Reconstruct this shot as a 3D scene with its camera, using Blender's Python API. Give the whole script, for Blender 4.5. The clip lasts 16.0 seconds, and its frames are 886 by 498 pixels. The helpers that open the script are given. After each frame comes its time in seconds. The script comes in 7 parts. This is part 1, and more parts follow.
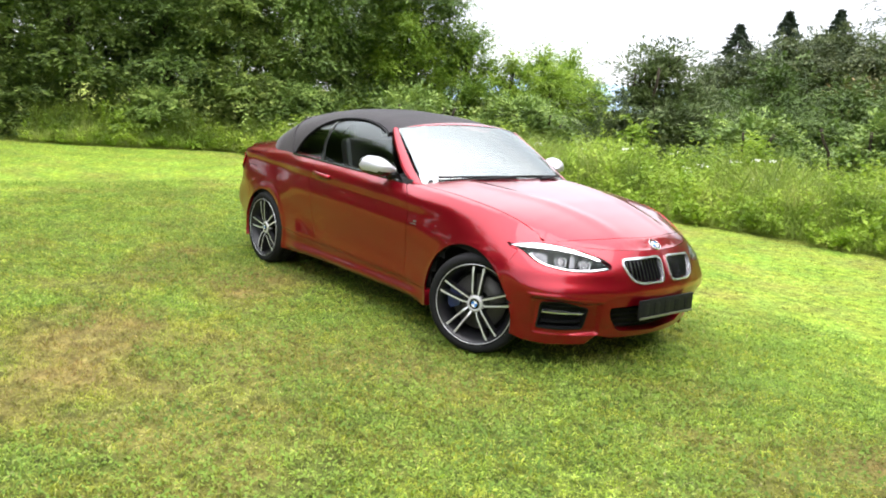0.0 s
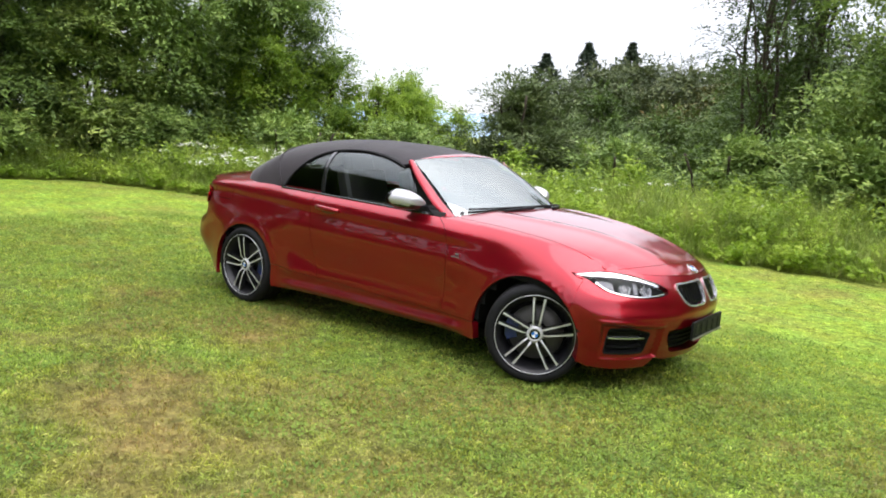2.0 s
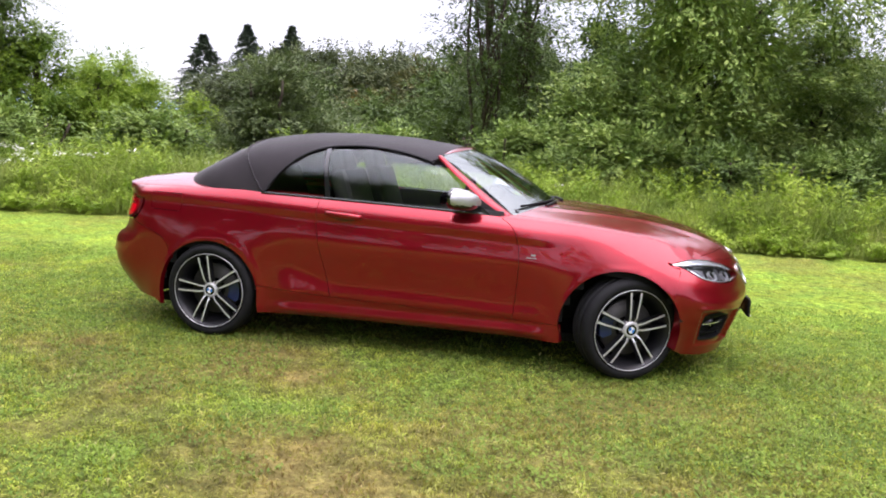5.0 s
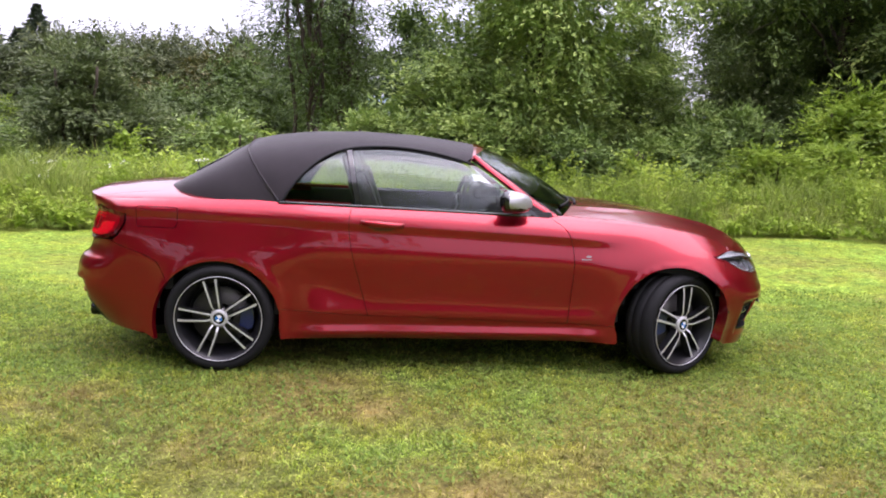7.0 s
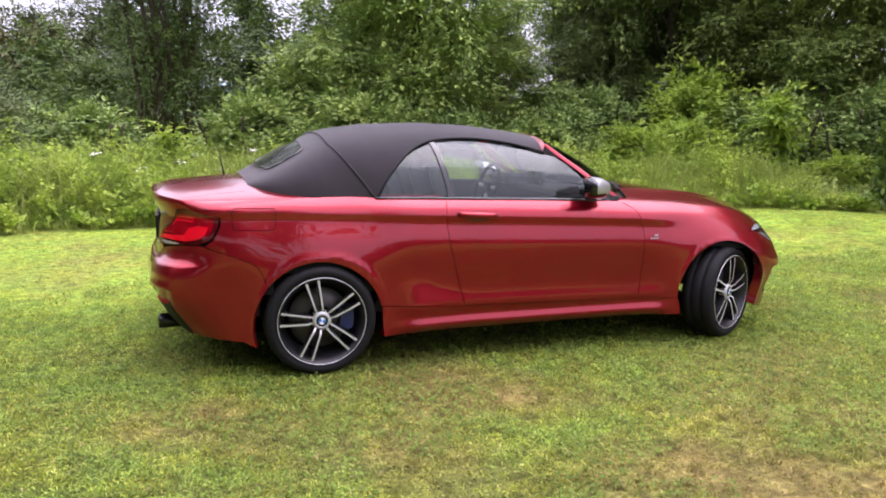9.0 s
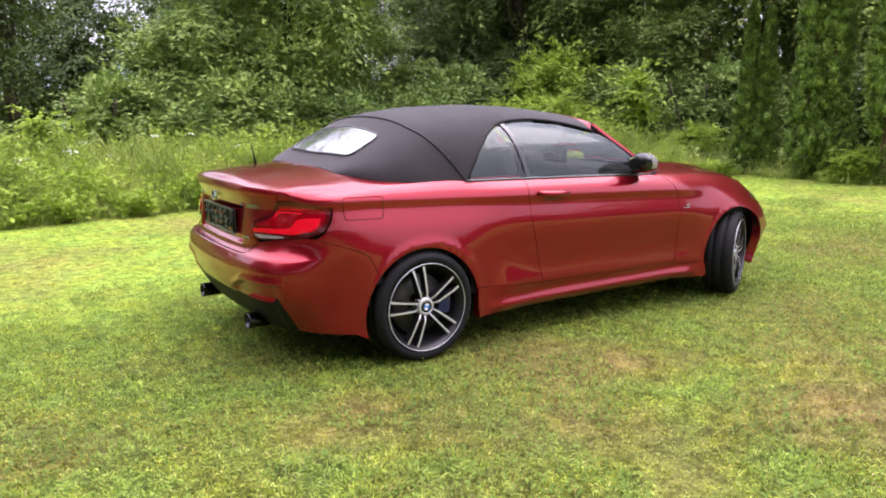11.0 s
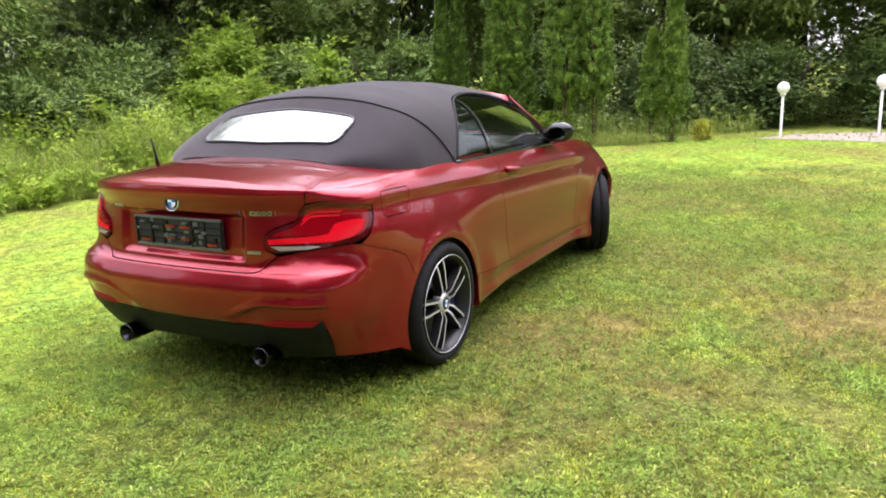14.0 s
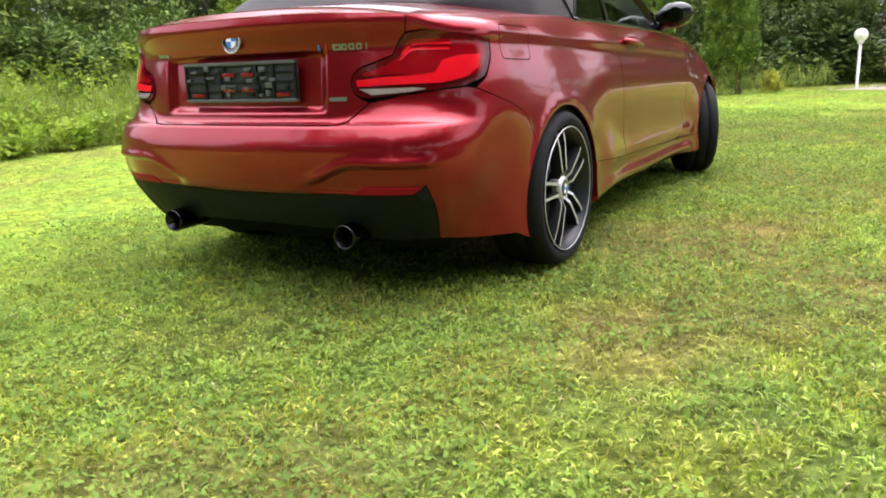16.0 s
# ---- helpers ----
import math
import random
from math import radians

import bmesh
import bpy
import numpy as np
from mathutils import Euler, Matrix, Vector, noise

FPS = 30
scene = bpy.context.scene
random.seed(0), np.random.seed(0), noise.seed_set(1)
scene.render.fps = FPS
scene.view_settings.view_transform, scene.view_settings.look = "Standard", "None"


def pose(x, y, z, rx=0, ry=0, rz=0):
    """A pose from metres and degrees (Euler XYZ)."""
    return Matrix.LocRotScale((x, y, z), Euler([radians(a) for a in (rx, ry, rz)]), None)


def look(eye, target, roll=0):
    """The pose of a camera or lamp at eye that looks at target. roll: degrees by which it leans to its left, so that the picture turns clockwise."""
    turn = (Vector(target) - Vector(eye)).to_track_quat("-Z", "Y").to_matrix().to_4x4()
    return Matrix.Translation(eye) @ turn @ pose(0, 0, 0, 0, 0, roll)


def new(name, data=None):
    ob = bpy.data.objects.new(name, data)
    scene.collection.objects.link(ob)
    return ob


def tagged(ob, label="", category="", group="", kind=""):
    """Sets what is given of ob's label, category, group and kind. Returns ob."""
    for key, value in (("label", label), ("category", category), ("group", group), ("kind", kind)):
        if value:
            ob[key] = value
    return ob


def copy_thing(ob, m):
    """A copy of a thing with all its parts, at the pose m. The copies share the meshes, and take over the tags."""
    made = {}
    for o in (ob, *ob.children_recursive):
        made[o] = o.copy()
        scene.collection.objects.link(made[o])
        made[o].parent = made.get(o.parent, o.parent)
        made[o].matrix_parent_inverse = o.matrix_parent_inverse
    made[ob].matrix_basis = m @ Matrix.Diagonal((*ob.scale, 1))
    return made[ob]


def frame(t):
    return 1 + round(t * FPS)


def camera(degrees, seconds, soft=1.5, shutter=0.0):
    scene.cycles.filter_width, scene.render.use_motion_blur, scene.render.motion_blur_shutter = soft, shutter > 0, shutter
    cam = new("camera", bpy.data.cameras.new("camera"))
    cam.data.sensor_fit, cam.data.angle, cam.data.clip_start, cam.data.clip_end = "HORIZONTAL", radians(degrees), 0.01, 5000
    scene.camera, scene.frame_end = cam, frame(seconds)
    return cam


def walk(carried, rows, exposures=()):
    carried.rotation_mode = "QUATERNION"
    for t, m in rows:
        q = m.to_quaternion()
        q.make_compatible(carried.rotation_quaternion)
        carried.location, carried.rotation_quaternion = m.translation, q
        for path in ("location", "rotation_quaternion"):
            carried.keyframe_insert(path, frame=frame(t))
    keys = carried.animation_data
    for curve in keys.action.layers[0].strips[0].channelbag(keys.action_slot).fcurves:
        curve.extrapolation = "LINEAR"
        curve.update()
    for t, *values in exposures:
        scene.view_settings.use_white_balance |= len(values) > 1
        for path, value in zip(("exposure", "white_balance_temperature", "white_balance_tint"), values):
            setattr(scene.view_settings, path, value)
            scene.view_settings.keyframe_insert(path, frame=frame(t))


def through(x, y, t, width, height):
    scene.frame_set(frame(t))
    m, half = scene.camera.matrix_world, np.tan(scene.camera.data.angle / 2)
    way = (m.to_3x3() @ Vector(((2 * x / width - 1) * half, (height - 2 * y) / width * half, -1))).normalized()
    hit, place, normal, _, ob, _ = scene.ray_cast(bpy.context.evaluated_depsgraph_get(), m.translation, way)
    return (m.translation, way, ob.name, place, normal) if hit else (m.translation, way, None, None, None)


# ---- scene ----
from mathutils.geometry import delaunay_2d_cdt

cam = camera(59.8, 16.0, soft=1.9)
METRES = 12.094
START = pose(6.0333, -3.8544, 1.5025, -11.044, -4.042, 51.142)
ROWS = [
    (0.0, 0.0, 0.0, 0.0, 0.0, 0.0, -0.0),
    (0.5, -0.0258, -0.0095, 0.0006, 0.05, 0.57, -0.19),
    (1.0, -0.0522, -0.003, 0.0017, -5.79, 1.11, 0.89),
    (1.5, -0.0835, 0.0085, 0.0053, -8.66, 1.35, 1.4),
    (2.0, -0.1172, 0.015, 0.0083, -13.37, 1.36, 2.35),
    (2.5, -0.1458, 0.0314, 0.0119, -21.29, 0.87, 3.98),
    (3.0, -0.1798, 0.0465, 0.0154, -24.6, 0.41, 4.62),
    (3.5, -0.2097, 0.0633, 0.0189, -27.74, -0.36, 5.2),
    (4.0, -0.2372, 0.088, 0.0248, -30.98, -0.94, 5.79),
    (4.5, -0.2663, 0.1085, 0.0311, -33.24, -1.25, 6.19),
    (5.0, -0.2841, 0.138, 0.0361, -38.21, -1.9, 7.08),
    (7.5, -0.3715, 0.2804, 0.0707, -59.99, -6.36, 9.92),
    (8.0, -0.3903, 0.3097, 0.0793, -65.1, -7.99, 10.48),
    (8.5, -0.4099, 0.3352, 0.0864, -66.67, -8.54, 10.63),
    (9.0, -0.421, 0.3647, 0.0924, -69.58, -9.29, 10.89),
    (11.5, -0.4549, 0.5173, 0.127, -89.16, -15.15, 11.49),
    (12.0, -0.4507, 0.548, 0.1331, -94.83, -16.54, 11.4),
    (12.5, -0.4459, 0.5784, 0.1386, -100.11, -17.77, 11.24),
    (13.0, -0.4315, 0.6037, 0.1421, -105.31, -18.96, 10.98),
    (13.5, -0.4198, 0.6291, 0.1463, -109.81, -20.0, 10.66),
    (14.0, -0.3992, 0.6439, 0.1471, -113.67, -20.89, 10.35),
    (14.5, -0.3788, 0.6522, 0.1437, -114.22, -21.22, 10.4),
    (15.0, -0.3574, 0.6545, 0.1294, -113.08, -21.2, 10.65),
    (15.5, -0.3457, 0.6595, 0.1057, -112.02, -21.06, 10.88),
    (16.0, -0.3441, 0.6628, 0.0963, -111.65, -21.48, 10.98),
]
walk(cam, [(t, START @ pose(METRES * x, METRES * y, METRES * z, 90 + pitch, roll, yaw)) for t, x, y, z, yaw, pitch, roll in ROWS],
     exposures=[(0.0, 1.06, 6400, 14), (0.7, 0.92, 6400, 15), (1.5, 0.76, 6350, 16), (3.5, 0.74, 6300, 20), (5.0, 0.80, 6250, 27), (8.0, 0.86, 6150, 36), (9.0, 0.87, 6150, 36), (11.5, 1.10, 6250, 33), (12.5, 1.14, 6250, 31), (14.5, 1.12, 6300, 24), (16.0, 1.14, 6350, 20)])

# ---- world and light: a bright overcast day ----
WORLD = bpy.data.worlds.new("overcast_sky")
scene.world = WORLD
WORLD.use_nodes = True
wn = WORLD.node_tree
sky = wn.nodes.new("ShaderNodeTexSky")
sky.sky_type, sky.sun_disc = "NISHITA", False
SUN_UP, SUN_TURN = 68, 105
sky.sun_elevation, sky.sun_rotation = radians(SUN_UP), radians(SUN_TURN)
sky.air_density, sky.dust_density, sky.ozone_density = 1.0, 1.0, 1.0
# a closed layer of thin cloud before the blue
cloud = wn.nodes.new("ShaderNodeTexNoise")
cloud.inputs["Scale"].default_value, cloud.inputs["Detail"].default_value = 2.2, 5
wco = wn.nodes.new("ShaderNodeTexCoord")
wn.links.new(wco.outputs["Generated"], cloud.inputs["Vector"])
layer = wn.nodes.new("ShaderNodeValToRGB")
for e, (p_, c_) in zip(layer.color_ramp.elements, ((0.30, (0.76, 0.80, 0.84)), (0.68, (1.0, 1.0, 1.0)))):
    e.position, e.color = p_, (*c_, 1)
wn.links.new(cloud.outputs["Fac"], layer.inputs[0])
bright = wn.nodes.new("ShaderNodeVectorMath")
bright.operation = "SCALE"
# an overcast sky is brighter overhead than at the horizon
up = wn.nodes.new("ShaderNodeSeparateXYZ")
wn.links.new(wco.outputs["Generated"], up.inputs[0])
rise = wn.nodes.new("ShaderNodeMapRange")
rise.inputs["From Min"].default_value, rise.inputs["From Max"].default_value = 0.0, 1.0
rise.inputs["To Min"].default_value, rise.inputs["To Max"].default_value = 5.2, 20.5
arc = wn.nodes.new("ShaderNodeMath")
arc.operation, arc.use_clamp = "POWER", True
arc.inputs[1].default_value = 1.6
wn.links.new(up.outputs["Z"], arc.inputs[0])
wn.links.new(arc.outputs[0], rise.inputs["Value"])
wn.links.new(rise.outputs[0], bright.inputs["Scale"])
wn.links.new(layer.outputs[0], bright.inputs[0])
veil = wn.nodes.new("ShaderNodeMix")
veil.data_type = "RGBA"
veil.inputs["Factor"].default_value = 0.82
wn.links.new(sky.outputs[0], veil.inputs[6])
wn.links.new(bright.outputs[0], veil.inputs[7])
wn.links.new(veil.outputs[2], wn.nodes["Background"].inputs[0])
wn.nodes["Background"].inputs[1].default_value = 0.15

SUN = new("sun", bpy.data.lights.new("sun", "SUN"))
SUN.data.energy, SUN.data.angle, SUN.data.color = 1.25, radians(58), (1.0, 0.95, 0.86)
aim = Vector((math.sin(radians(SUN_TURN)) * math.cos(radians(SUN_UP)), math.cos(radians(SUN_TURN)) * math.cos(radians(SUN_UP)), math.sin(radians(SUN_UP))))
SUN.matrix_world = look(aim * 50, (0, 0, 0))


# ---- materials ----
def material(name):
    m = bpy.data.materials.new(name)
    m.use_nodes = True
    return m, m.node_tree.nodes, m.node_tree.links, m.node_tree.nodes["Principled BSDF"]


def noise_node(n, l, scale, detail=4, where="Object"):
    co = n.new("ShaderNodeTexCoord")
    t = n.new("ShaderNodeTexNoise")
    t.inputs["Scale"].default_value, t.inputs["Detail"].default_value = scale, detail
    l.new(co.outputs[where], t.inputs["Vector"])
    return t


def ramp(n, l, source, stops):
    r = n.new("ShaderNodeValToRGB")
    while len(r.color_ramp.elements) < len(stops):
        r.color_ramp.elements.new(0.5)
    for e, (p, c) in zip(r.color_ramp.elements, stops):
        e.position, e.color = p, (*c, 1)
    l.new(source, r.inputs[0])
    return r


def bump(n, l, bsdf, source, strength, distance):
    b = n.new("ShaderNodeBump")
    b.inputs["Strength"].default_value, b.inputs["Distance"].default_value = strength, distance
    l.new(source, b.inputs["Height"])
    l.new(b.outputs[0], bsdf.inputs["Normal"])


def plain(name, colour, rough=0.5, metal=0.0, grain=0.0, scale=60, vary=0.12, coat=0.0):
    """A surface of one colour with faint stains and grain."""
    m, n, l, b = material(name)
    t = noise_node(n, l, scale)
    c = Vector(colour)
    r = ramp(n, l, t.outputs["Fac"], [(0.3, c * (1 - vary)), (0.7, c * (1 + vary))])
    l.new(r.outputs[0], b.inputs["Base Color"])
    b.inputs["Metallic"].default_value, b.inputs["Coat Weight"].default_value = metal, coat
    wear = noise_node(n, l, scale * 0.13, 6)
    rr = n.new("ShaderNodeMapRange")
    rr.inputs["To Min"].default_value, rr.inputs["To Max"].default_value = rough * 0.8, min(1, rough * 1.2)
    l.new(wear.outputs["Fac"], rr.inputs["Value"])
    l.new(rr.outputs[0], b.inputs["Roughness"])
    if rough > 0.5 and not metal:
        b.inputs["Specular IOR Level"].default_value = 0.2
    if grain:
        bump(n, l, b, t.outputs["Fac"], grain, 0.002)
    return m


def car_paint():
    m, n, l, b = material("red_metallic_paint")
    flake = noise_node(n, l, 900, 2)
    r = ramp(n, l, flake.outputs["Fac"], [(0.35, (0.250, 0.0018, 0.0100)), (0.65, (0.335, 0.0033, 0.0142))])
    l.new(r.outputs[0], b.inputs["Base Color"])
    b.inputs["Metallic"].default_value = 0.76
    film = noise_node(n, l, 7, 5)
    rr = n.new("ShaderNodeMapRange")
    rr.inputs["To Min"].default_value, rr.inputs["To Max"].default_value = 0.27, 0.33
    l.new(film.outputs["Fac"], rr.inputs["Value"])
    l.new(rr.outputs[0], b.inputs["Roughness"])
    b.inputs["Coat Weight"].default_value, b.inputs["Coat Roughness"].default_value, b.inputs["Coat IOR"].default_value = 1.0, 0.018, 1.45
    return m


def hood_cloth():
    m, n, l, b = material("black_hood_cloth")
    weave = noise_node(n, l, 420, 3)
    dust = noise_node(n, l, 5, 6)
    r = ramp(n, l, dust.outputs["Fac"], [(0.3, (0.022, 0.0185, 0.0215)), (0.7, (0.032, 0.027, 0.031))])
    l.new(r.outputs[0], b.inputs["Base Color"])
    b.inputs["Specular IOR Level"].default_value = 0.2
    b.inputs["Roughness"].default_value, b.inputs["Sheen Weight"].default_value = 0.85, 0.27
    b.inputs["Sheen Roughness"].default_value = 0.4
    bump(n, l, b, weave.outputs["Fac"], 0.35, 0.001)
    return m


def pane(name, tint, ior=1.5):
    """Thin glass: clear through, with gloss by Fresnel."""
    m = bpy.data.materials.new(name)
    m.use_nodes = True
    n, l = m.node_tree.nodes, m.node_tree.links
    n.remove(n["Principled BSDF"])
    clear, gloss, mix, fr = n.new("ShaderNodeBsdfTransparent"), n.new("ShaderNodeBsdfGlossy"), n.new("ShaderNodeMixShader"), n.new("ShaderNodeFresnel")
    clear.inputs[0].default_value, gloss.inputs["Roughness"].default_value, fr.inputs[0].default_value = (*tint, 1), 0.015, ior
    gloss.inputs[0].default_value = (0.93, 1.0, 0.97, 1)
    l.new(fr.outputs[0], mix.inputs[0])
    l.new(clear.outputs[0], mix.inputs[1])
    l.new(gloss.outputs[0], mix.inputs[2])
    l.new(mix.outputs[0], n["Material Output"].inputs[0])
    return m


def lamp_red(name, colour, rough=0.08):
    m = plain(name, colour, rough, 0, 0, 40, 0.05, 0.15)
    return m


PAINT, CLOTH = car_paint(), hood_cloth()
GLASS, SCREEN = pane("side_glass", (0.78, 0.85, 0.83), 1.62), pane("windscreen_glass", (0.64, 0.70, 0.68), 2.9)
LENS, TAIL_LENS = pane("lamp_lens", (0.95, 0.96, 0.97), 1.22), pane("tail_lens", (0.97, 0.94, 0.94), 1.12)
REAR_GLASS = plain("rear_window_glass", (0.42, 0.45, 0.46), 0.06, 0.75, 0, 10, 0.06, 1.0)
TRIM = plain("black_trim_plastic", (0.008, 0.008, 0.009), 0.55, 0, 0.15, 260)
GLOSSY = plain("gloss_black_plastic", (0.010, 0.010, 0.011), 0.12, 0, 0, 30, 0.1, 0.6)
DARK = plain("dark_liner", (0.007, 0.007, 0.007), 0.9, 0, 0.3, 90)
RUBBER = plain("tyre_rubber", (0.009, 0.009, 0.010), 0.72, 0, 0.35, 160, 0.25)
RIM = plain("dark_grey_rim_lacquer", (0.010, 0.010, 0.012), 0.45, 0.2, 0, 40, 0.15, 0.08)
CUT = plain("machined_aluminium", (0.58, 0.58, 0.60), 0.34, 0.45, 0, 200, 0.05, 0.3)
CHROME = plain("bright_chrome", (0.80, 0.80, 0.82), 0.16, 0.8, 0, 60, 0.03)
SILVER = plain("satin_silver_lacquer", (0.42, 0.42, 0.43), 0.38, 0.6, 0, 60, 0.04, 0.3)
STEEL = plain("brake_steel", (0.35, 0.34, 0.33), 0.38, 0.9, 0.1, 120)
DISC = plain("worn_disc_steel", (0.085, 0.080, 0.075), 0.5, 0.6, 0.2, 120)
BLUE = plain("blue_caliper_lacquer", (0.010, 0.018, 0.11), 0.3, 0.1, 0, 60, 0.1, 0.5)
LAMP_GREY = plain("pale_lamp_plastic", (0.38, 0.39, 0.41), 0.3, 0, 0, 60, 0.05)
LAMP_DARK = plain("grey_lamp_plastic", (0.10, 0.10, 0.11), 0.3, 0.3, 0, 60, 0.1)
WHITE = plain("white_enamel", (0.75, 0.76, 0.78), 0.25, 0, 0, 60, 0.03, 0.4)
SKY_BLUE = plain("blue_enamel", (0.03, 0.16, 0.50), 0.25, 0, 0, 60, 0.05, 0.4)
RED_ENAMEL = plain("red_enamel", (0.45, 0.02, 0.02), 0.25, 0, 0, 60, 0.05, 0.4)
TAIL_RED, TAIL_BRIGHT, TAIL_DARK = lamp_red("tail_lamp_red", (0.26, 0.0015, 0.007)), lamp_red("tail_lamp_bright_red", (0.80, 0.003, 0.016), 0.25), lamp_red("tail_lamp_smoked", (0.085, 0.002, 0.005))
REFLECTOR = plain("reflector_red", (0.30, 0.003, 0.010), 0.55, 0, 0.2, 300, 0.08)
TAIL_CLEAR = plain("tail_lamp_clear_strip", (0.42, 0.36, 0.35), 0.2, 0.3, 0, 60, 0.08, 0.8)
LEATHER = plain("black_seat_leather", (0.016, 0.015, 0.015), 0.45, 0, 0.25, 130)
CARRIER_GREY = plain("grey_carrier_plastic", (0.085, 0.086, 0.084), 0.42, 0, 0.2, 130, 0.1)
GREY_TRIM = plain("grey_cabin_trim", (0.036, 0.036, 0.037), 0.6, 0, 0.2, 130)
MIRROR = plain("mirror_silvering", (0.86, 0.88, 0.88), 0.02, 1.0, 0, 4, 0.01)


# ---- mesh helpers ----
def mesh_object(name, verts, faces, mat, parent=None, label="", normals=None, smooth=True):
    me = bpy.data.meshes.new(name)
    me.from_pydata([tuple(v) for v in np.asarray(verts, float)], [], [tuple(int(i) for i in f) for f in faces])
    for m in (mat if isinstance(mat, (list, tuple)) else [mat]):
        me.materials.append(m)
    if smooth:
        me.polygons.foreach_set("use_smooth", [True] * len(me.polygons))
    if normals is not None:
        me.normals_split_custom_set_from_vertices([tuple(n) for n in normals])
    ob = new(name, me)
    ob.parent = parent
    return tagged(ob, label)


def part(name, bm, mat, parent=None, label="", smooth_angle=35):
    me = bpy.data.meshes.new(name)
    if smooth_angle:
        for f in bm.faces:
            f.smooth = True
        for e in bm.edges:
            e.smooth = len(e.link_faces) != 2 or e.calc_face_angle(0) < radians(smooth_angle)
    bm.to_mesh(me)
    bm.free()
    me.materials.append(mat)
    ob = new(name, me)
    ob.parent = parent
    return tagged(ob, label)


def again(ob, parent, m=None):
    """Another object on the same mesh."""
    o = new(ob.name.split(".")[0], ob.data)
    o.parent = parent
    if m is not None:
        o.matrix_basis = m
    if "label" in ob:
        o["label"] = ob["label"]
    return o


def block(size, centre=(0, 0, 0), bevel=0.0, segments=2, bm=None, turn=None):
    bm = bm or bmesh.new()
    made = bmesh.ops.create_cube(bm, size=1)["verts"]
    for v in made:
        v.co = Vector((v.co.x * size[0], v.co.y * size[1], v.co.z * size[2]))
    if bevel:
        ed = list({e for v in made for e in v.link_edges})
        r = bmesh.ops.bevel(bm, geom=ed, offset=bevel, segments=segments, profile=0.6, affect="EDGES")
        made = list({v for f in r["faces"] for v in f.verts} | {v for v in made if v.is_valid})
    for v in made:
        v.co = (turn @ v.co if turn else v.co) + Vector(centre)
    return bm


def tube_data(points, radius, sides=8):
    """A round bar along points, as vertices and faces."""
    P = np.asarray(points, float)
    R = np.broadcast_to(radius, len(P))
    T = np.gradient(P, axis=0)
    T /= np.linalg.norm(T, axis=1)[:, None] + 1e-12
    ref = np.array([0, 0, 1.0]) if abs(T[:, 2]).mean() < 0.8 else np.array([1.0, 0, 0])
    A = np.cross(T, ref)
    A /= np.linalg.norm(A, axis=1)[:, None] + 1e-12
    B = np.cross(T, A)
    an = np.arange(sides) * 2 * np.pi / sides
    V = (P[:, None] + R[:, None, None] * (np.cos(an)[None, :, None] * A[:, None] + np.sin(an)[None, :, None] * B[:, None])).reshape(-1, 3)
    F = [(i * sides + j, i * sides + (j + 1) % sides, (i + 1) * sides + (j + 1) % sides, (i + 1) * sides + j) for i in range(len(P) - 1) for j in range(sides)]
    F += [tuple(range(sides))[::-1], tuple((len(P) - 1) * sides + j for j in range(sides))]
    return V, F


def joined(pieces):
    V, F, k = [], [], 0
    for v, f in pieces:
        V.append(np.asarray(v, float))
        F += [tuple(i + k for i in q) for q in f]
        k += len(v)
    return np.concatenate(V), F


def lathe(profile, sides=64):
    """Turned about the y axis; profile: (radius, y)."""
    pr = np.asarray(profile, float)
    an = np.arange(sides) * 2 * np.pi / sides
    V = np.stack([pr[:, 0][:, None] * np.cos(an), pr[:, 1][:, None] + 0 * an, pr[:, 0][:, None] * np.sin(an)], -1).reshape(-1, 3)
    F = [(i * sides + j, (i + 1) * sides + j, (i + 1) * sides + (j + 1) % sides, i * sides + (j + 1) % sides) for i in range(len(pr) - 1) for j in range(sides)]
    return V, F


def curve(points, n=7):
    """A smooth line through points."""
    P = np.asarray(points, float)
    Q = np.concatenate([[2 * P[0] - P[1]], P, [2 * P[-1] - P[-2]]])
    out = []
    for i in range(1, len(Q) - 2):
        for t in np.arange(n) / n:
            a, b, c, d = Q[i - 1], Q[i], Q[i + 1], Q[i + 2]
            out.append(0.5 * (2 * b + (c - a) * t + (2 * a - 5 * b + 4 * c - d) * t * t + (3 * b - a - 3 * c + d) * t ** 3))
    return out + [P[-1]]


def rounded(poly, r, n=5):
    """A closed outline with its corners rounded off."""
    P = [np.asarray(p, float) for p in poly]
    P = [p for i, p in enumerate(P) if np.linalg.norm(p - P[i - 1]) > 1e-6]
    out = []
    for i, p in enumerate(P):
        a, b = P[i - 1] - p, P[(i + 1) % len(P)] - p
        la, lb = np.linalg.norm(a), np.linalg.norm(b)
        k = min(r, la * 0.45, lb * 0.45)
        a, b = p + a / la * k, p + b / lb * k
        for t in np.linspace(0, 1, n):
            out.append((1 - t) ** 2 * a + 2 * t * (1 - t) * p + t * t * b)
    return out


def inside(poly, q):
    P, Q = np.asarray(poly), np.asarray(q)
    r = np.zeros(len(Q), bool)
    for a, b in zip(P, np.roll(P, -1, 0)):
        if a[1] != b[1]:
            c = (a[1] > Q[:, 1]) != (b[1] > Q[:, 1])
            r ^= c & (Q[:, 0] < (b[0] - a[0]) * (Q[:, 1] - a[1]) / (b[1] - a[1]) + a[0])
    return r


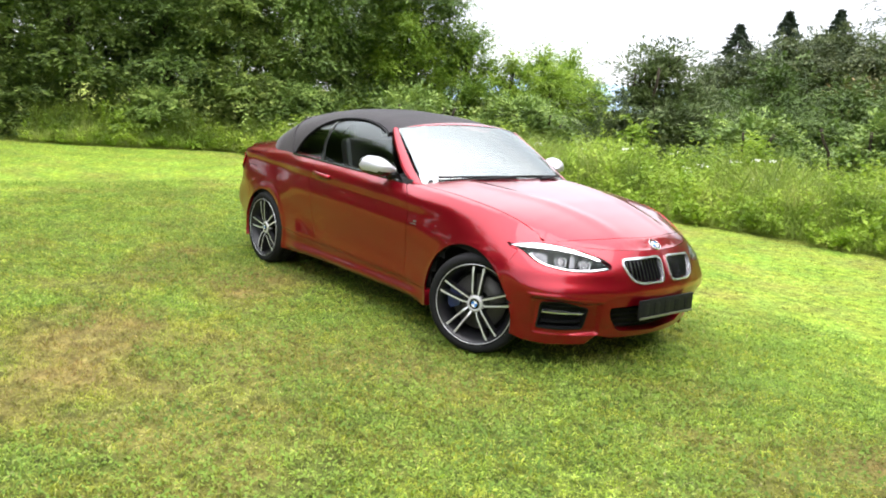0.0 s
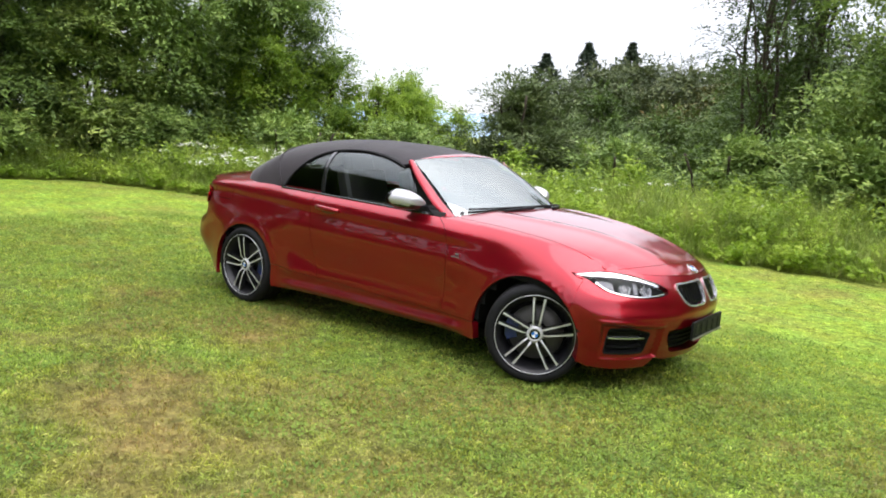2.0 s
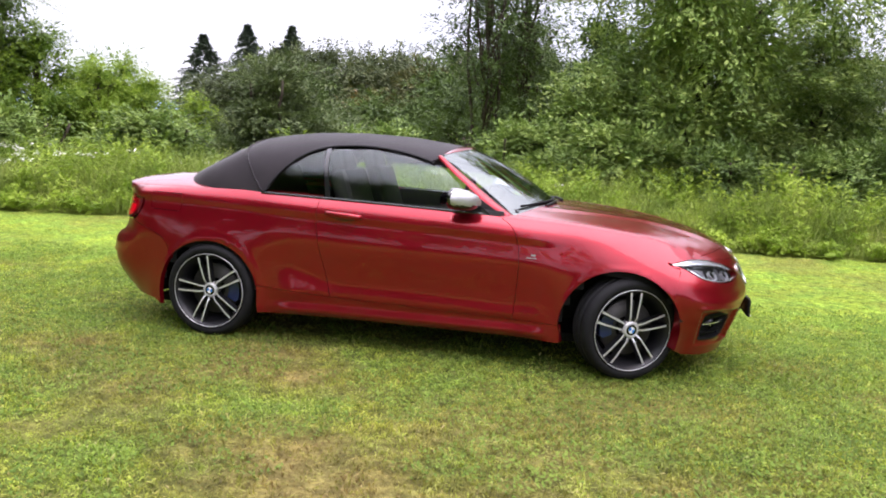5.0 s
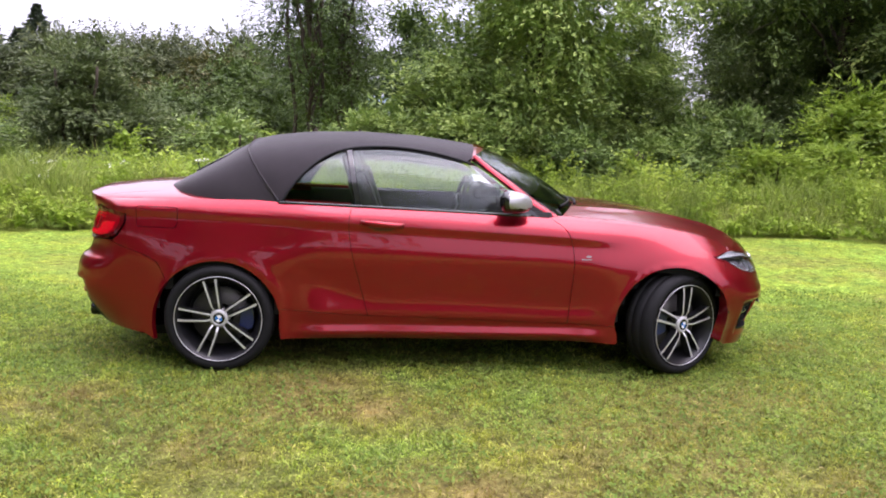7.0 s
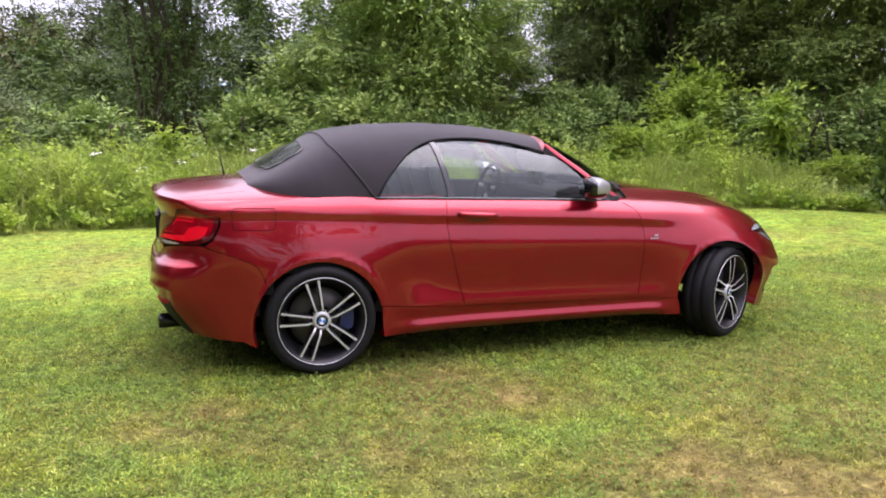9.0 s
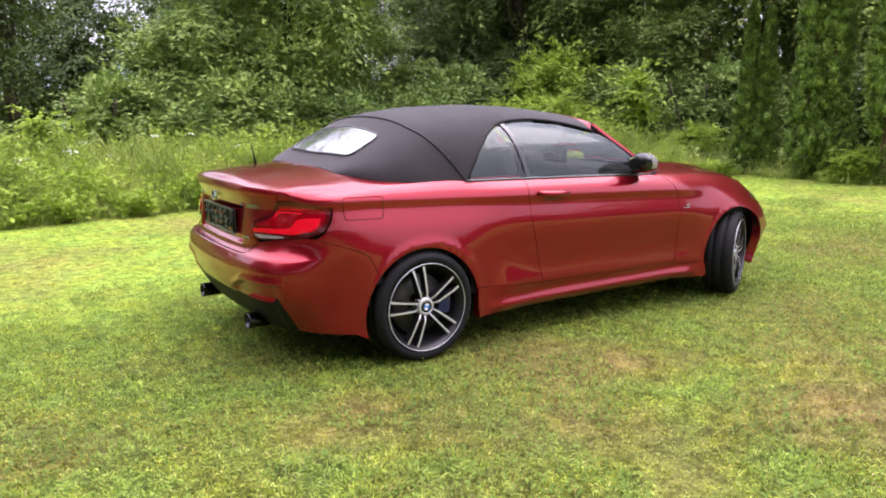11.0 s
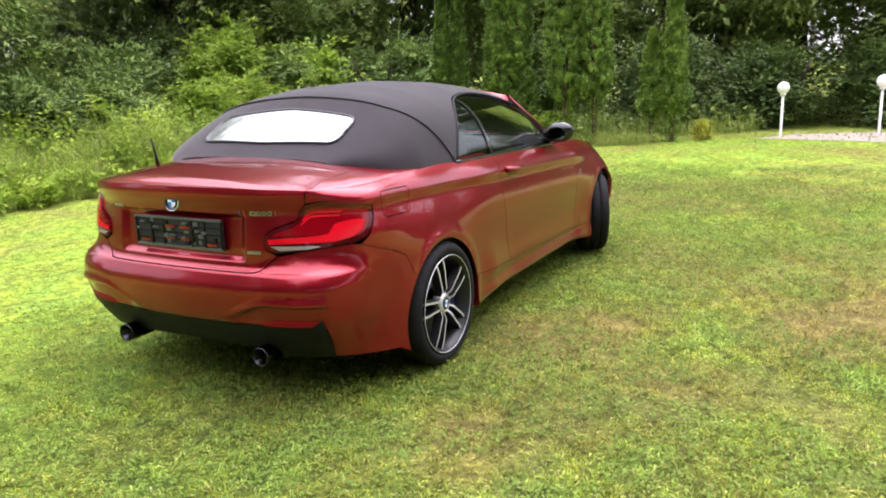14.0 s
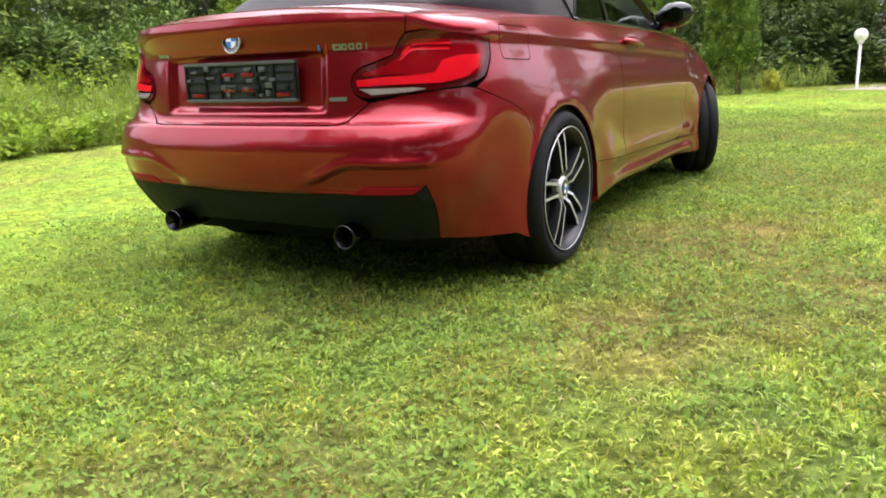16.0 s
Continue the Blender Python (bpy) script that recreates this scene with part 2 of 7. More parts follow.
def dense(poly, h, shrink=0.0):
    P = [np.asarray(p, float) for p in poly]
    out = []
    for a, b in zip(P, P[1:] + P[:1]):
        k = max(1, int(np.ceil(np.linalg.norm(b - a) / h)))
        if np.linalg.norm(b - a) > 1e-6:
            out += [a + (b - a) * i / k for i in range(k)]
    O = np.array(out)
    area = 0.5 * np.sum(O[:, 0] * np.roll(O[:, 1], -1) - np.roll(O[:, 0], -1) * O[:, 1])
    if area < 0:
        O = O[::-1].copy()
    if shrink:
        d = np.roll(O, -1, 0) - O
        d /= np.linalg.norm(d, axis=1)[:, None] + 1e-12
        e = d + np.roll(d, 1, 0)
        e /= np.linalg.norm(e, axis=1)[:, None] + 1e-12
        O = O + shrink * np.stack([-e[:, 1], e[:, 0]], 1)
    return O


def skin(F, poly, holes=(), h=0.035, rim=0.012, shrink=0.0017, fine=0.018, out=0.0, extra=None):
    """A panel: the part of the surface F(u, v) inside an outline, with turned-in edges. Gives vertices, faces and normals."""
    loops = [dense(poly, fine, shrink)] + [dense(q, fine, -shrink) for q in holes]
    lo, hi = loops[0].min(0), loops[0].max(0)
    gu, gv = np.meshgrid(np.arange(lo[0] + h / 2, hi[0], h), np.arange(lo[1] + h / 2, hi[1], h * 0.866))
    gu = gu + (np.arange(gu.shape[0]) % 2)[:, None] * h / 2
    g = np.stack([gu.ravel(), gv.ravel()], 1)
    if len(g):
        keep = inside(loops[0], g)
        for q in loops[1:]:
            keep &= ~inside(q, g)
        g = g[keep]
        rim_pts = np.concatenate(loops)
        g = g[[np.min(np.sum((rim_pts - p) ** 2, 1)) > (0.42 * h) ** 2 for p in g]] if len(g) else g
    if extra is not None:
        # closer points along a crease
        x = extra[inside(loops[0], extra)]
        rim_pts = np.concatenate(loops)
        x = x[[np.min(np.sum((rim_pts - p) ** 2, 1)) > 0.005 ** 2 for p in x]]
        g = np.concatenate([g[[np.min(np.sum((x - p) ** 2, 1)) > 0.014 ** 2 for p in g]], x])
    pts, edges = [], []
    for q in loops:
        k = len(pts)
        pts += [Vector(p) for p in q]
        edges += [(k + i, k + (i + 1) % len(q)) for i in range(len(q))]
    pts += [Vector(p) for p in g]
    vs, _, fs, ov, _, _ = delaunay_2d_cdt(pts, edges, [], 0, 1e-7)
    V2 = np.array([tuple(v) for v in vs])
    fs = np.array([f for f in fs if len(f) == 3])
    cen = V2[fs].mean(1)
    keep = inside(loops[0], cen)
    for q in loops[1:]:
        keep &= ~inside(q, cen)
    fs = fs[keep]
    to_out = {i: k for k, o in enumerate(ov) for i in o}

    def lift(p):
        return F(p[:, 0], p[:, 1])

    e = 0.003
    P = lift(V2)
    Fu, Fv = lift(V2 + [e, 0]) - lift(V2 - [e, 0]), lift(V2 + [0, e]) - lift(V2 - [0, e])
    N = np.cross(Fu, Fv)
    N /= np.linalg.norm(N, axis=1)[:, None] + 1e-12
    C = np.stack([np.clip(P[:, 0], 0, 2.6), 0 * P[:, 0], 0 * P[:, 0] + 0.5], 1)
    if np.sum(N * (P - C)) < 0:
        N = -N
    P = P + N * out
    gn = np.cross(P[fs[:, 1]] - P[fs[:, 0]], P[fs[:, 2]] - P[fs[:, 0]])
    flip = np.sum(gn * N[fs[:, 0]], 1) < 0
    fs[flip] = fs[flip][:, ::-1]
    V, faces, NN = [P], [tuple(f) for f in fs], [N]
    k, start = len(P), 0
    for li, q in enumerate(loops if rim else []):
        ids = [to_out[start + i] for i in range(len(q))]
        start += len(q)
        d = np.roll(q, -1, 0) - np.roll(q, 1, 0)
        o = Fu[ids] * d[:, 1:2] - Fv[ids] * d[:, 0:1]
        if li:
            o = -o
        o /= np.linalg.norm(o, axis=1)[:, None] + 1e-12
        m = len(ids)
        V += [P[ids], P[ids] - N[ids] * rim]
        NN += [o, o]
        for i in range(m):
            j = (i + 1) % m
            f = (k + i, k + j, k + m + j, k + m + i)
            a = np.concatenate([P[ids], P[ids] - N[ids] * rim])
            fn = np.cross(a[j] - a[i], a[m + i] - a[i])
            faces.append(f if fn @ o[i] > 0 else f[::-1])
        k += 2 * m
    return np.concatenate(V), faces, np.concatenate(NN)


def panel(name, pieces, mat, parent, label=""):
    V, F, N, k = [], [], [], 0
    for v, f, n in pieces:
        V.append(v)
        N.append(n)
        F += [tuple(i + k for i in q) for q in f]
        k += len(v)
    return mesh_object(name, np.concatenate(V), F, mat, parent, label, np.concatenate(N))


def loft(A, B, n=6, bulge=0.0, out=(0, 0, 1)):
    """A ruled surface between two lines of equally many points, bowed outwards."""
    A, B = np.asarray(A, float), np.asarray(B, float)
    t = np.linspace(0, 1, n)[:, None, None]
    V = A * (1 - t) + B * t + np.asarray(out, float) * bulge * 4 * t * (1 - t)
    m = len(A)
    F = [(i * m + j, i * m + j + 1, (i + 1) * m + j + 1, (i + 1) * m + j) for i in range(n - 1) for j in range(m - 1)]
    return V.reshape(-1, 3), F



# ---- shape of the car's body: x forward from the rear axle, y to its left, z up ----
def smooth_table(xs, ys, sigma, n=1600):
    """A smooth curve through a few stations, as a dense table."""
    g = np.linspace(xs[0], xs[-1], n)
    v = np.interp(g, xs, ys)
    k = max(1, int(3 * sigma / (g[1] - g[0])))
    w = np.exp(-0.5 * (np.arange(-k, k + 1) * (g[1] - g[0]) / sigma) ** 2)
    w /= w.sum()
    lo, hi = 2 * v[0] - v[1:k + 1][::-1], 2 * v[-1] - v[-k - 1:-1][::-1]
    return g, np.convolve(np.concatenate([lo, v, hi]), w, "valid")


def lookup(table, x):
    return np.interp(x, table[0], table[1])


# the outline in plan, from the middle of the tail round one side to the middle of the nose
PLAN_X = [-0.902, -0.896, -0.876, -0.838, -0.766, -0.615, -0.40, -0.10, 0.30, 0.80, 1.40, 1.95, 2.40, 2.75, 2.98, 3.14, 3.25, 3.345, 3.42, 3.47, 3.485]
PLAN_Y = [0, 0.25, 0.48, 0.645, 0.757, 0.825, 0.860, 0.885, 0.880, 0.872, 0.870, 0.873, 0.882, 0.885, 0.862, 0.805, 0.72, 0.58, 0.40, 0.20, 0]
SHOULDER = [0.985, 0.985, 0.98, 0.972, 0.965, 0.965, 0.972, 0.98, 0.983, 0.968, 0.948, 0.925, 0.898, 0.861, 0.812, 0.771, 0.746, 0.73, 0.722, 0.718, 0.716]
TUCK = [0.035, 0.04, 0.05, 0.075, 0.095, 0.105, 0.11, 0.115, 0.105, 0.085, 0.08, 0.085, 0.11, 0.15, 0.19, 0.20, 0.18, 0.15, 0.12, 0.105, 0.10]
WIDEST = [0.60, 0.60, 0.60, 0.60, 0.60, 0.60, 0.62, 0.62, 0.62, 0.62, 0.62, 0.62, 0.60, 0.58, 0.54, 0.50, 0.48, 0.48, 0.48, 0.48, 0.48]
UNDER = [0.25, 0.25, 0.25, 0.25, 0.245, 0.235, 0.23, 0.21, 0.20, 0.20, 0.20, 0.20, 0.20, 0.20, 0.19, 0.18, 0.18, 0.185, 0.20, 0.205, 0.21]
px, py = np.array(PLAN_X), np.array(PLAN_Y)
chord = np.concatenate([[0], np.cumsum(np.hypot(np.diff(px), np.diff(py)))])
# mirrored ends, so that the outline crosses the middle squarely
full_c = np.concatenate([-chord[4:0:-1], chord, 2 * chord[-1] - chord[-2:-6:-1]])
fx = smooth_table(full_c, np.concatenate([px[4:0:-1], px, px[-2:-6:-1]]), 0.055, 4000)
fy = smooth_table(full_c, np.concatenate([-py[4:0:-1], py, -py[-2:-6:-1]]), 0.055, 4000)
LAST = chord[-1]


def along(values, sigma=0.09):
    v = np.array(values)
    return smooth_table(full_c, np.concatenate([v[4:0:-1], v, v[-2:-6:-1]]), sigma, 3000)


T_SH, T_TUCK, T_WIDE, T_UNDER = along(SHOULDER), along(TUCK), along(WIDEST), along(UNDER)
side_c = np.linspace(0, LAST, 3000)
side_x = lookup(fx, side_c)
T_CREASE = smooth_table([-1.0, -0.4, 0.0, 0.73, 2.03, 2.5, 3.6], [0.92, 0.915, 0.90, 0.872, 0.822, 0.78, 0.70], 0.12)


def at_x(x):
    """The place along the outline at x."""
    return np.interp(x, side_x, side_c)


def step(a, b, x):
    t = np.clip((x - a) / (b - a), 0, 1)
    return t * t * (3 - 2 * t)


def box(x, a, b, soft):
    return step(a - soft, a + soft, x) * (1 - step(b - soft, b + soft, x))


def bend(z, at_z, soft):
    """Rises with slope 1 above a height, with a soft knee."""
    q = (z - at_z) / soft
    return soft * np.logaddexp(0, q)


def flank_inset(x, z, sh, tuck):
    """The flank's section: sill, undercut, swage, door skin, undercut crease and shoulder, as a chain of slopes."""
    crease = np.interp(x, T_CREASE[0], T_CREASE[1])
    over = np.exp(-((x - 0.0) / 0.44) ** 4) + np.exp(-((x - 2.66) / 0.46) ** 4)
    rear = 1 - step(0.45, 0.95, x)
    swage = step(0.34, 0.62, x) * (1 - step(2.1, 2.3, x))
    z_sw = 0.440 + 0.10 * rear - 0.02 * step(1.2, 2.1, x)
    sharp = 1 - step(2.02, 2.42, x)
    door = -0.115 + 0.21 * over

    def chain(q):
        r = door * (q - 0.62)
        # the skin leans in above the middle
        r = r + (0.150 - 0.06 * over) * (bend(q, 0.645, 0.020) - bend(0.62, 0.645, 0.020))
        r = r + (0.155 - 0.06 * over) * bend(q, crease - 0.145, 0.014)
        # undercut below the crease
        r = r - 0.30 * sharp * bend(q, crease - 0.044, 0.005) + 0.42 * sharp * bend(q, crease, 0.0035)
        # swage over the sill, the undercut below it, and the sill
        low = lambda h, s: bend(-q, -h, s)
        r = r - (0.285 - 0.01 * rear) * swage * low(z_sw, 0.022) + 0.50 * swage * low(0.352 - 0.012 * step(0.9, 2.2, x), 0.006)
        r = r - 0.68 * swage * low(0.292, 0.006) + 1.5 * swage * low(0.236, 0.006)
        return r

    knee = crease + 0.045
    roll = (bend(z, knee, 0.012) / np.maximum(bend(sh, knee, 0.012), 1e-4))
    return chain(z) + np.maximum(tuck - chain(sh), 0.0) * roll ** 1.25


def inset(c, z):
    """How far the skin lies inside the outline at height z."""
    sh, wide, low = lookup(T_SH, c), lookup(T_WIDE, c), lookup(T_UNDER, c)
    x, y = lookup(fx, c), lookup(fy, c)
    up = np.clip((z - wide) / (sh - wide), 0, 1.3)
    down = np.clip((wide - z) / (wide - low), 0, 1.3)
    nose = step(2.5, 3.2, x)
    tail = 1 - step(-0.80, -0.55, x)
    tuck = lookup(T_TUCK, c)
    d = tuck * up ** (2.1 - 0.5 * nose) + (0.035 + 0.02 * tail + 0.01 * nose) * down ** 2.2
    side = flank_inset(x, z, sh, tuck)
    d = d + (side - d) * step(-0.80, -0.50, x) * (1 - step(2.25, 2.72, x))
    # lips of the wheel arches
    for ax in (0.02, 2.66):
        r = np.hypot(x - ax, z - 0.315)
        d = d - 0.005 * np.exp(-((r - 0.352) / 0.022) ** 2) * step(0.70, 0.82, abs(y))
    # tail: shelf of the bumper, lip of the lid, hollow for the plate
    corner = step(0.36, 0.66, c) * (1 - step(-0.70, -0.40, x))
    ledge = 0.028 * step(0.36, 0.62, c)
    d = d + tail * 0.022 * step(0.622, 0.650, z) + (tail * 0.034 + 0.018 * corner) * step(0.535 + ledge, 0.665 + 1.6 * ledge, z)
    # the bumper tucks under below
    d = d + 0.066 * (1 - step(-0.75, -0.42, x)) * down ** 3.0
    # fuller at the corners
    d = d - 0.016 * corner * np.exp(-((z - 0.46) / 0.09) ** 2)
    # and its dark lower part lies back between the corners
    d = d + 0.014 * (1 - step(0.69, 0.75, c)) * (1 - step(0.392, 0.412, z))
    d = d - tail * 0.050 * step(0.86, 0.965, z)
    d = d + 0.022 * tail * box(abs(y), -1, 0.365, 0.02) * box(z, 0.675, 0.862, 0.012)
    # hollow over the reflectors, under a rising crease
    brow = 0.435 + 0.062 * step(0.28, 0.50, c)
    d = d + 0.022 * (1 - step(0.70, 0.80, c)) * step(0.26, 0.36, c) * step(0.385, 0.42, z) * (1 - step(-0.008, 0.006, z - brow))
    d = d - 0.006 * (1 - step(0.70, 0.80, c)) * step(0.26, 0.36, c) * np.exp(-((z - brow - 0.014) / 0.014) ** 2)
    # nose: ridge under the lamps, hollow sides of the bumper
    d = d + 0.007 * step(2.95, 3.15, x) * np.exp(-((z - 0.545) / 0.040) ** 2) * step(0.28, 0.4, abs(y))
    # its face leans in below, and pockets hold the side intakes, over a ledge
    fore, q = step(2.93, 3.10, x), LAST - c
    d = d + 0.22 * fore * bend(-np.maximum(z, 0.27), -0.49, 0.012)
    inner, top = 0.452 + 0.17 * np.clip(z - 0.235, 0, 1), 0.425 + 0.020 * step(0.50, 0.80, q)
    d = d + (0.030 - 0.022 * step(0.50, 0.72, q) * (1 - step(0.27, 0.36, z))) * step(-0.010, 0.010, q - inner) * (1 - step(0.885, 0.915, q)) * step(0.228, 0.246, z) * (1 - step(-0.006, 0.010, z - top))
    # rolled lip round the pocket
    d = d - 0.008 * step(0.44, 0.50, q) * (1 - step(0.90, 0.96, q)) * np.exp(-((z - top - 0.022) / 0.012) ** 2)
    return d


def girdle(c, z, out=0.0):
    """A point of the skin below the shoulder, on the side of positive y."""
    c, z = np.asarray(c, float), np.asarray(z, float)
    e = 0.004
    tx = lookup(fx, c + e) - lookup(fx, c - e)
    ty = lookup(fy, c + e) - lookup(fy, c - e)
    n = np.hypot(tx, ty)
    nx, ny = -ty / n, tx / n
    d = inset(c, z) - out
    return np.stack([lookup(fx, c) - d * nx, lookup(fy, c) - d * ny, z + 0 * c], -1)


sh_p = girdle(side_c, lookup(T_SH, side_c))
T_MID = smooth_table([-0.95, -0.86, -0.80, -0.58, -0.33, 0.4, 2.0, 2.2, 2.5, 2.8, 3.05, 3.2, 3.3, 3.36, 3.45],
                     [0.985, 0.995, 1.012, 1.036, 1.052, 1.06, 1.0, 0.985, 0.962, 0.925, 0.872, 0.825, 0.782, 0.748, 0.70], 0.03)


def deck(x, y, out=0.0):
    """A point of the bonnet, the boot lid and the tops of the wings."""
    x, y = np.asarray(x, float), np.asarray(y, float)
    ys = np.maximum(np.interp(x, sh_p[:, 0], sh_p[:, 1]), 0.02)
    zs = np.interp(x, sh_p[:, 0], sh_p[:, 2])
    zc = lookup(T_MID, x)
    # at the very ends the middle comes down to the edge
    end = step(0, 0.07, x - sh_p[0, 0]) * (1 - step(-0.07, 0, x - sh_p[-1, 0]))
    zc = zs + (zc - zs) * end
    q = np.clip(abs(y) / ys, 0, 1.2)
    z = zc - (zc - zs) * q ** 2.6
    # rounded shoulder
    e = np.clip((ys - abs(y)) / 0.085, 0, 1)
    z = z + 0.014 * (np.sqrt(np.clip(1 - (1 - e) ** 2, 0, 1)) - 1) * (1 - step(3.0, 3.25, x)) * step(-0.75, -0.6, x) + 0.0
    ridge = 0.47 - 0.24 * step(2.0, 3.4, x)
    z = z + 0.010 * np.exp(-((abs(y) - ridge) / 0.05) ** 2) * step(2.0, 2.3, x) * (1 - step(3.1, 3.35, x))
    return np.stack([x + 0 * y, y, z + out], -1)


T_ROOF = smooth_table([-0.42, -0.345, -0.30, -0.20, -0.05, 0.12, 0.20, 0.43, 0.78, 1.14, 1.36, 1.45, 1.56, 1.7],
                      [1.01, 1.045, 1.072, 1.13, 1.222, 1.325, 1.348, 1.378, 1.392, 1.379, 1.354, 1.342, 1.326, 1.30], 0.02)
T_EAVE = smooth_table([-0.40, -0.335, -0.30, -0.24, -0.15, 0.0, 0.3, 0.8, 1.64, 2.0], [0.40, 0.47, 0.56, 0.65, 0.72, 0.765, 0.785, 0.79, 0.785, 0.77], 0.03)
T_BELT = smooth_table([-0.42, -0.33, -0.15, 0.0, 0.35, 0.8, 1.64, 2.0], [1.035, 1.02, 0.99, 0.98, 0.975, 0.966, 0.942, 0.93], 0.05)


def top_skin(x, s, out=0.0):
    """A point of the hood and the side glass: s runs from the belt (0) to the middle of the roof (1)."""
    x, s = np.asarray(x, float), np.asarray(s, float)
    w, b, t = lookup(T_EAVE, x), lookup(T_BELT, x) - 0.012, lookup(T_ROOF, x)
    h = np.maximum(t - b, 0.005)
    lean = np.minimum(1, h / 0.38)
    y0, y1, y2, y3 = w, w - 0.05 * lean, w - 0.165 * lean, 0 * w
    z0, z1, z2, z3 = b, b + 0.65 * h, t - 0.012 * lean, t
    r = 1 - s
    B = lambda a0, a1, a2, a3: r ** 3 * a0 + 3 * r * r * s * a1 + 3 * r * s * s * a2 + s ** 3 * a3
    Y, Z = B(y0, y1, y2, y3), B(z0, z1, z2, z3)
    if np.any(out):
        e = 0.01
        D = lambda a0, a1, a2, a3: r * r * (a1 - a0) + 2 * r * s * (a2 - a1) + s * s * (a3 - a2)
        dy, dz = D(y0, y1, y2, y3), D(z0, z1, z2, z3)
        n = np.hypot(dy, dz) + 1e-9
        Y, Z = Y + out * dz / n, Z - out * dy / n
    return np.stack([x + 0 * s, Y, Z], -1)


def s_at(x, z):
    """The s at which the section at x reaches the height z."""
    g = np.linspace(0, 1, 200)
    return np.array([np.interp(c, top_skin(np.full(200, a), g)[:, 2], g) for a, c in zip(np.atleast_1d(x), np.atleast_1d(z))])


# ---- the car ----
CAR = tagged(new("convertible_car"), "red two-door convertible with closed black fabric roof, parked on lawn", "car")


def flank(side):
    def F(c, z):
        p = girdle(c, z)
        p[..., 1] *= side
        return p
    return F


def from_rear(q, z):
    p = girdle(abs(q), z)
    p[..., 1] *= np.sign(q)
    return p


def from_nose(q, z):
    p = girdle(LAST - abs(q), z)
    p[..., 1] *= np.sign(q)
    return p


def shoulder(c):
    return lookup(T_SH, np.asarray(c, float))


def both(half):
    """An outline across the middle from the half on positive q, that starts and ends at q = 0."""
    h = [np.asarray(p, float) for p in half]
    return h + [p * [-1, 1] for p in h[::-1]]


def arch(x, z, r, a0, a1, n=26):
    an = np.radians(np.linspace(a0, a1, n))
    return [(float(at_x(x)) + r * math.cos(a), z + r * math.sin(a)) for a in an]


def xz(points):
    return [(float(at_x(x)), z) for x, z in points]


def top_of(x0, x1, n=24, drop=0.0):
    """The shoulder line between two x, as (c, z)."""
    return [(c, float(shoulder(c)) - drop) for c in np.linspace(at_x(x0), at_x(x1), n)]


REAR_ARCH, NOSE_ARCH = (0.0, 0.283, 0.356), (2.66, 0.300, 0.362)
gap_rear = curve(xz([(0.745, 0.972), (0.735, 0.85), (0.755, 0.70), (0.79, 0.57), (0.85, 0.350)]))
gap_front = curve(xz([(1.90, 0.928), (1.985, 0.87), (2.028, 0.78), (2.042, 0.66), (2.036, 0.50), (2.022, 0.312)]))
sill_top = lambda x: 0.372 - 0.031 * (x - 0.37) / 0.48 if x < 0.85 else 0.341 - 0.034 * (x - 0.85) / 1.4

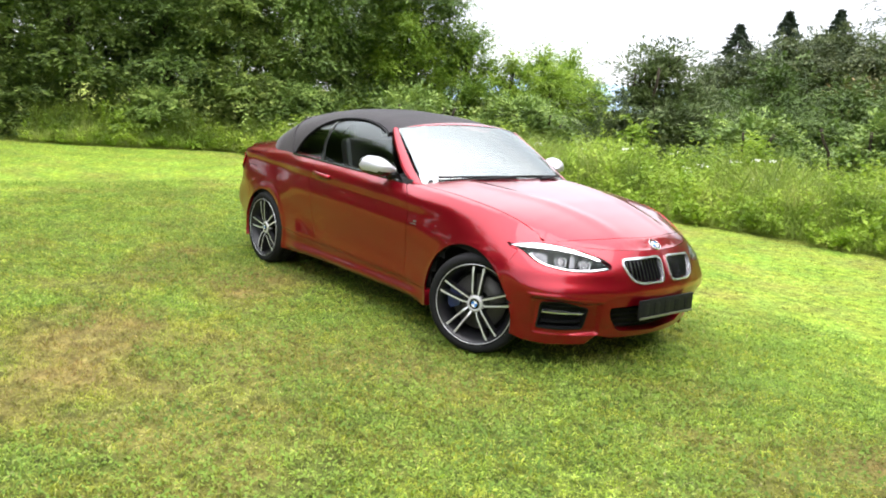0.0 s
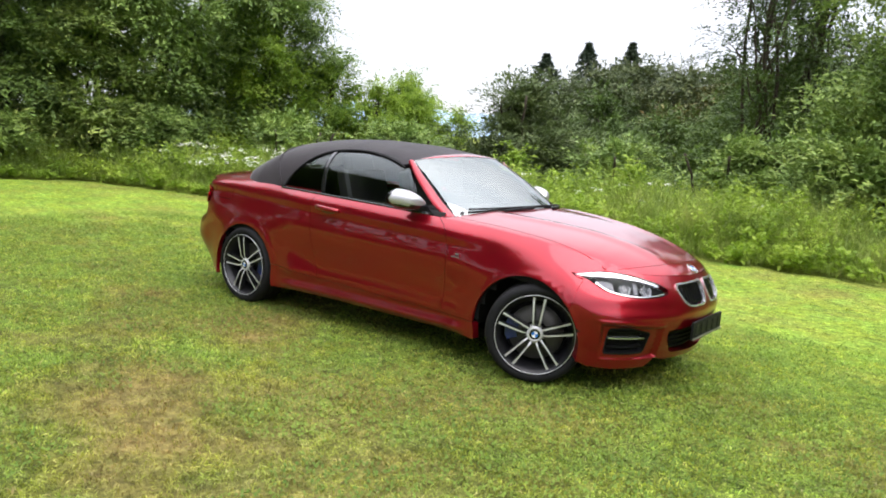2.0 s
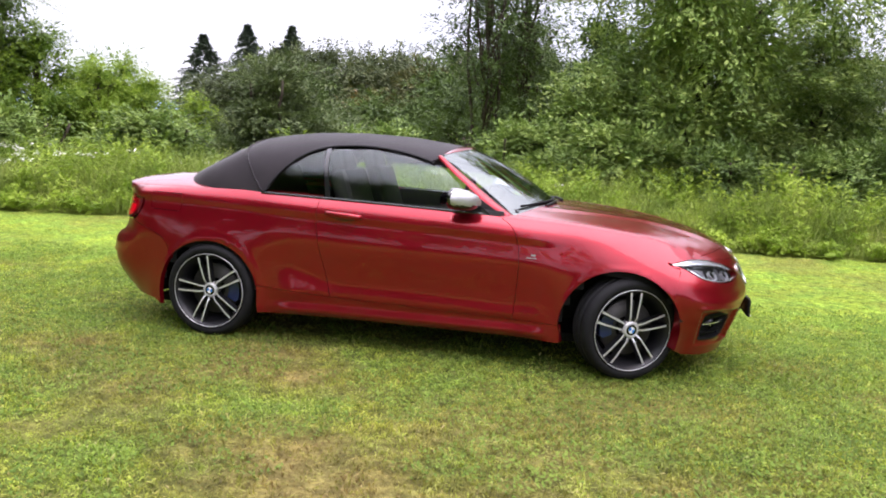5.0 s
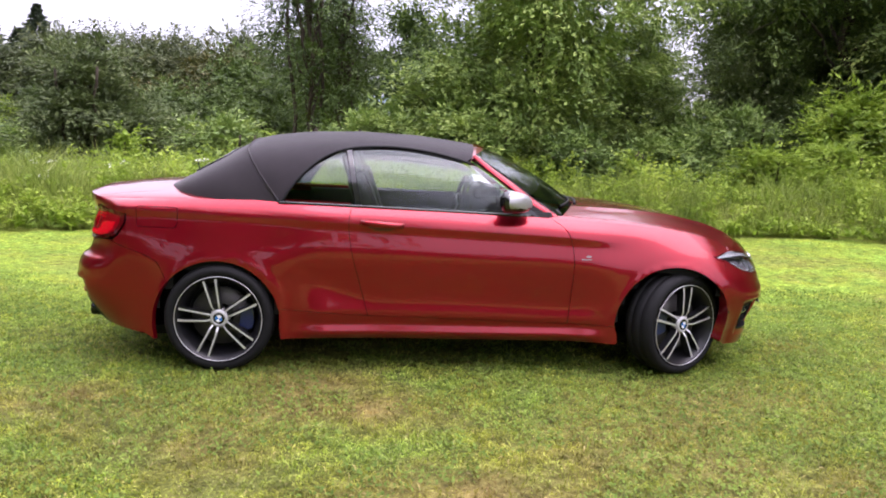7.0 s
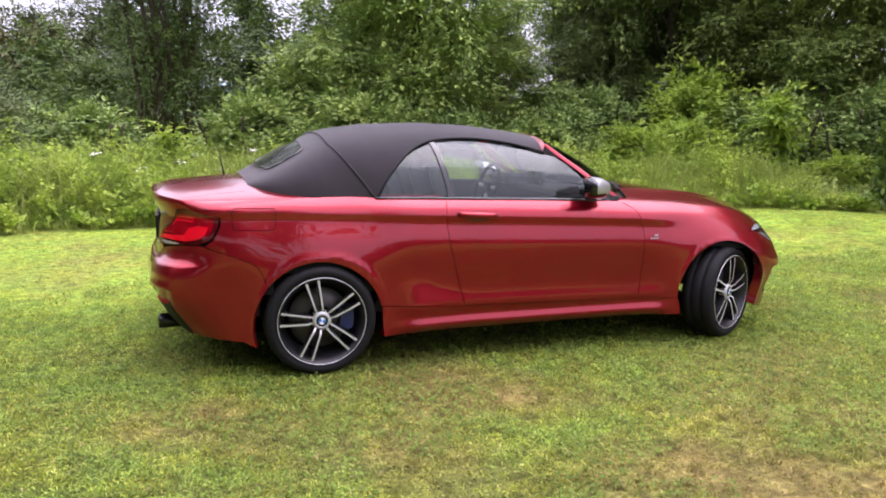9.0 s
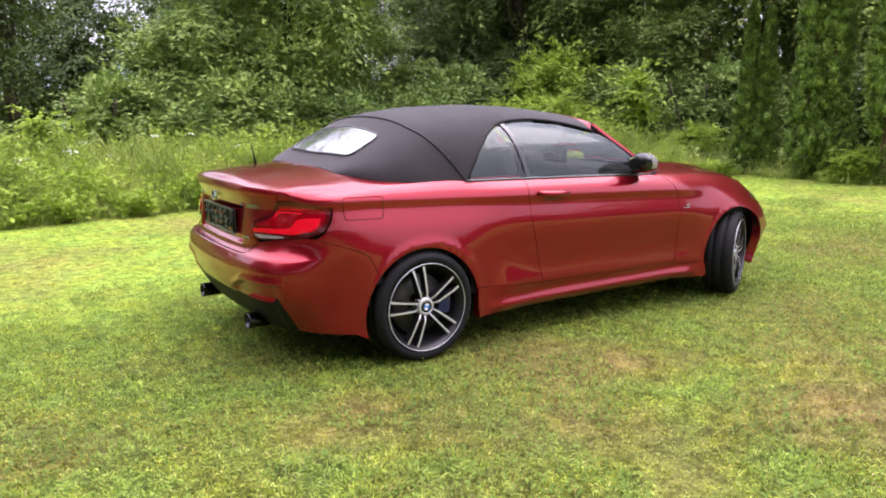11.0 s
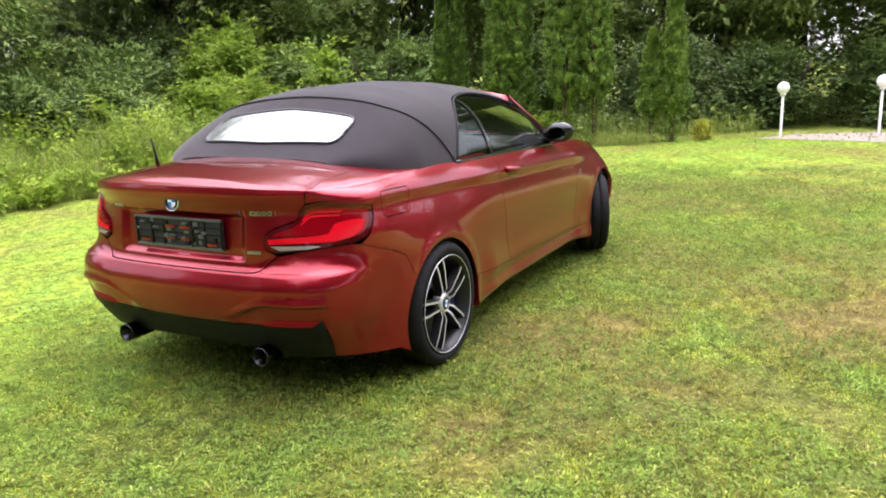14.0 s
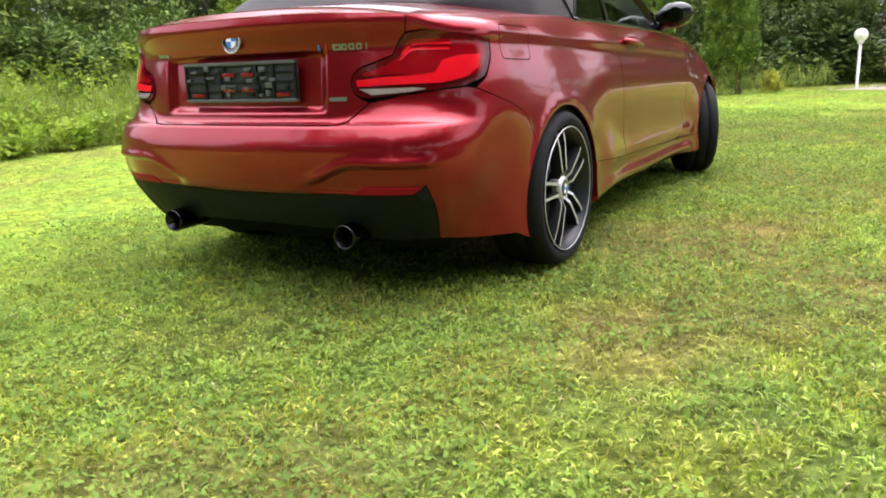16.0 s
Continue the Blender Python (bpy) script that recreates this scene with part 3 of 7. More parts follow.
cc_ = np.arange(at_x(-0.5), at_x(2.55), 0.016)
CREASE = np.concatenate([np.stack([cc_, np.interp(lookup(fx, cc_), T_CREASE[0], T_CREASE[1]) + o], 1) for o in (0.030, 0.014, 0.004, -0.001, -0.006, -0.018, -0.034, -0.044, -0.052, -0.066)])
for side in (-1, 1):
    F = flank(side)
    # door
    line = [(float(at_x(x)), sill_top(x)) for x in np.linspace(0.85, 2.022, 30)]
    outline = line + gap_front[::-1] + top_of(1.90, 0.745, 40)[1:-1] + gap_rear
    door = panel("door", [skin(F, outline, h=0.03, extra=CREASE)], PAINT, CAR)
    # handle: a bar over a dark oval that holds the hollow's shade in its colour
    hz, hx = 0.872, 0.925
    base = girdle(float(at_x(hx)), hz)
    bar = []
    for t in np.linspace(0, 1, 15):
        p = girdle(float(at_x(0.805 + 0.235 * t)), hz + 0.006 - 0.012 * t)
        p[1] += 0.006 + 0.030 * math.sin(math.pi * t) ** 0.45
        bar.append(p * [1, side, 1])
    v, f = tube_data(bar, 0.0135 + 0.003 * np.sin(np.pi * np.linspace(0, 1, 15)), 10)
    v[:, 2] = hz + (v[:, 2] - hz) * 1.15
    mesh_object("door_handle", v, f, PAINT, door)
    shade_oval = [(float(at_x(hx)) + 0.085 * math.cos(a), hz - 0.012 + 0.030 * math.sin(a)) for a in np.linspace(0, 2 * np.pi, 30)[:-1]]
    panel("handle_recess", [skin(F, shade_oval, h=0.02, rim=0.002, out=0.0012)], plain("shaded_recess_paint", (0.10, 0.006, 0.004), 0.3) if side < 0 else bpy.data.materials["shaded_recess_paint"], door, "dark patch behind the handle, painted shade of a recess")
    # rear quarter: side, with the arch cut out, and its top
    cut = arch(*REAR_ARCH, 62, 100)
    quarter = (gap_rear
               + [(float(at_x(x)), sill_top(x)) for x in np.linspace(0.84, 0.352, 14)]
               + arch(*REAR_ARCH, 14, 140)
               + curve([(1.262, 0.585), (1.235, 0.627), (1.165, 0.664), (1.06, 0.699), (0.965, 0.732)])
               + curve([(1.012, 0.765), (1.05, 0.83), (1.056, 0.886)])
               + curve([(0.80, 0.921), (0.692, 0.915)])
               + [(c, float(shoulder(c))) for c in np.linspace(0.697, at_x(0.74), 48)][:-1])
    flap = rounded([(1.112, 0.934), (1.345, 0.928), (1.337, 0.814), (1.117, 0.820)], 0.022)
    ytop = lambda x: float(np.interp(x, sh_p[:, 0], sh_p[:, 1]))
    strip = [(np.interp(c, side_c, sh_p[:, 0]), np.interp(c, side_c, sh_p[:, 1]) - 0.0004) for c in np.linspace(0.697, at_x(0.74), 60)] + [(0.74, 0.74), (0.3, 0.74), (0.0, 0.70), (-0.2, 0.60), (-0.36, 0.50)] + curve([(-0.36, 0.612), (-0.58, 0.614), (-0.68, 0.630)])
    D = lambda x, y, s=side: deck(x, y) * [1, s, 1]
    panel("rear_wing", [skin(F, quarter, [flap], h=0.028, extra=CREASE), skin(D, strip, h=0.03, shrink=0.001)], PAINT, CAR)
    if side < 0:
        panel("fuel_flap", [skin(F, flap, h=0.028, shrink=0.002, rim=0.008, extra=CREASE)], PAINT, CAR)
    # sill
    sill = [(float(at_x(x)), sill_top(x)) for x in np.linspace(0.350, 2.30, 40)] + [(float(at_x(2.315)), 0.26), (float(at_x(2.32)), 0.205)] + \
           [(float(at_x(x)), 0.198) for x in np.linspace(2.30, 0.36, 40)] + [(float(at_x(0.352)), 0.26)]
    panel("side_sill", [skin(F, sill, h=0.017, rim=0.05)], PAINT, CAR)
    # front wing: side and top
    wing = (gap_front[::-1][0:0] + [(float(at_x(x)), sill_top(x)) for x in (2.024, 2.16, 2.302)] + arch(*NOSE_ARCH, 178, 34)
            + curve([(4.537, 0.560), (4.554, 0.630), (4.579, 0.689)]) + curve([(4.524, 0.702), (4.487, 0.722)]) + curve([(4.584, 0.734), (4.724, 0.742)])
            + top_of(3.085, 1.92, 46)[1:] + gap_front[1:])
    edge = curve([(1.90, 0.735), (2.2, 0.722), (2.6, 0.702), (2.9, 0.668), (3.085, 0.632)])
    topw = [(x, ytop(x) - 0.0005) for x in np.linspace(3.09, 1.90, 40)] + [tuple(p) for p in edge]
    panel("front_wing", [skin(F, wing, h=0.028, extra=CREASE), skin(D, topw, h=0.028, shrink=0.001)], PAINT, CAR)
    # wheel arch liners
    for cx, cz, r in (REAR_ARCH, NOSE_ARCH):
        an = np.radians(np.linspace(14 if cx > 1 else -4, 184, 30))
        ring = lambda rr, y: np.stack([cx + rr * np.cos(an), 0 * an + y * side, cz + rr * np.sin(an)], 1)
        v, f = joined([loft(ring(r - 0.004, 0.845), ring(r + 0.035, 0.80), 3), loft(ring(r + 0.035, 0.80), ring(r + 0.04, 0.50), 3), loft(ring(r + 0.04, 0.50), ring(0.02, 0.48), 3)])
        mesh_object("wheel_arch_liner", v, f, DARK, CAR, "black plastic wheel arch liner")
    # model badge on the front wing
    badge = [(float(at_x(2.115 + x)), 0.69 + z) for x, z in ((-0.032, 0.012), (0.03, 0.012), (0.03, 0.003), (-0.032, 0.003))]
    badge2 = [(float(at_x(2.115 + x)), 0.69 + z) for x, z in ((-0.002, 0.032), (0.028, 0.032), (0.024, 0.018), (-0.006, 0.018))]
    panel("side_badge", [skin(F, badge, h=0.02, rim=0.003, out=0.004), skin(F, badge2, h=0.02, rim=0.003, out=0.004)], STEEL, CAR, "small steel-grey side badge")

# bonnet with its shut line before the badge
front_line = lambda y: 3.305 - 0.225 * (abs(y) / 0.632) ** 2
side_edge = curve([(2.0, 0.730), (2.2, 0.720), (2.6, 0.700), (2.9, 0.666), (3.078, 0.630)])
cowl = lambda y: 2.175 - 0.19 * (abs(y) / 0.73) ** 2
bon = [(cowl(y), y) for y in np.linspace(0, 0.73, 20)] + [tuple(p) for p in side_edge[1:]] + [(front_line(y), y) for y in np.linspace(0.625, 0, 24)]
bon = bon + [(x, -y) for x, y in bon[::-1]]
panel("bonnet", [skin(deck, bon, h=0.034)], PAINT, CAR, "long red bonnet with two pressed ridges")

# nose: the slope in front of the bonnet, with the bumper below it
nose_top = [(front_line(y), y) for y in np.linspace(0, 0.625, 24)]
nose_rim = [(np.interp(c, side_c, sh_p[:, 0]) - 0.0004, np.interp(c, side_c, sh_p[:, 1])) for c in np.linspace(at_x(3.19), LAST, 50)]
nt = nose_top + [tuple(p) for p in nose_rim]
nt = nt + [(x, -y) for x, y in nt[::-1][1:-1]]

HEAD = curve([(1.122, 0.718), (1.03, 0.733), (0.914, 0.740), (0.70, 0.729), (0.52, 0.692), (0.452, 0.668), (0.418, 0.642), (0.448, 0.617), (0.60, 0.604), (0.74, 0.610), (0.88, 0.632), (0.96, 0.662), (1.03, 0.693), (1.122, 0.716)])[:-1]
KIDNEY = rounded([(0.020, 0.690), (0.334, 0.677), (0.346, 0.643), (0.298, 0.562), (0.225, 0.538), (0.030, 0.541)], 0.045)
SIDE_HOLE = rounded([(0.875, 0.265), (0.852, 0.420), (0.72, 0.430), (0.545, 0.392), (0.555, 0.265)], 0.018)
MID_HOLE = rounded(both([(0, 0.425), (0.425, 0.405), (0.405, 0.345), (0.315, 0.250), (0.0, 0.230)]), 0.03)
bump_half = [(0.0, float(shoulder(LAST)))] + [(q, float(shoulder(LAST - q))) for q in np.linspace(0.02, 0.86, 40)] + \
    curve([(0.90, 0.748), (1.045, 0.739), (1.139, 0.725)])[:-1] + curve([(1.10, 0.700), (1.052, 0.688), (1.077, 0.63), (1.094, 0.56)]) + \
    [(LAST - c, z) for c, z in arch(*NOSE_ARCH, 34, -16, 16)] + \
    [(0.985, 0.172), (0.80, 0.165), (0.52, 0.172), (0.462, 0.228), (0.345, 0.205), (0.0, 0.200)]
flip = lambda poly: [(-a, b) for a, b in poly]
panel("front_bumper", [skin(from_nose, both(bump_half), [HEAD, flip(HEAD), KIDNEY, flip(KIDNEY), SIDE_HOLE, flip(SIDE_HOLE), MID_HOLE], h=0.014, rim=0.062, shrink=0.0006)], PAINT, CAR, "red front bumper with dark air intakes")
panel("nose_panel", [skin(deck, nt, h=0.03, rim=0.0, shrink=0.001)], PAINT, CAR)


def offset_loop(poly, d):
    return dense(poly, 0.03, d)


def band(F, poly, width, out, deep):
    """A frame that follows an outline."""
    return skin(F, poly, [offset_loop(poly, width)], h=0.03, rim=deep, shrink=0.0, fine=0.012, out=out)


for s in (-1, 1):
    P = (lambda poly, s=s: [(s * a, b) for a, b in poly])
    # radiator kidneys
    k = panel("kidney_grille", [band(from_nose, P(KIDNEY), 0.011, 0.009, 0.03)], CHROME, CAR, "chrome-framed black kidney grille")
    panel("grille_backing", [skin(from_nose, P(KIDNEY), h=0.04, rim=0, out=-0.045)], DARK, k, "black grille backing")
    for i in range(10):
        q = 0.048 + 0.0285 * i
        slat = [(s * (q - 0.005), 0.684), (s * (q + 0.005), 0.684), (s * (q + 0.003), 0.560), (s * (q - 0.007), 0.560)]
        panel("grille_slat", [skin(from_nose, slat, h=0.03, rim=0.03, shrink=0, out=-0.004)], GLOSSY, k, "gloss black upright slat")
    # headlamps
    hl = panel("headlamp", [skin(from_nose, P(HEAD), h=0.03, rim=0.0, shrink=0, out=-0.035)], DARK, CAR, "slim headlamp with bright daytime rings")
    panel("lens", [skin(from_nose, P(HEAD), h=0.03, rim=0.006, shrink=0.002, out=0.001)], LENS, hl, "clear lamp lens").visible_shadow = False
    brow = curve([(1.118, 0.717), (1.03, 0.731), (0.914, 0.738), (0.70, 0.727), (0.52, 0.691), (0.475, 0.670)]) + \
        curve([(0.49, 0.664), (0.60, 0.692), (0.74, 0.708), (0.90, 0.713), (1.02, 0.713), (1.09, 0.713)])
    panel("lamp_brow", [skin(from_nose, P(brow), h=0.03, rim=0.03, shrink=0.001, out=-0.006)], CHROME, hl, "bright silver eyebrow over the lamp")
    low = curve([(0.430, 0.634), (0.475, 0.620), (0.60, 0.611), (0.74, 0.617), (0.88, 0.640), (0.98, 0.680)]) + curve([(0.965, 0.682), (0.87, 0.645), (0.74, 0.6235), (0.60, 0.618), (0.49, 0.627)])
    panel("lamp_edge", [skin(from_nose, P(low), h=0.03, rim=0.01, shrink=0.001, out=-0.004)], CHROME, hl, "bright lower lamp edge")
    for q0, z0, r in ((0.585, 0.648, 0.032), (0.745, 0.657, 0.034)):
        # a daytime ring, open above, and the projector inside it
        hexa = np.array([(q0 + r * 1.25 * math.cos(a), z0 + r * math.sin(a)) for a in np.radians((150, 180, 232, 308, 360, 390))])
        inner = np.array([(q0, z0)]) + (hexa - [q0, z0]) * 0.87
        ring = panel("daytime_ring", [skin(from_nose, P([tuple(p) for p in hexa] + [tuple(p) for p in inner[::-1]]), h=0.02, rim=0.02, shrink=0, fine=0.008, out=-0.010)], LAMP_GREY, hl, "pale open daytime running ring")
        disc = lambda rr: [(q0 + rr * math.cos(a), z0 + 0.003 + rr * math.sin(a)) for a in np.linspace(0, 2 * np.pi, 24)[:-1]]
        panel("reflector", [skin(from_nose, P(disc(0.024)), [P(disc(0.017))], h=0.02, rim=0.014, shrink=0, fine=0.006, out=-0.016)], LAMP_DARK, ring, "dark projector rim")
        panel("projector_lens", [skin(from_nose, P(disc(0.017)), h=0.01, rim=0.004, shrink=0, fine=0.006, out=-0.018)], GLOSSY, ring, "dark projector lens")
    # turned chrome strips between the rings and in the outer corner
    for pts in (((0.655, 0.628), (0.690, 0.628), (0.675, 0.690), (0.650, 0.684)), ((0.835, 0.642), (0.885, 0.655), (0.975, 0.694), (0.900, 0.692), (0.845, 0.684))):
        panel("lamp_bezel", [skin(from_nose, P(list(pts)), h=0.02, rim=0.01, shrink=0, fine=0.01, out=-0.014)], LAMP_DARK, hl, "dark grey lamp bezel")
    # side intake: dark pocket with a silver blade
    pocket = panel("side_intake", [skin(from_nose, P(SIDE_HOLE), h=0.05, rim=0, shrink=-0.04, out=-0.07)], DARK, CAR, "dark intake with a silver blade")
    for zz, mat, nm in ((0.352, CHROME, "intake_blade"), (0.300, TRIM, "intake_slat"), (0.395, TRIM, "intake_slat")):
        blade = [(q, zz + 0.012 * (q - 0.7) + 0.003) for q in np.linspace(0.565, 0.845, 12)] + [(q, zz + 0.012 * (q - 0.7) - 0.003) for q in np.linspace(0.845, 0.565, 12)]
        panel(nm, [skin(from_nose, P(blade), h=0.03, rim=0.03, shrink=0, out=-0.014)], mat, pocket)
    # outer frame of the intake
    panel("intake_frame", [band(from_nose, P(offset_loop(SIDE_HOLE, -0.005)), 0.009, 0.003, 0.066)], TRIM, CAR)
mid = panel("lower_grille", [skin(from_nose, MID_HOLE, h=0.05, rim=0, shrink=-0.03, out=-0.05)], DARK, CAR, "dark lower grille")
for zz in (0.265, 0.30, 0.335, 0.37):
    w = 0.30 + (zz - 0.25) * 0.75
    bar = [(q, zz + 0.004) for q in np.linspace(-w, w, 24)] + [(q, zz - 0.004) for q in np.linspace(w, -w, 24)]
    panel("grille_bar", [skin(from_nose, bar, h=0.04, rim=0.02, shrink=0, out=-0.035)], DARK, mid)
carrier = part("front_plate_carrier", block((0.016, 0.52, 0.112), (3.481, 0, 0.398), 0.004), TRIM, CAR, "empty black number plate carrier")
for yy in (-0.2, -0.1, 0.0, 0.1, 0.2):
    part("carrier_rib", block((0.003, 0.05, 0.07), (3.490, yy, 0.398), 0.001), TRIM, carrier)
part("carrier_lip", block((0.010, 0.515, 0.012), (3.492, 0, 0.348), 0.003), STEEL, carrier, "grey lower lip of the carrier")


def roundel(centre, normal, r, parent, label):
    """A round badge: chrome ring, dark ring, four quarters."""
    n = Vector(normal).normalized()
    rot = n.to_track_quat("Z", "Y").to_matrix()
    def place(v):
        return [tuple(rot @ Vector(p) + Vector(centre)) for p in v]
    ring = [(r * 0.66, -0.003), (r * 0.95, -0.003), (r, 0.001), (r * 0.97, 0.004), (r * 0.90, 0.004), (r * 0.88, 0.0015), (r * 0.64, 0.0015)]
    v, f = lathe(ring, 36)
    base = mesh_object("badge", place([(p[0], p[2], p[1]) for p in v]), f, GLOSSY, parent, label)
    v, f = lathe([(r * 0.90, 0.0), (r * 0.93, 0.005), (r, 0.003), (r * 1.0, -0.004)], 36)
    mesh_object("badge_ring", place([(p[0], p[2], p[1]) for p in v]), f, CHROME, base)
    for i, m in enumerate((SKY_BLUE, WHITE, SKY_BLUE, WHITE)):
        a = np.radians(90 * i + np.linspace(0, 90, 9))
        v = [(0, 0, 0.003)] + [(r * 0.57 * math.cos(t), r * 0.57 * math.sin(t), 0.0025) for t in a]
        mesh_object("badge_quarter", place(v), [(0, j, j + 1) for j in range(1, 9)], m, base, smooth=False)
    return base


roundel(tuple(deck(3.345, 0.0) + [0.004, 0, 0.004]), (0.55, 0, 0.83), 0.041, CAR, "round blue and white bonnet badge")

# ---- tail ----
TAIL = curve([(0.478, 0.752), (0.482, 0.782), (0.515, 0.806), (0.570, 0.824)]) + curve([(0.628, 0.842), (0.655, 0.880), (0.690, 0.912)]) + \
    curve([(0.80, 0.919), (0.95, 0.906), (1.048, 0.886)]) + curve([(1.044, 0.838), (1.004, 0.772), (0.93, 0.742)]) + curve([(0.80, 0.730), (0.66, 0.721), (0.54, 0.713), (0.492, 0.722)])
lid_half = [(0, 0.630), (0.20, 0.630)] + curve([(0.40, 0.630), (0.456, 0.640), (0.537, 0.699)]) + [(0.49, 0.722)] + curve([(0.474, 0.752), (0.480, 0.785), (0.512, 0.810), (0.570, 0.828)]) + \
    curve([(0.626, 0.846), (0.655, 0.885), (0.690, 0.915)]) + [(c, float(shoulder(c))) for c in np.linspace(0.695, 0.0, 40)]
lid_top = [(np.interp(c, side_c, sh_p[:, 0]) + 0.0004, np.interp(c, side_c, sh_p[:, 1])) for c in np.linspace(0, 0.695, 50)] + curve([(-0.68, 0.628), (-0.58, 0.612), (-0.36, 0.610)]) + [(-0.30, 0.50), (-0.30, 0.0)]
lid_top = lid_top + [(x, -y) for x, y in lid_top[::-1][1:-1]]
lid = panel("boot_lid", [skin(from_rear, both(lid_half), h=0.013), skin(deck, lid_top, h=0.022, shrink=0.0005)], PAINT, CAR, "red boot lid with a raised lip")
REFL = rounded([(0.452, 0.403), (0.515, 0.432), (0.732, 0.430), (0.70, 0.406)], 0.010)
rb_half = [(0, 0.629), (0.20, 0.629)] + curve([(0.40, 0.629), (0.457, 0.639), (0.539, 0.698)]) + curve([(0.66, 0.718), (0.80, 0.728), (0.93, 0.738)]) + \
    curve([(0.965, 0.732), (1.06, 0.699), (1.165, 0.664), (1.235, 0.627), (1.262, 0.585)]) + arch(*REAR_ARCH, 140, 196, 18) + [(1.16, 0.215), (1.0, 0.222), (0.848, 0.236)] + \
    [(0.742, 0.436), (0.70, 0.405), (0.44, 0.402), (0.20, 0.396), (0, 0.394)]
bc_ = np.arange(0.24, 0.84, 0.014)
BROW = np.concatenate([np.stack([bc_, 0.435 + 0.062 * step(0.28, 0.50, bc_) + o], 1) for o in (-0.012, -0.007, -0.003, 0.001, 0.005, 0.010, 0.018, 0.028)])
BROW = np.concatenate([BROW, BROW * [-1, 1]])
panel("rear_bumper", [skin(from_rear, both(rb_half), h=0.018, rim=0.03, extra=BROW)], PAINT, CAR, "red rear bumper")
dif_half = [(0, 0.394), (0.20, 0.396), (0.44, 0.402), (0.70, 0.405), (0.742, 0.436), (0.848, 0.236), (0.60, 0.225), (0.45, 0.228), (0.33, 0.262), (0.12, 0.268), (0, 0.268)]
panel("rear_diffuser", [skin(from_rear, both(dif_half), h=0.03, rim=0.05)], TRIM, CAR, "black plastic rear diffuser")
for s in (-1, 1):
    P = (lambda poly, s=s: [(s * a, b) for a, b in poly])
    tl = panel("tail_lamp", [skin(from_rear, P(TAIL), h=0.03, rim=0.012, shrink=0.001, out=0.004)], TAIL_DARK, CAR, "dark red wrap-around tail lamp")
    inner = curve([(0.520, 0.790), (0.60, 0.812)]) + curve([(0.655, 0.836), (0.69, 0.880), (0.72, 0.893)]) + curve([(0.85, 0.893), (0.95, 0.885), (1.02, 0.872)]) + curve([(1.018, 0.83), (0.985, 0.785), (0.92, 0.760)]) + curve([(0.80, 0.775), (0.64, 0.783), (0.52, 0.780)])
    panel("lamp_cluster", [skin(from_rear, P(inner), h=0.03, rim=0.002, shrink=0, out=0.0065)], TAIL_RED, tl, "deep red lamp cluster")
    bar = curve([(0.495, 0.768), (0.60, 0.776), (0.75, 0.779), (0.83, 0.786)]) + curve([(0.865, 0.823), (0.93, 0.836), (0.995, 0.836)]) + curve([(0.978, 0.795), (0.93, 0.768), (0.85, 0.752)]) + curve([(0.72, 0.752), (0.60, 0.751), (0.50, 0.748)])
    panel("light_bar", [skin(from_rear, P(bar), h=0.02, rim=0.003, shrink=0, out=0.009)], TAIL_BRIGHT, tl, "bright red L-shaped light bar")
    for c0, z0 in ((0.655, 0.826), (0.665, 0.844)):
        stroke = curve([(c0, z0), (c0 + 0.045, z0 + 0.030), (c0 + 0.10, z0 + 0.036), (c0 + 0.24, z0 + 0.034)]) + curve([(c0 + 0.24, z0 + 0.027), (c0 + 0.105, z0 + 0.029), (c0 + 0.052, z0 + 0.023), (c0 + 0.008, z0 - 0.002)])
        panel("light_line", [skin(from_rear, P(stroke), h=0.03, rim=0.002, shrink=0, out=0.009)], TAIL_BRIGHT, tl)
    strip = [(0.505, 0.741), (0.72, 0.741), (0.78, 0.736), (0.70, 0.728), (0.55, 0.722)]
    panel("reversing_strip", [skin(from_rear, P(strip), h=0.03, rim=0.002, shrink=0, out=0.008)], TAIL_CLEAR, tl, "pale clear reversing strip")
    panel("lamp_lens", [skin(from_rear, P(TAIL), h=0.03, rim=0.0, shrink=0.003, out=0.014)], TAIL_LENS, tl, "clear outer lens").visible_shadow = False
    panel("bumper_reflector", [skin(from_rear, P(REFL), h=0.03, rim=0.01, shrink=0.002, out=0.006)], REFLECTOR, CAR, "red bumper reflector")
    # exhaust tips
    v, f = lathe([(0.034, 0.10), (0.040, 0.10), (0.043, 0.006), (0.041, 0.0), (0.037, 0.002), (0.034, 0.08), (0.0, 0.08)], 32)
    v = np.stack([-0.842 + v[:, 1] * 1.6, s * 0.415 + v[:, 0], 0.255 + v[:, 2]], 1)
    mesh_object("exhaust_tip", v, f, plain("dark_chrome", (0.045, 0.045, 0.05), 0.22, 1.0) if s < 0 else bpy.data.materials["dark_chrome"], CAR, "dark chrome round exhaust tip")
roundel(tuple(girdle(0.0, 0.912) + [-0.004, 0, 0]), (-1, 0, 0.12), 0.041, lid, "round blue and white boot badge")

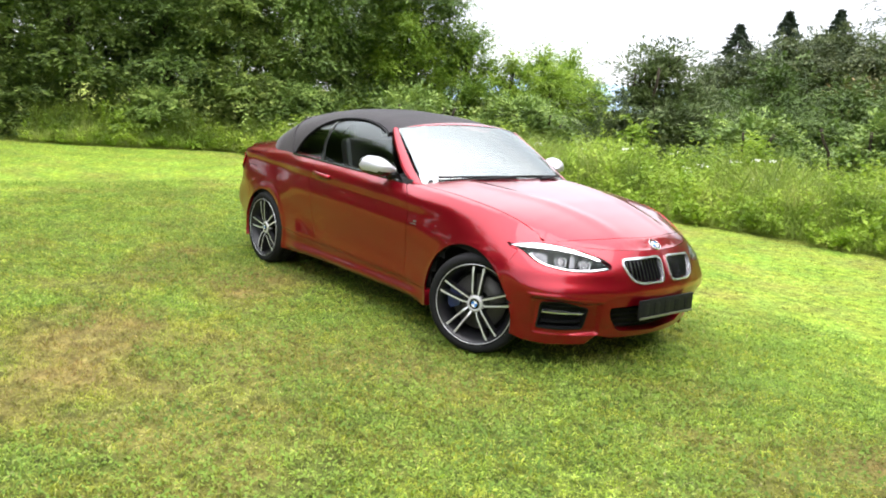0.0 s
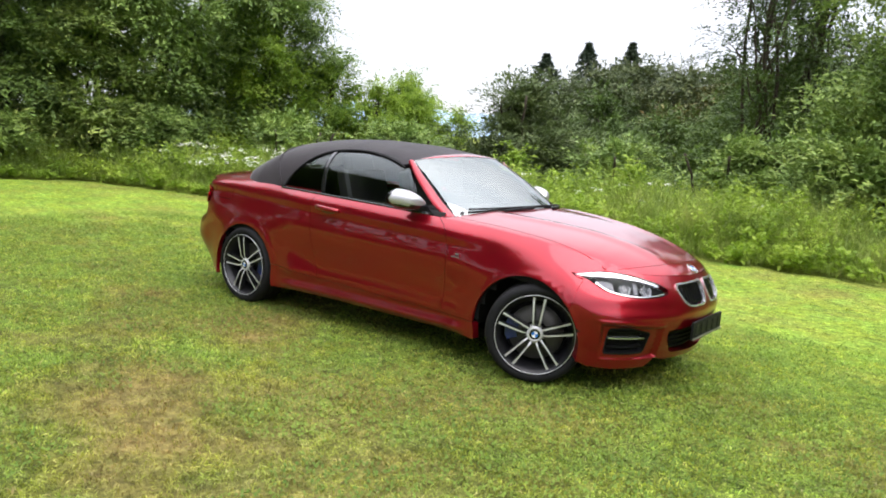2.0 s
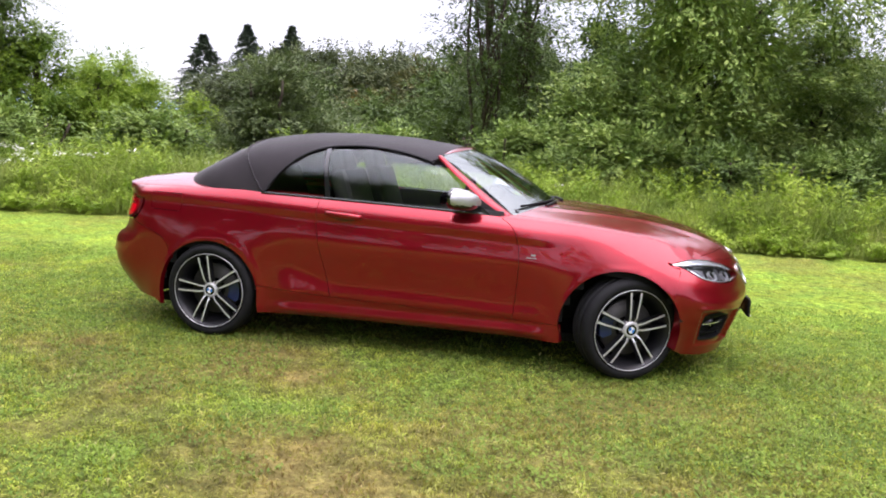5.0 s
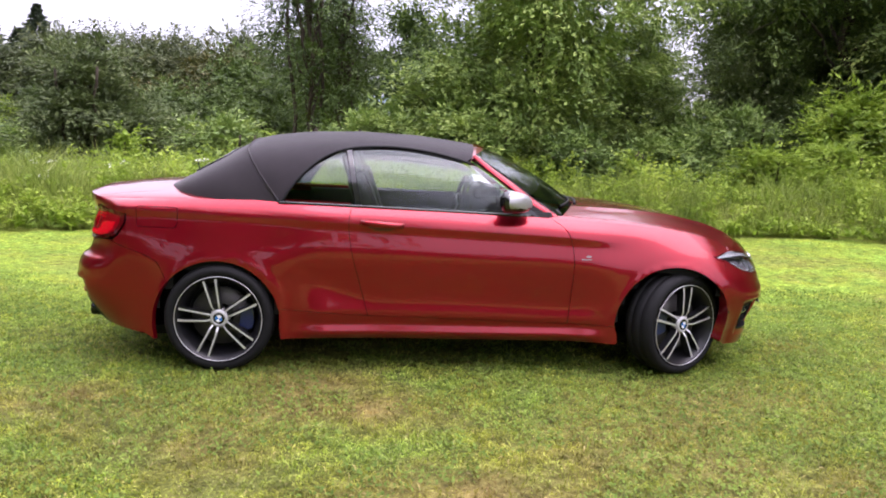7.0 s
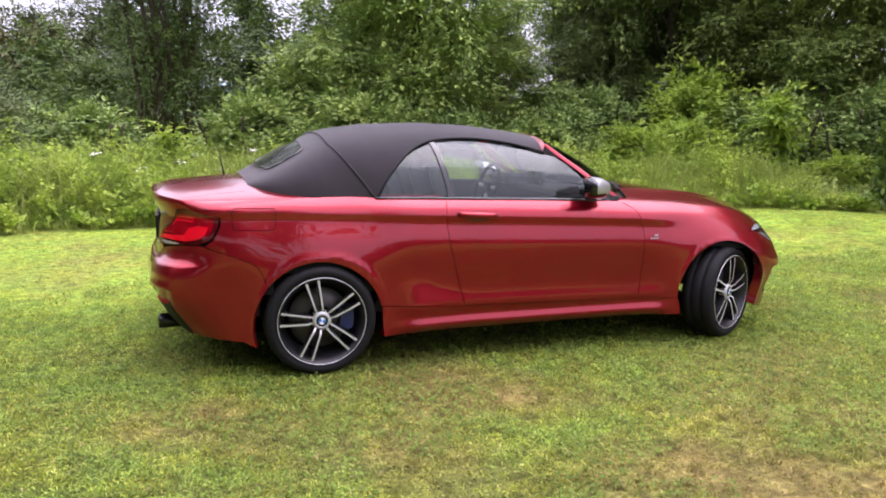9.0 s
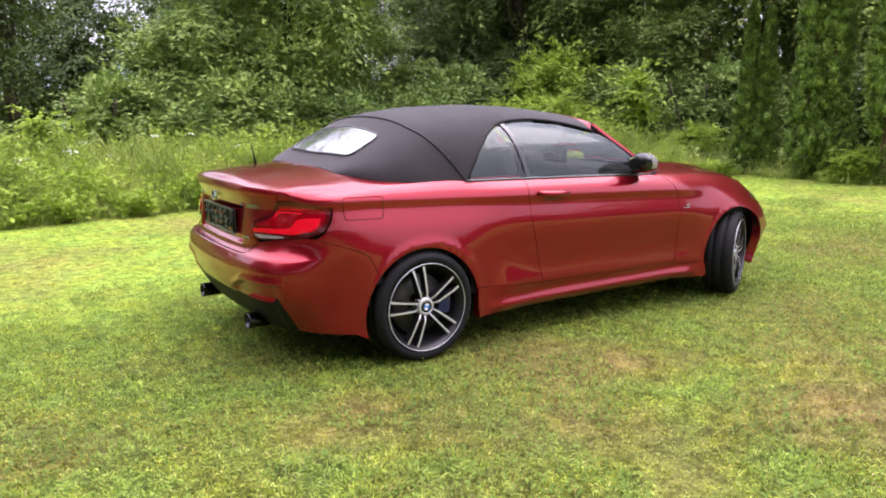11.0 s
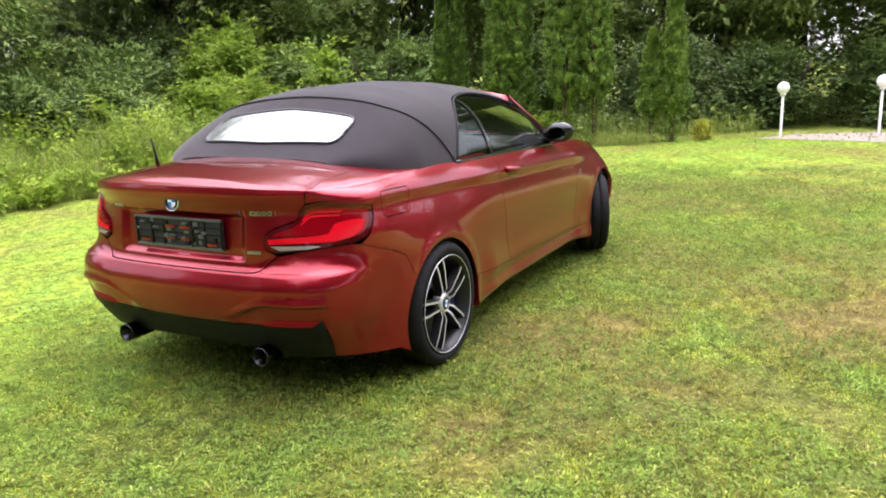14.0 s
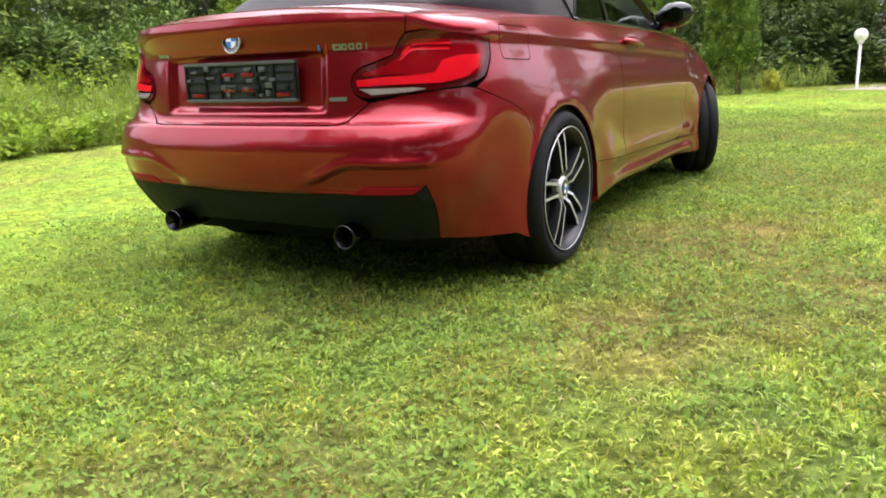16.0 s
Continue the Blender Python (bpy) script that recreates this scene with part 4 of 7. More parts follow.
# the plate carrier: frame, ribs and clips
bx = float(girdle(0.0, 0.775)[0]) - 0.012
carrier = part("rear_plate_carrier", block((0.010, 0.52, 0.135), (bx + 0.002, 0, 0.775), 0.003), GREY_TRIM, CAR, "empty black number plate carrier")
rng = random.Random(4)
for zz in (0.712, 0.838):
    part("carrier_edge", block((0.012, 0.52, 0.011), (bx - 0.006, 0, zz), 0.002), CARRIER_GREY, carrier)
for yy in (-0.255, -0.16, -0.085, 0.085, 0.16, 0.255):
    part("carrier_rib", block((0.010, 0.010, 0.118), (bx - 0.006, yy, 0.775), 0.002), TRIM, carrier)
for zz in (0.745, 0.775, 0.806):
    part("carrier_rib", block((0.008, 0.50, 0.006), (bx - 0.004, 0, zz), 0.001), TRIM, carrier)
for i in range(30):
    yy, zz = rng.choice((-1, 1)) * rng.uniform(0.03, 0.24), rng.uniform(0.728, 0.825)
    part("carrier_clip", block((0.010, rng.uniform(0.012, 0.035), rng.uniform(0.008, 0.02)), (bx - 0.007, yy, zz), 0.002), CARRIER_GREY if i % 3 else TRIM, carrier)
for yy, zz in ((-0.045, 0.800), (0.045, 0.800), (-0.045, 0.748), (0.045, 0.748), (-0.20, 0.731), (0.20, 0.731)):
    part("carrier_slot", block((0.004, 0.058, 0.013), (bx - 0.008, yy, zz), 0.001), PAINT, carrier, "body colour seen through a slot")

# model lettering, as bars, on the lid
for i, (w, m) in enumerate(((0.008, SKY_BLUE), (0.006, RED_ENAMEL), (0.030, STEEL), (0.021, STEEL), (0.021, STEEL), (0.021, STEEL), (0.005, STEEL))):
    q = -(0.368 + 0.027 * i - (0.012 if i < 2 else 0))
    bar = [(q - w / 2, 0.866), (q + w / 2, 0.866), (q + w / 2, 0.887), (q - w / 2, 0.887)]
    panel("lid_lettering", [skin(from_rear, rounded(bar, 0.004), [rounded([(q - w / 4, 0.872), (q + w / 4, 0.872), (q + w / 4, 0.881), (q - w / 4, 0.881)], 0.002)] if 1 < i < 6 else [], h=0.02, rim=0.003, shrink=0, fine=0.006, out=0.004)], m, lid, "small chrome lettering bars")
for q, w, zz in ((0.40, 0.07, 0.875), (-0.425, 0.065, 0.712)):
    bar = [(q - w / 2, zz - 0.006), (q + w / 2, zz - 0.006), (q + w / 2, zz + 0.006), (q - w / 2, zz + 0.006)]
    panel("lid_lettering", [skin(from_rear, bar, h=0.02, rim=0.003, shrink=0, out=0.004)], STEEL, lid, "small chrome lettering bars")

# ---- inner shell, so that the gaps are dark ----
def inner_shell():
    c = np.linspace(0.0, LAST, 150)
    V, F = [], []
    rows = 7
    for s in (-1, 1):
        for k in range(rows):
            z = lookup(T_UNDER, c) + 0.02 + (shoulder(c) - 0.05 - lookup(T_UNDER, c) - 0.02) * k / (rows - 1)
            p = girdle(c, z, -0.032)
            V.append(p * [1, s, 1])
    V = np.concatenate(V)
    m = len(c)
    for b in (0, rows):
        for k in range(rows - 1):
            for j in range(m - 1):
                q = [(b + k) * m + j, (b + k) * m + j + 1, (b + k + 1) * m + j + 1, (b + k + 1) * m + j]
                mid = V[q].mean(0)
                if all(math.hypot(mid[0] - a[0], mid[2] - a[1]) > a[2] - 0.005 for a in (REAR_ARCH, NOSE_ARCH)) and not (mid[0] > 2.8 and mid[2] < 0.50) and not (mid[0] > 3.05 and 0.2 < mid[2] < 0.72):
                    F.append(q)
    return V, F


v, f = inner_shell()
mesh_object("inner_shell", v, f, DARK, CAR, "dark inner panels behind the gaps")
part("underbody", block((3.25, 1.28, 0.06), (1.12, 0, 0.180), 0.02), DARK, CAR, "dark underbody")
part("front_bulkhead", block((0.02, 1.0, 0.45), (3.12, 0, 0.45), 0.0), DARK, CAR)

# ---- hood, glass and screen frame ----
WIN = curve([(0.352, 0.975), (0.40, 1.055), (0.475, 1.145), (0.58, 1.230), (0.72, 1.282), (0.95, 1.298), (1.18, 1.278), (1.36, 1.240), (1.44, 1.214)])
to_s = lambda pts: [(x, 0.62 * float(s_at(x, z)[0])) for x, z in pts]
K = 0.62


def hood(x, v):
    return top_skin(x, np.clip(v / K, 0, 1.05))


header = lambda s: 1.435 + 0.070 * step(0.42, 1.0, np.asarray(s)) ** 0.8
front_s = float(s_at(1.44, 1.255)[0])
half = [(x, 0.0) for x in np.linspace(-0.335, 0.335, 30)] + to_s([(x, z + 0.012) for x, z in WIN[1:-3]]) + [(1.43, K * float(s_at(1.43, 1.240)[0]))] + \
    [(float(header(s)), K * s) for s in np.linspace(front_s, 1, 16)] + [(x, K) for x in np.linspace(1.49, -0.335, 60)]
v1, f1, n1 = skin(hood, half, h=0.035, rim=0.014, shrink=0)
pieces = [(v1 * [1, -1, 1], [q[::-1] for q in f1], n1 * [1, -1, 1]), (v1, f1, n1)]
HOOD = panel("fabric_roof", pieces, CLOTH, CAR, "closed black fabric hood with stitched seams")


def hood_y(x, y, out=0.0):
    """The hood's skin at x and y."""
    g = np.linspace(0, 1, 160)
    s = np.array([np.interp(-abs(b), -top_skin(np.full(160, a), g)[:, 1], g) for a, b in zip(np.atleast_1d(x), np.atleast_1d(y))])
    p = top_skin(np.atleast_1d(x), s, 0.0)
    p[:, 1] = np.atleast_1d(y)
    return p


glass = rounded([(-0.212, -0.425), (-0.238, 0.0), (-0.212, 0.425), (-0.013, 0.425), (0.014, 0.0), (-0.013, -0.425)], 0.06, 8)
panel("rear_window", [skin(hood_y, glass, h=0.05, rim=0.004, shrink=0, fine=0.03, out=0.004)], REAR_GLASS, HOOD, "pale reflecting rear window")
gp = hood_y(*np.array(dense(glass, 0.03)).T) + [-0.002, 0, 0.005]
v, f = tube_data(np.concatenate([gp, gp[:1]]), 0.006, 6)
mesh_object("window_welt", v, f, GLOSSY, HOOD, "black welt round the rear window")
# seams: the bow from side to side, and one along each side
for off in (0.0,):
    ss = np.linspace(0.02, 1, 60)
    bowx = np.full(60, 0.115)
    for _ in range(6):
        zz_ = top_skin(bowx, ss)[:, 2]
        z1_ = np.interp(0.62, ss, zz_)
        bowx = 0.115 + 0.215 * np.clip((z1_ - zz_) / (z1_ - zz_[0]), 0, 1)
    p = top_skin(bowx, ss, 0.003)
    p = np.concatenate([p, p[::-1][1:] * [1, -1, 1]])
    v, f = tube_data(p, 0.0055, 6)
    mesh_object("seam", v, f, CLOTH, HOOD)
for s in (-1, 1):
    # rubber round the side glass
    w = WIN
    p = np.concatenate([top_skin(np.array([a for a, _ in w]), s_at([a for a, _ in w], [b + 0.004 for _, b in w]), 0.001)]) * [1, s, 1]
    v, f = tube_data(p, 0.008, 8)
    mesh_object("window_seal", v, f, TRIM, CAR, "black rubber window seal")
    # belt strip
    bx_ = np.linspace(0.33, 1.80, 40)
    p = np.stack([bx_, lookup(T_EAVE, bx_) + 0.004, lookup(T_BELT, bx_) - 0.003], 1) * [1, s, 1]
    v, f = tube_data(p, 0.009, 8)
    mesh_object("belt_strip", v, f, GLOSSY, CAR, "black belt strip under the glass")
    # piping where the hood meets the body
    hx_ = np.linspace(0.33, -0.335, 30)
    pp = top_skin(hx_, np.full(30, 0.03), 0.0) * [1, s, 1]
    # side panes
    q_poly = to_s(WIN[:27]) + to_s([(0.700, 1.276), (0.735, 1.12), (0.766, 0.968)]) + [(x, 0.0) for x in np.linspace(0.74, 0.36, 8)]
    d_poly = to_s([(0.80, 0.968), (0.765, 1.12), (0.733, 1.282)]) + to_s(WIN[29:]) + to_s([(1.475, 1.222), (1.57, 1.152), (1.675, 1.062), (1.765, 0.960)]) + [(x, 0.0) for x in np.linspace(1.72, 0.82, 16)]
    G2 = lambda x, v_, s=s: hood(x, v_) * [1, s, 1]
    a = panel("quarter_window", [skin(G2, q_poly, h=0.05, rim=0.0, shrink=0.002, out=-0.006)], GLASS, CAR, "tinted quarter window")
    b = panel("door_window", [skin(G2, d_poly, h=0.05, rim=0.0, shrink=0.002, out=-0.006)], GLASS, CAR, "tinted door window")
    a.visible_shadow = b.visible_shadow = False
    post = to_s([(0.800, 0.968), (0.765, 1.12), (0.733, 1.286), (0.703, 1.28), (0.737, 1.12), (0.768, 0.968)])
    panel("window_post", [skin(G2, post, h=0.03, rim=0.012, shrink=0, out=0.0)], GLOSSY, CAR, "black post between the panes")
    # corner piece behind the mirror
    panel("mirror_corner", [skin(G2, [(1.735, 0.0)] + to_s([(1.655, 1.045), (1.675, 1.05)]) + [(1.85, 0.0)], h=0.03, rim=0.01, shrink=0, out=0.002)], GLOSSY, CAR)

# screen frame: pillars and header
n = 24
t = np.linspace(0, 1, n)
pillar_out = np.array(curve([(1.93, 0.757, 0.925), (1.79, 0.742, 1.005), (1.67, 0.706, 1.095), (1.555, 0.660, 1.178), (1.45, 0.608, 1.262)], 8))
pillar_in = np.array(curve([(1.9725, 0.706, 0.9325), (1.835, 0.686, 1.020), (1.705, 0.653, 1.1125), (1.583, 0.616, 1.195), (1.4725, 0.577, 1.2735)], 8))
yy = np.linspace(-0.577, 0.577, 40)
head_in = np.stack([1.584 - 0.1115 * (yy / 0.577) ** 2, yy, 1.318 - 0.0445 * (yy / 0.577) ** 2], 1)
hs = np.array([np.interp(-abs(y), -top_skin(header(np.linspace(0, 1, 200)), np.linspace(0, 1, 200))[:, 1], np.linspace(0, 1, 200)) for y in yy * 1.053])
head_out = top_skin(header(hs), hs)
head_out[:, 1] = yy * 1.053
head_out[:, 2] -= 0.002
bits = []
for s in (-1, 1):
    bits.append(loft(pillar_out * [1, s, 1], pillar_in * [1, s, 1], 7, 0.014, (0.35, s * 0.75, 0.5)))
    bits.append(loft(pillar_out * [1, s, 1], (pillar_out - [-0.03, 0.05, 0.01]) * [1, s, 1], 3))
bits.append(loft(head_out, head_in, 6, 0.008, (0.5, 0, 0.85)))
v, f = joined(bits)
mesh_object("screen_frame", v, f, PAINT, CAR, "red windscreen frame")
base = np.stack([2.20 - 0.2275 * (yy / 0.577) ** 2, yy * 1.2236, 0.957 - 0.0245 * (yy / 0.577) ** 2], 1)
topl = head_in.copy()
v, f = loft(base, topl - [0.002, 0, 0.002], 14, 0.012, (0.6, 0, 0.8))
v = np.asarray(v, float)
q = np.clip((v[:, 2] - 0.93) / 0.385, 0, 1)
v = v + (0.085 * q * (1 - q) * (1 - np.clip(abs(v[:, 1]) / (0.706 - 0.13 * q), 0, 1) ** 2))[:, None] * [0.6, 0, 0.8]
ws = mesh_object("windscreen", v, f, SCREEN, CAR, "large sloping windscreen")
ws.visible_shadow = False
v, f = loft(base + [0.0, 0, -0.004], base * [1, 1.02, 1] + [0.012, 0, -0.03], 3)
cw = np.stack([np.array([cowl(y) for y in yy * 1.33]) + 0.02, yy * 1.33, deck(np.array([cowl(y) for y in yy * 1.33]) + 0.02, yy * 1.33)[:, 2] - 0.022], 1)
v2, f2 = loft(base + [0.0, 0, -0.006], cw, 3)
v, f = joined([(v, f), (v2, f2)])
mesh_object("cowl", v, f, TRIM, CAR, "black scuttle panel under the screen")
# rubber round the screen
ring = np.concatenate([pillar_in * [1, -1, 1], head_in, (pillar_in * [1, 1, 1])[::-1]])
v, f = tube_data(ring + [0.0, 0, -0.002], 0.003, 6)
mesh_object("screen_seal", v, f, GLOSSY, CAR, "thin black screen seal")
# wipers
for y0, y1 in ((-0.60, -0.02), (-0.05, 0.52)):
    q = np.linspace(0, 1, 14)
    yb = y0 + (y1 - y0) * q
    blade = np.stack([2.21 - 0.19 * (yb / 0.673) ** 2 - 0.055 + 0.01 * q, yb, 0.985 - 0.025 * (yb / 0.673) ** 2 + 0.018 + 0 * q], 1)
    v, f = tube_data(blade, 0.0075, 6)
    w = mesh_object("wiper", v, f, TRIM, CAR, "black wiper at rest")
    arm = np.stack([2.235 - 0.19 * (yb / 0.673) ** 2 - 0.05 * q, yb + 0.22 * (1 - q) * 0.3, 0.975 - 0.025 * (yb / 0.673) ** 2 + 0.025 * np.sin(q * np.pi * 0.6)], 1)[4:]
    v, f = tube_data(arm, np.linspace(0.011, 0.006, len(arm)), 6)
    mesh_object("wiper_arm", v, f, TRIM, w)

# ---- mirrors ----
def mirror(s):
    """A door mirror: satin cap above, black shell below, glass behind."""
    def egg(u, w):
        # u from the foot (0) to the outer end (1), w round
        y = 0.775 + 0.205 * u
        h = 0.066 * (1 - abs(2 * u - 0.95) ** 3.2 * 0.50) * min(1, 0.45 + 1.6 * u)
        d = 0.142 * (1 - abs(2 * u - 0.75) ** 2.6 * 0.42)
        cx, cz = 1.655 - 0.040 * u, 1.014 + 0.016 * u
        cs, sn = math.cos(w), math.sin(w)
        x = cx + d * (cs ** 0.9 if cs > 0 else 0.34 * cs)
        cz -= 0.012 * max(0, cs)
        return (x, s * y, cz + h * np.sign(sn) * abs(sn) ** 0.8)
    m, k = 30, 18
    us = 0.06 + 0.94 * np.linspace(0, 1, k) ** 0.9
    P = [[egg(u, 2 * math.pi * j / m) for j in range(m)] for u in us]
    V = [p for r in P for p in r] + [tuple(np.mean(P[0], 0)), tuple(np.mean(P[-1], 0) + np.array([0, s * 0.012, 0]))]
    def faces(test):
        f = []
        for i in range(k - 1):
            for j in range(m):
                q = (i * m + j, i * m + (j + 1) % m, (i + 1) * m + (j + 1) % m, (i + 1) * m + j)
                if test(np.mean([V[a] for a in q], 0)):
                    f.append(q)
        for j in range(m):
            for i, c in ((0, k * m), (k - 1, k * m + 1)):
                q = (i * m + j, i * m + (j + 1) % m, c)
                if test(np.mean([V[a] for a in q], 0)):
                    f.append(q)
        return f
    cut = 0.990
    body = mesh_object("door_mirror", V, faces(lambda p: p[2] < cut or p[0] < 1.628), GLOSSY, CAR, "door mirror with satin silver cap")
    mesh_object("mirror_cap", V, faces(lambda p: p[2] >= cut and p[0] >= 1.628), SILVER, body, "satin silver mirror cap")
    # glass
    gv = [(1.612 - 0.035 * (0.5 + 0.5 * math.cos(a)), s * (0.885 + 0.066 * math.cos(a) * (1 - 0.1 * math.sin(a))), 1.020 + 0.042 * np.sign(math.sin(a)) * abs(math.sin(a)) ** 0.7) for a in np.linspace(0, 2 * np.pi, 33)[:-1]]
    gv = [(x - 0.022, y, z) for x, y, z in gv]
    mesh_object("mirror_glass", gv, [tuple(range(32))], MIRROR, body, "mirror glass", smooth=False)
    v, f = tube_data([(1.72, s * 0.745, 0.955), (1.70, s * 0.79, 0.966), (1.675, s * 0.83, 0.985), (1.66, s * 0.86, 1.0)], [0.032, 0.026, 0.024, 0.03], 10)
    mesh_object("mirror_arm", v, f, GLOSSY, body)


mirror(-1)
mirror(1)

# aerial and third lamp on the boot
v, f = tube_data([(-0.405, 0.56, 1.005), (-0.412, 0.56, 1.05), (-0.430, 0.56, 1.145)], [0.012, 0.006, 0.0035], 8)
mesh_object("aerial", v, f, TRIM, CAR, "short black rod aerial")

# ---- wheels ----
def wheel(name_at, m, radius, width, first=None):
    """Tyre with a five double-spoke rim, brake disc and caliper; the outer face looks along -y."""
    if first is None:
        R, w = radius, width / 2
        prof = [(0.2430, w * 0.86), (0.252, w * 0.93), (R - 0.042, w * 1.0), (R - 0.022, w * 0.97), (R - 0.006, w * 0.80), (R, w * 0.62),
                (R, w * 0.36), (R - 0.006, w * 0.34), (R - 0.006, w * 0.29), (R, w * 0.27), (R, w * 0.03)]
        prof = prof + [(r, -y) for r, y in prof[::-1]]
        v, f = lathe([(r, -y) for r, y in prof], 72)
        tyre = mesh_object("wheel", v, f, RUBBER, CAR, "alloy wheel with five double spokes and low tyre")
        v, f = lathe([(0.2455, -w * 0.965), (0.2452, -w * 0.988), (0.2440, -w * 1.0), (0.2420, -w * 0.995), (0.2412, -w * 0.985)], 72)
        mesh_object("rim_lip", v, f, CUT, tyre, "machined bright rim lip")
        v, f = lathe([(0.2412, -w * 0.984), (0.2395, -w * 0.965), (0.232, -w * 0.92), (0.214, -w * 0.5), (0.195, -w * 0.1), (0.198, w * 0.9)], 48)
        mesh_object("rim_barrel", v, f, RIM, tyre, "dark rim barrel")
        face, back = [], []
        for i in range(5):
            for d in (-1, 1):
                a = radians(72 * i + 11)
                prof_s = [(0.036, 0.013), (0.075, 0.0205), (0.125, 0.0250), (0.18, 0.030), (0.237, 0.0345)]
                top, side_ = [], []
                for r, off in prof_s:
                    hw = 0.0054 + 0.0025 * (r > 0.2)
                    dep = -w * (0.80 - 0.0 * r) - (0.010 if 0.06 < r < 0.2 else 0.0) + (0.012 if r < 0.05 else 0)
                    for e in (-1, 1):
                        o = d * off + e * hw
                        top.append((r * math.cos(a) - o * math.sin(a), dep - (0.004 if r > 0.2 else 0), r * math.sin(a) + o * math.cos(a)))
                        o2 = d * off + e * (hw + 0.004)
                        side_.append((r * math.cos(a) - o2 * math.sin(a), dep + 0.045, r * math.sin(a) + o2 * math.cos(a)))
                k = len(prof_s)
                face.append((top, [(2 * j, 2 * j + 1, 2 * j + 3, 2 * j + 2) for j in range(k - 1)]))
                allv = [(p[0], p[1] + 0.0006, p[2]) for p in top] + side_
                q = []
                for j in range(k - 1):
                    q += [(2 * j, 2 * j + 2, 2 * k + 2 * j + 2, 2 * k + 2 * j), (2 * j + 1, 2 * k + 2 * j + 1, 2 * k + 2 * j + 3, 2 * j + 3)]
                back.append((allv, q))
        for (v, f), (v2, f2) in zip(face, back):
            mesh_object("spoke", v2, f2, RIM, tyre, "dark spoke flank", smooth=False)
            # machined front face of the spoke, as a thin plate
            fv = [(p[0], p[1] - 0.0008, p[2]) for p in v]
            mesh_object("spoke_face", fv, f, CUT, tyre, "machined spoke face", smooth=False)
        for i in range(5):
            # dark web between the two bars of a pair
            a = radians(72 * i + 11)
            web = []
            for r, hwid in ((0.05, 0.012), (0.085, 0.016)):
                for e in (-1, 1):
                    web.append((r * math.cos(a) - e * hwid * math.sin(a), -w * 0.80 + 0.012, r * math.sin(a) + e * hwid * math.cos(a)))
            mesh_object("spoke_web", web, [(0, 1, 3, 2)], RIM, tyre, "", smooth=False)
        v, f = lathe([(0.054, -w * 0.55), (0.048, -w * 0.80), (0.041, -w * 0.83), (0.034, -w * 0.84), (0.033, -w * 0.80)], 36)
        mesh_object("hub", v, f, CUT, tyre, "machined hub ring")
        v, f = lathe([(0.034, -w * 0.78), (0.032, -w * 0.845), (0.026, -w * 0.855), (0.0, -w * 0.857)], 30)
        mesh_object("hub_cap", v, f, GLOSSY, tyre, "black hub cap")
        for i in range(4):
            an = np.radians(90 * i + 11 + np.linspace(0, 90, 7))
            v = [(0, -w * 0.862, 0)] + [(0.020 * math.cos(b), -w * 0.862, 0.020 * math.sin(b)) for b in an]
            mesh_object("hub_cap_quarter", v, [(0, j + 1, j) for j in range(1, 7)], SKY_BLUE if i % 2 else WHITE, tyre, smooth=False)
        for i in range(5):
            a = radians(72 * i + 47)
            v, f = lathe([(0.0, -0.004), (0.008, -0.004), (0.008, 0.03)], 8)
            mesh_object("wheel_bolt", v + [0.052 * math.cos(a), -w * 0.70, 0.052 * math.sin(a)], f, STEEL, tyre)
        v, f = lathe([(0.07, -0.018), (0.168, -0.018), (0.170, -0.008), (0.168, 0.004), (0.07, 0.004)], 48)
        mesh_object("brake_disc", v, f, DISC, tyre, "steel brake disc")
        v, f = lathe([(0.195, 0.03), (0.0, 0.03)], 40)
        mesh_object("wheel_backing", v, f, DARK, tyre, "dark splash plate")
        tyre.matrix_basis = m
        return tyre
    t = again(first, CAR, m)
    for o in first.children:
        again(o, t)
    return t


def caliper(parent, angle):
    a0 = radians(angle)
    V, F = [], []
    for i, a in enumerate(np.linspace(a0 - 0.42, a0 + 0.42, 9)):
        for r in (0.112, 0.188):
            for y in (-0.052, 0.01):
                rr = r - (0.012 if i in (0, 8) and r > 0.15 else 0)
                V.append((rr * math.cos(a), y, rr * math.sin(a)))
    for i in range(8):
        b, c = 4 * i, 4 * i + 4
        F += [(b, c, c + 2, b + 2), (b + 2, c + 2, c + 3, b + 3), (b, b + 1, c + 1, c)]
    F += [(0, 2, 3, 1), (32, 33, 35, 34)]
    mesh_object("brake_caliper", V, F, BLUE, parent, "blue brake caliper", smooth=False)


STEER = 26.5
rr = wheel("rear", pose(0.012, -0.775, 0.310, 0, -20, 0), 0.309, 0.236)
caliper(rr, -20)
fr = wheel("front", pose(2.694, -0.768, 0.314, 0, -4, STEER), 0.308, 0.212)
caliper(fr, 170)
wheel("rear", pose(0.012, 0.775, 0.310, 0, 30, 180), 0.309, 0.236, rr)
wheel("front", pose(2.680, 0.770, 0.314, 0, 10, 180 + STEER), 0.308, 0.212, fr)

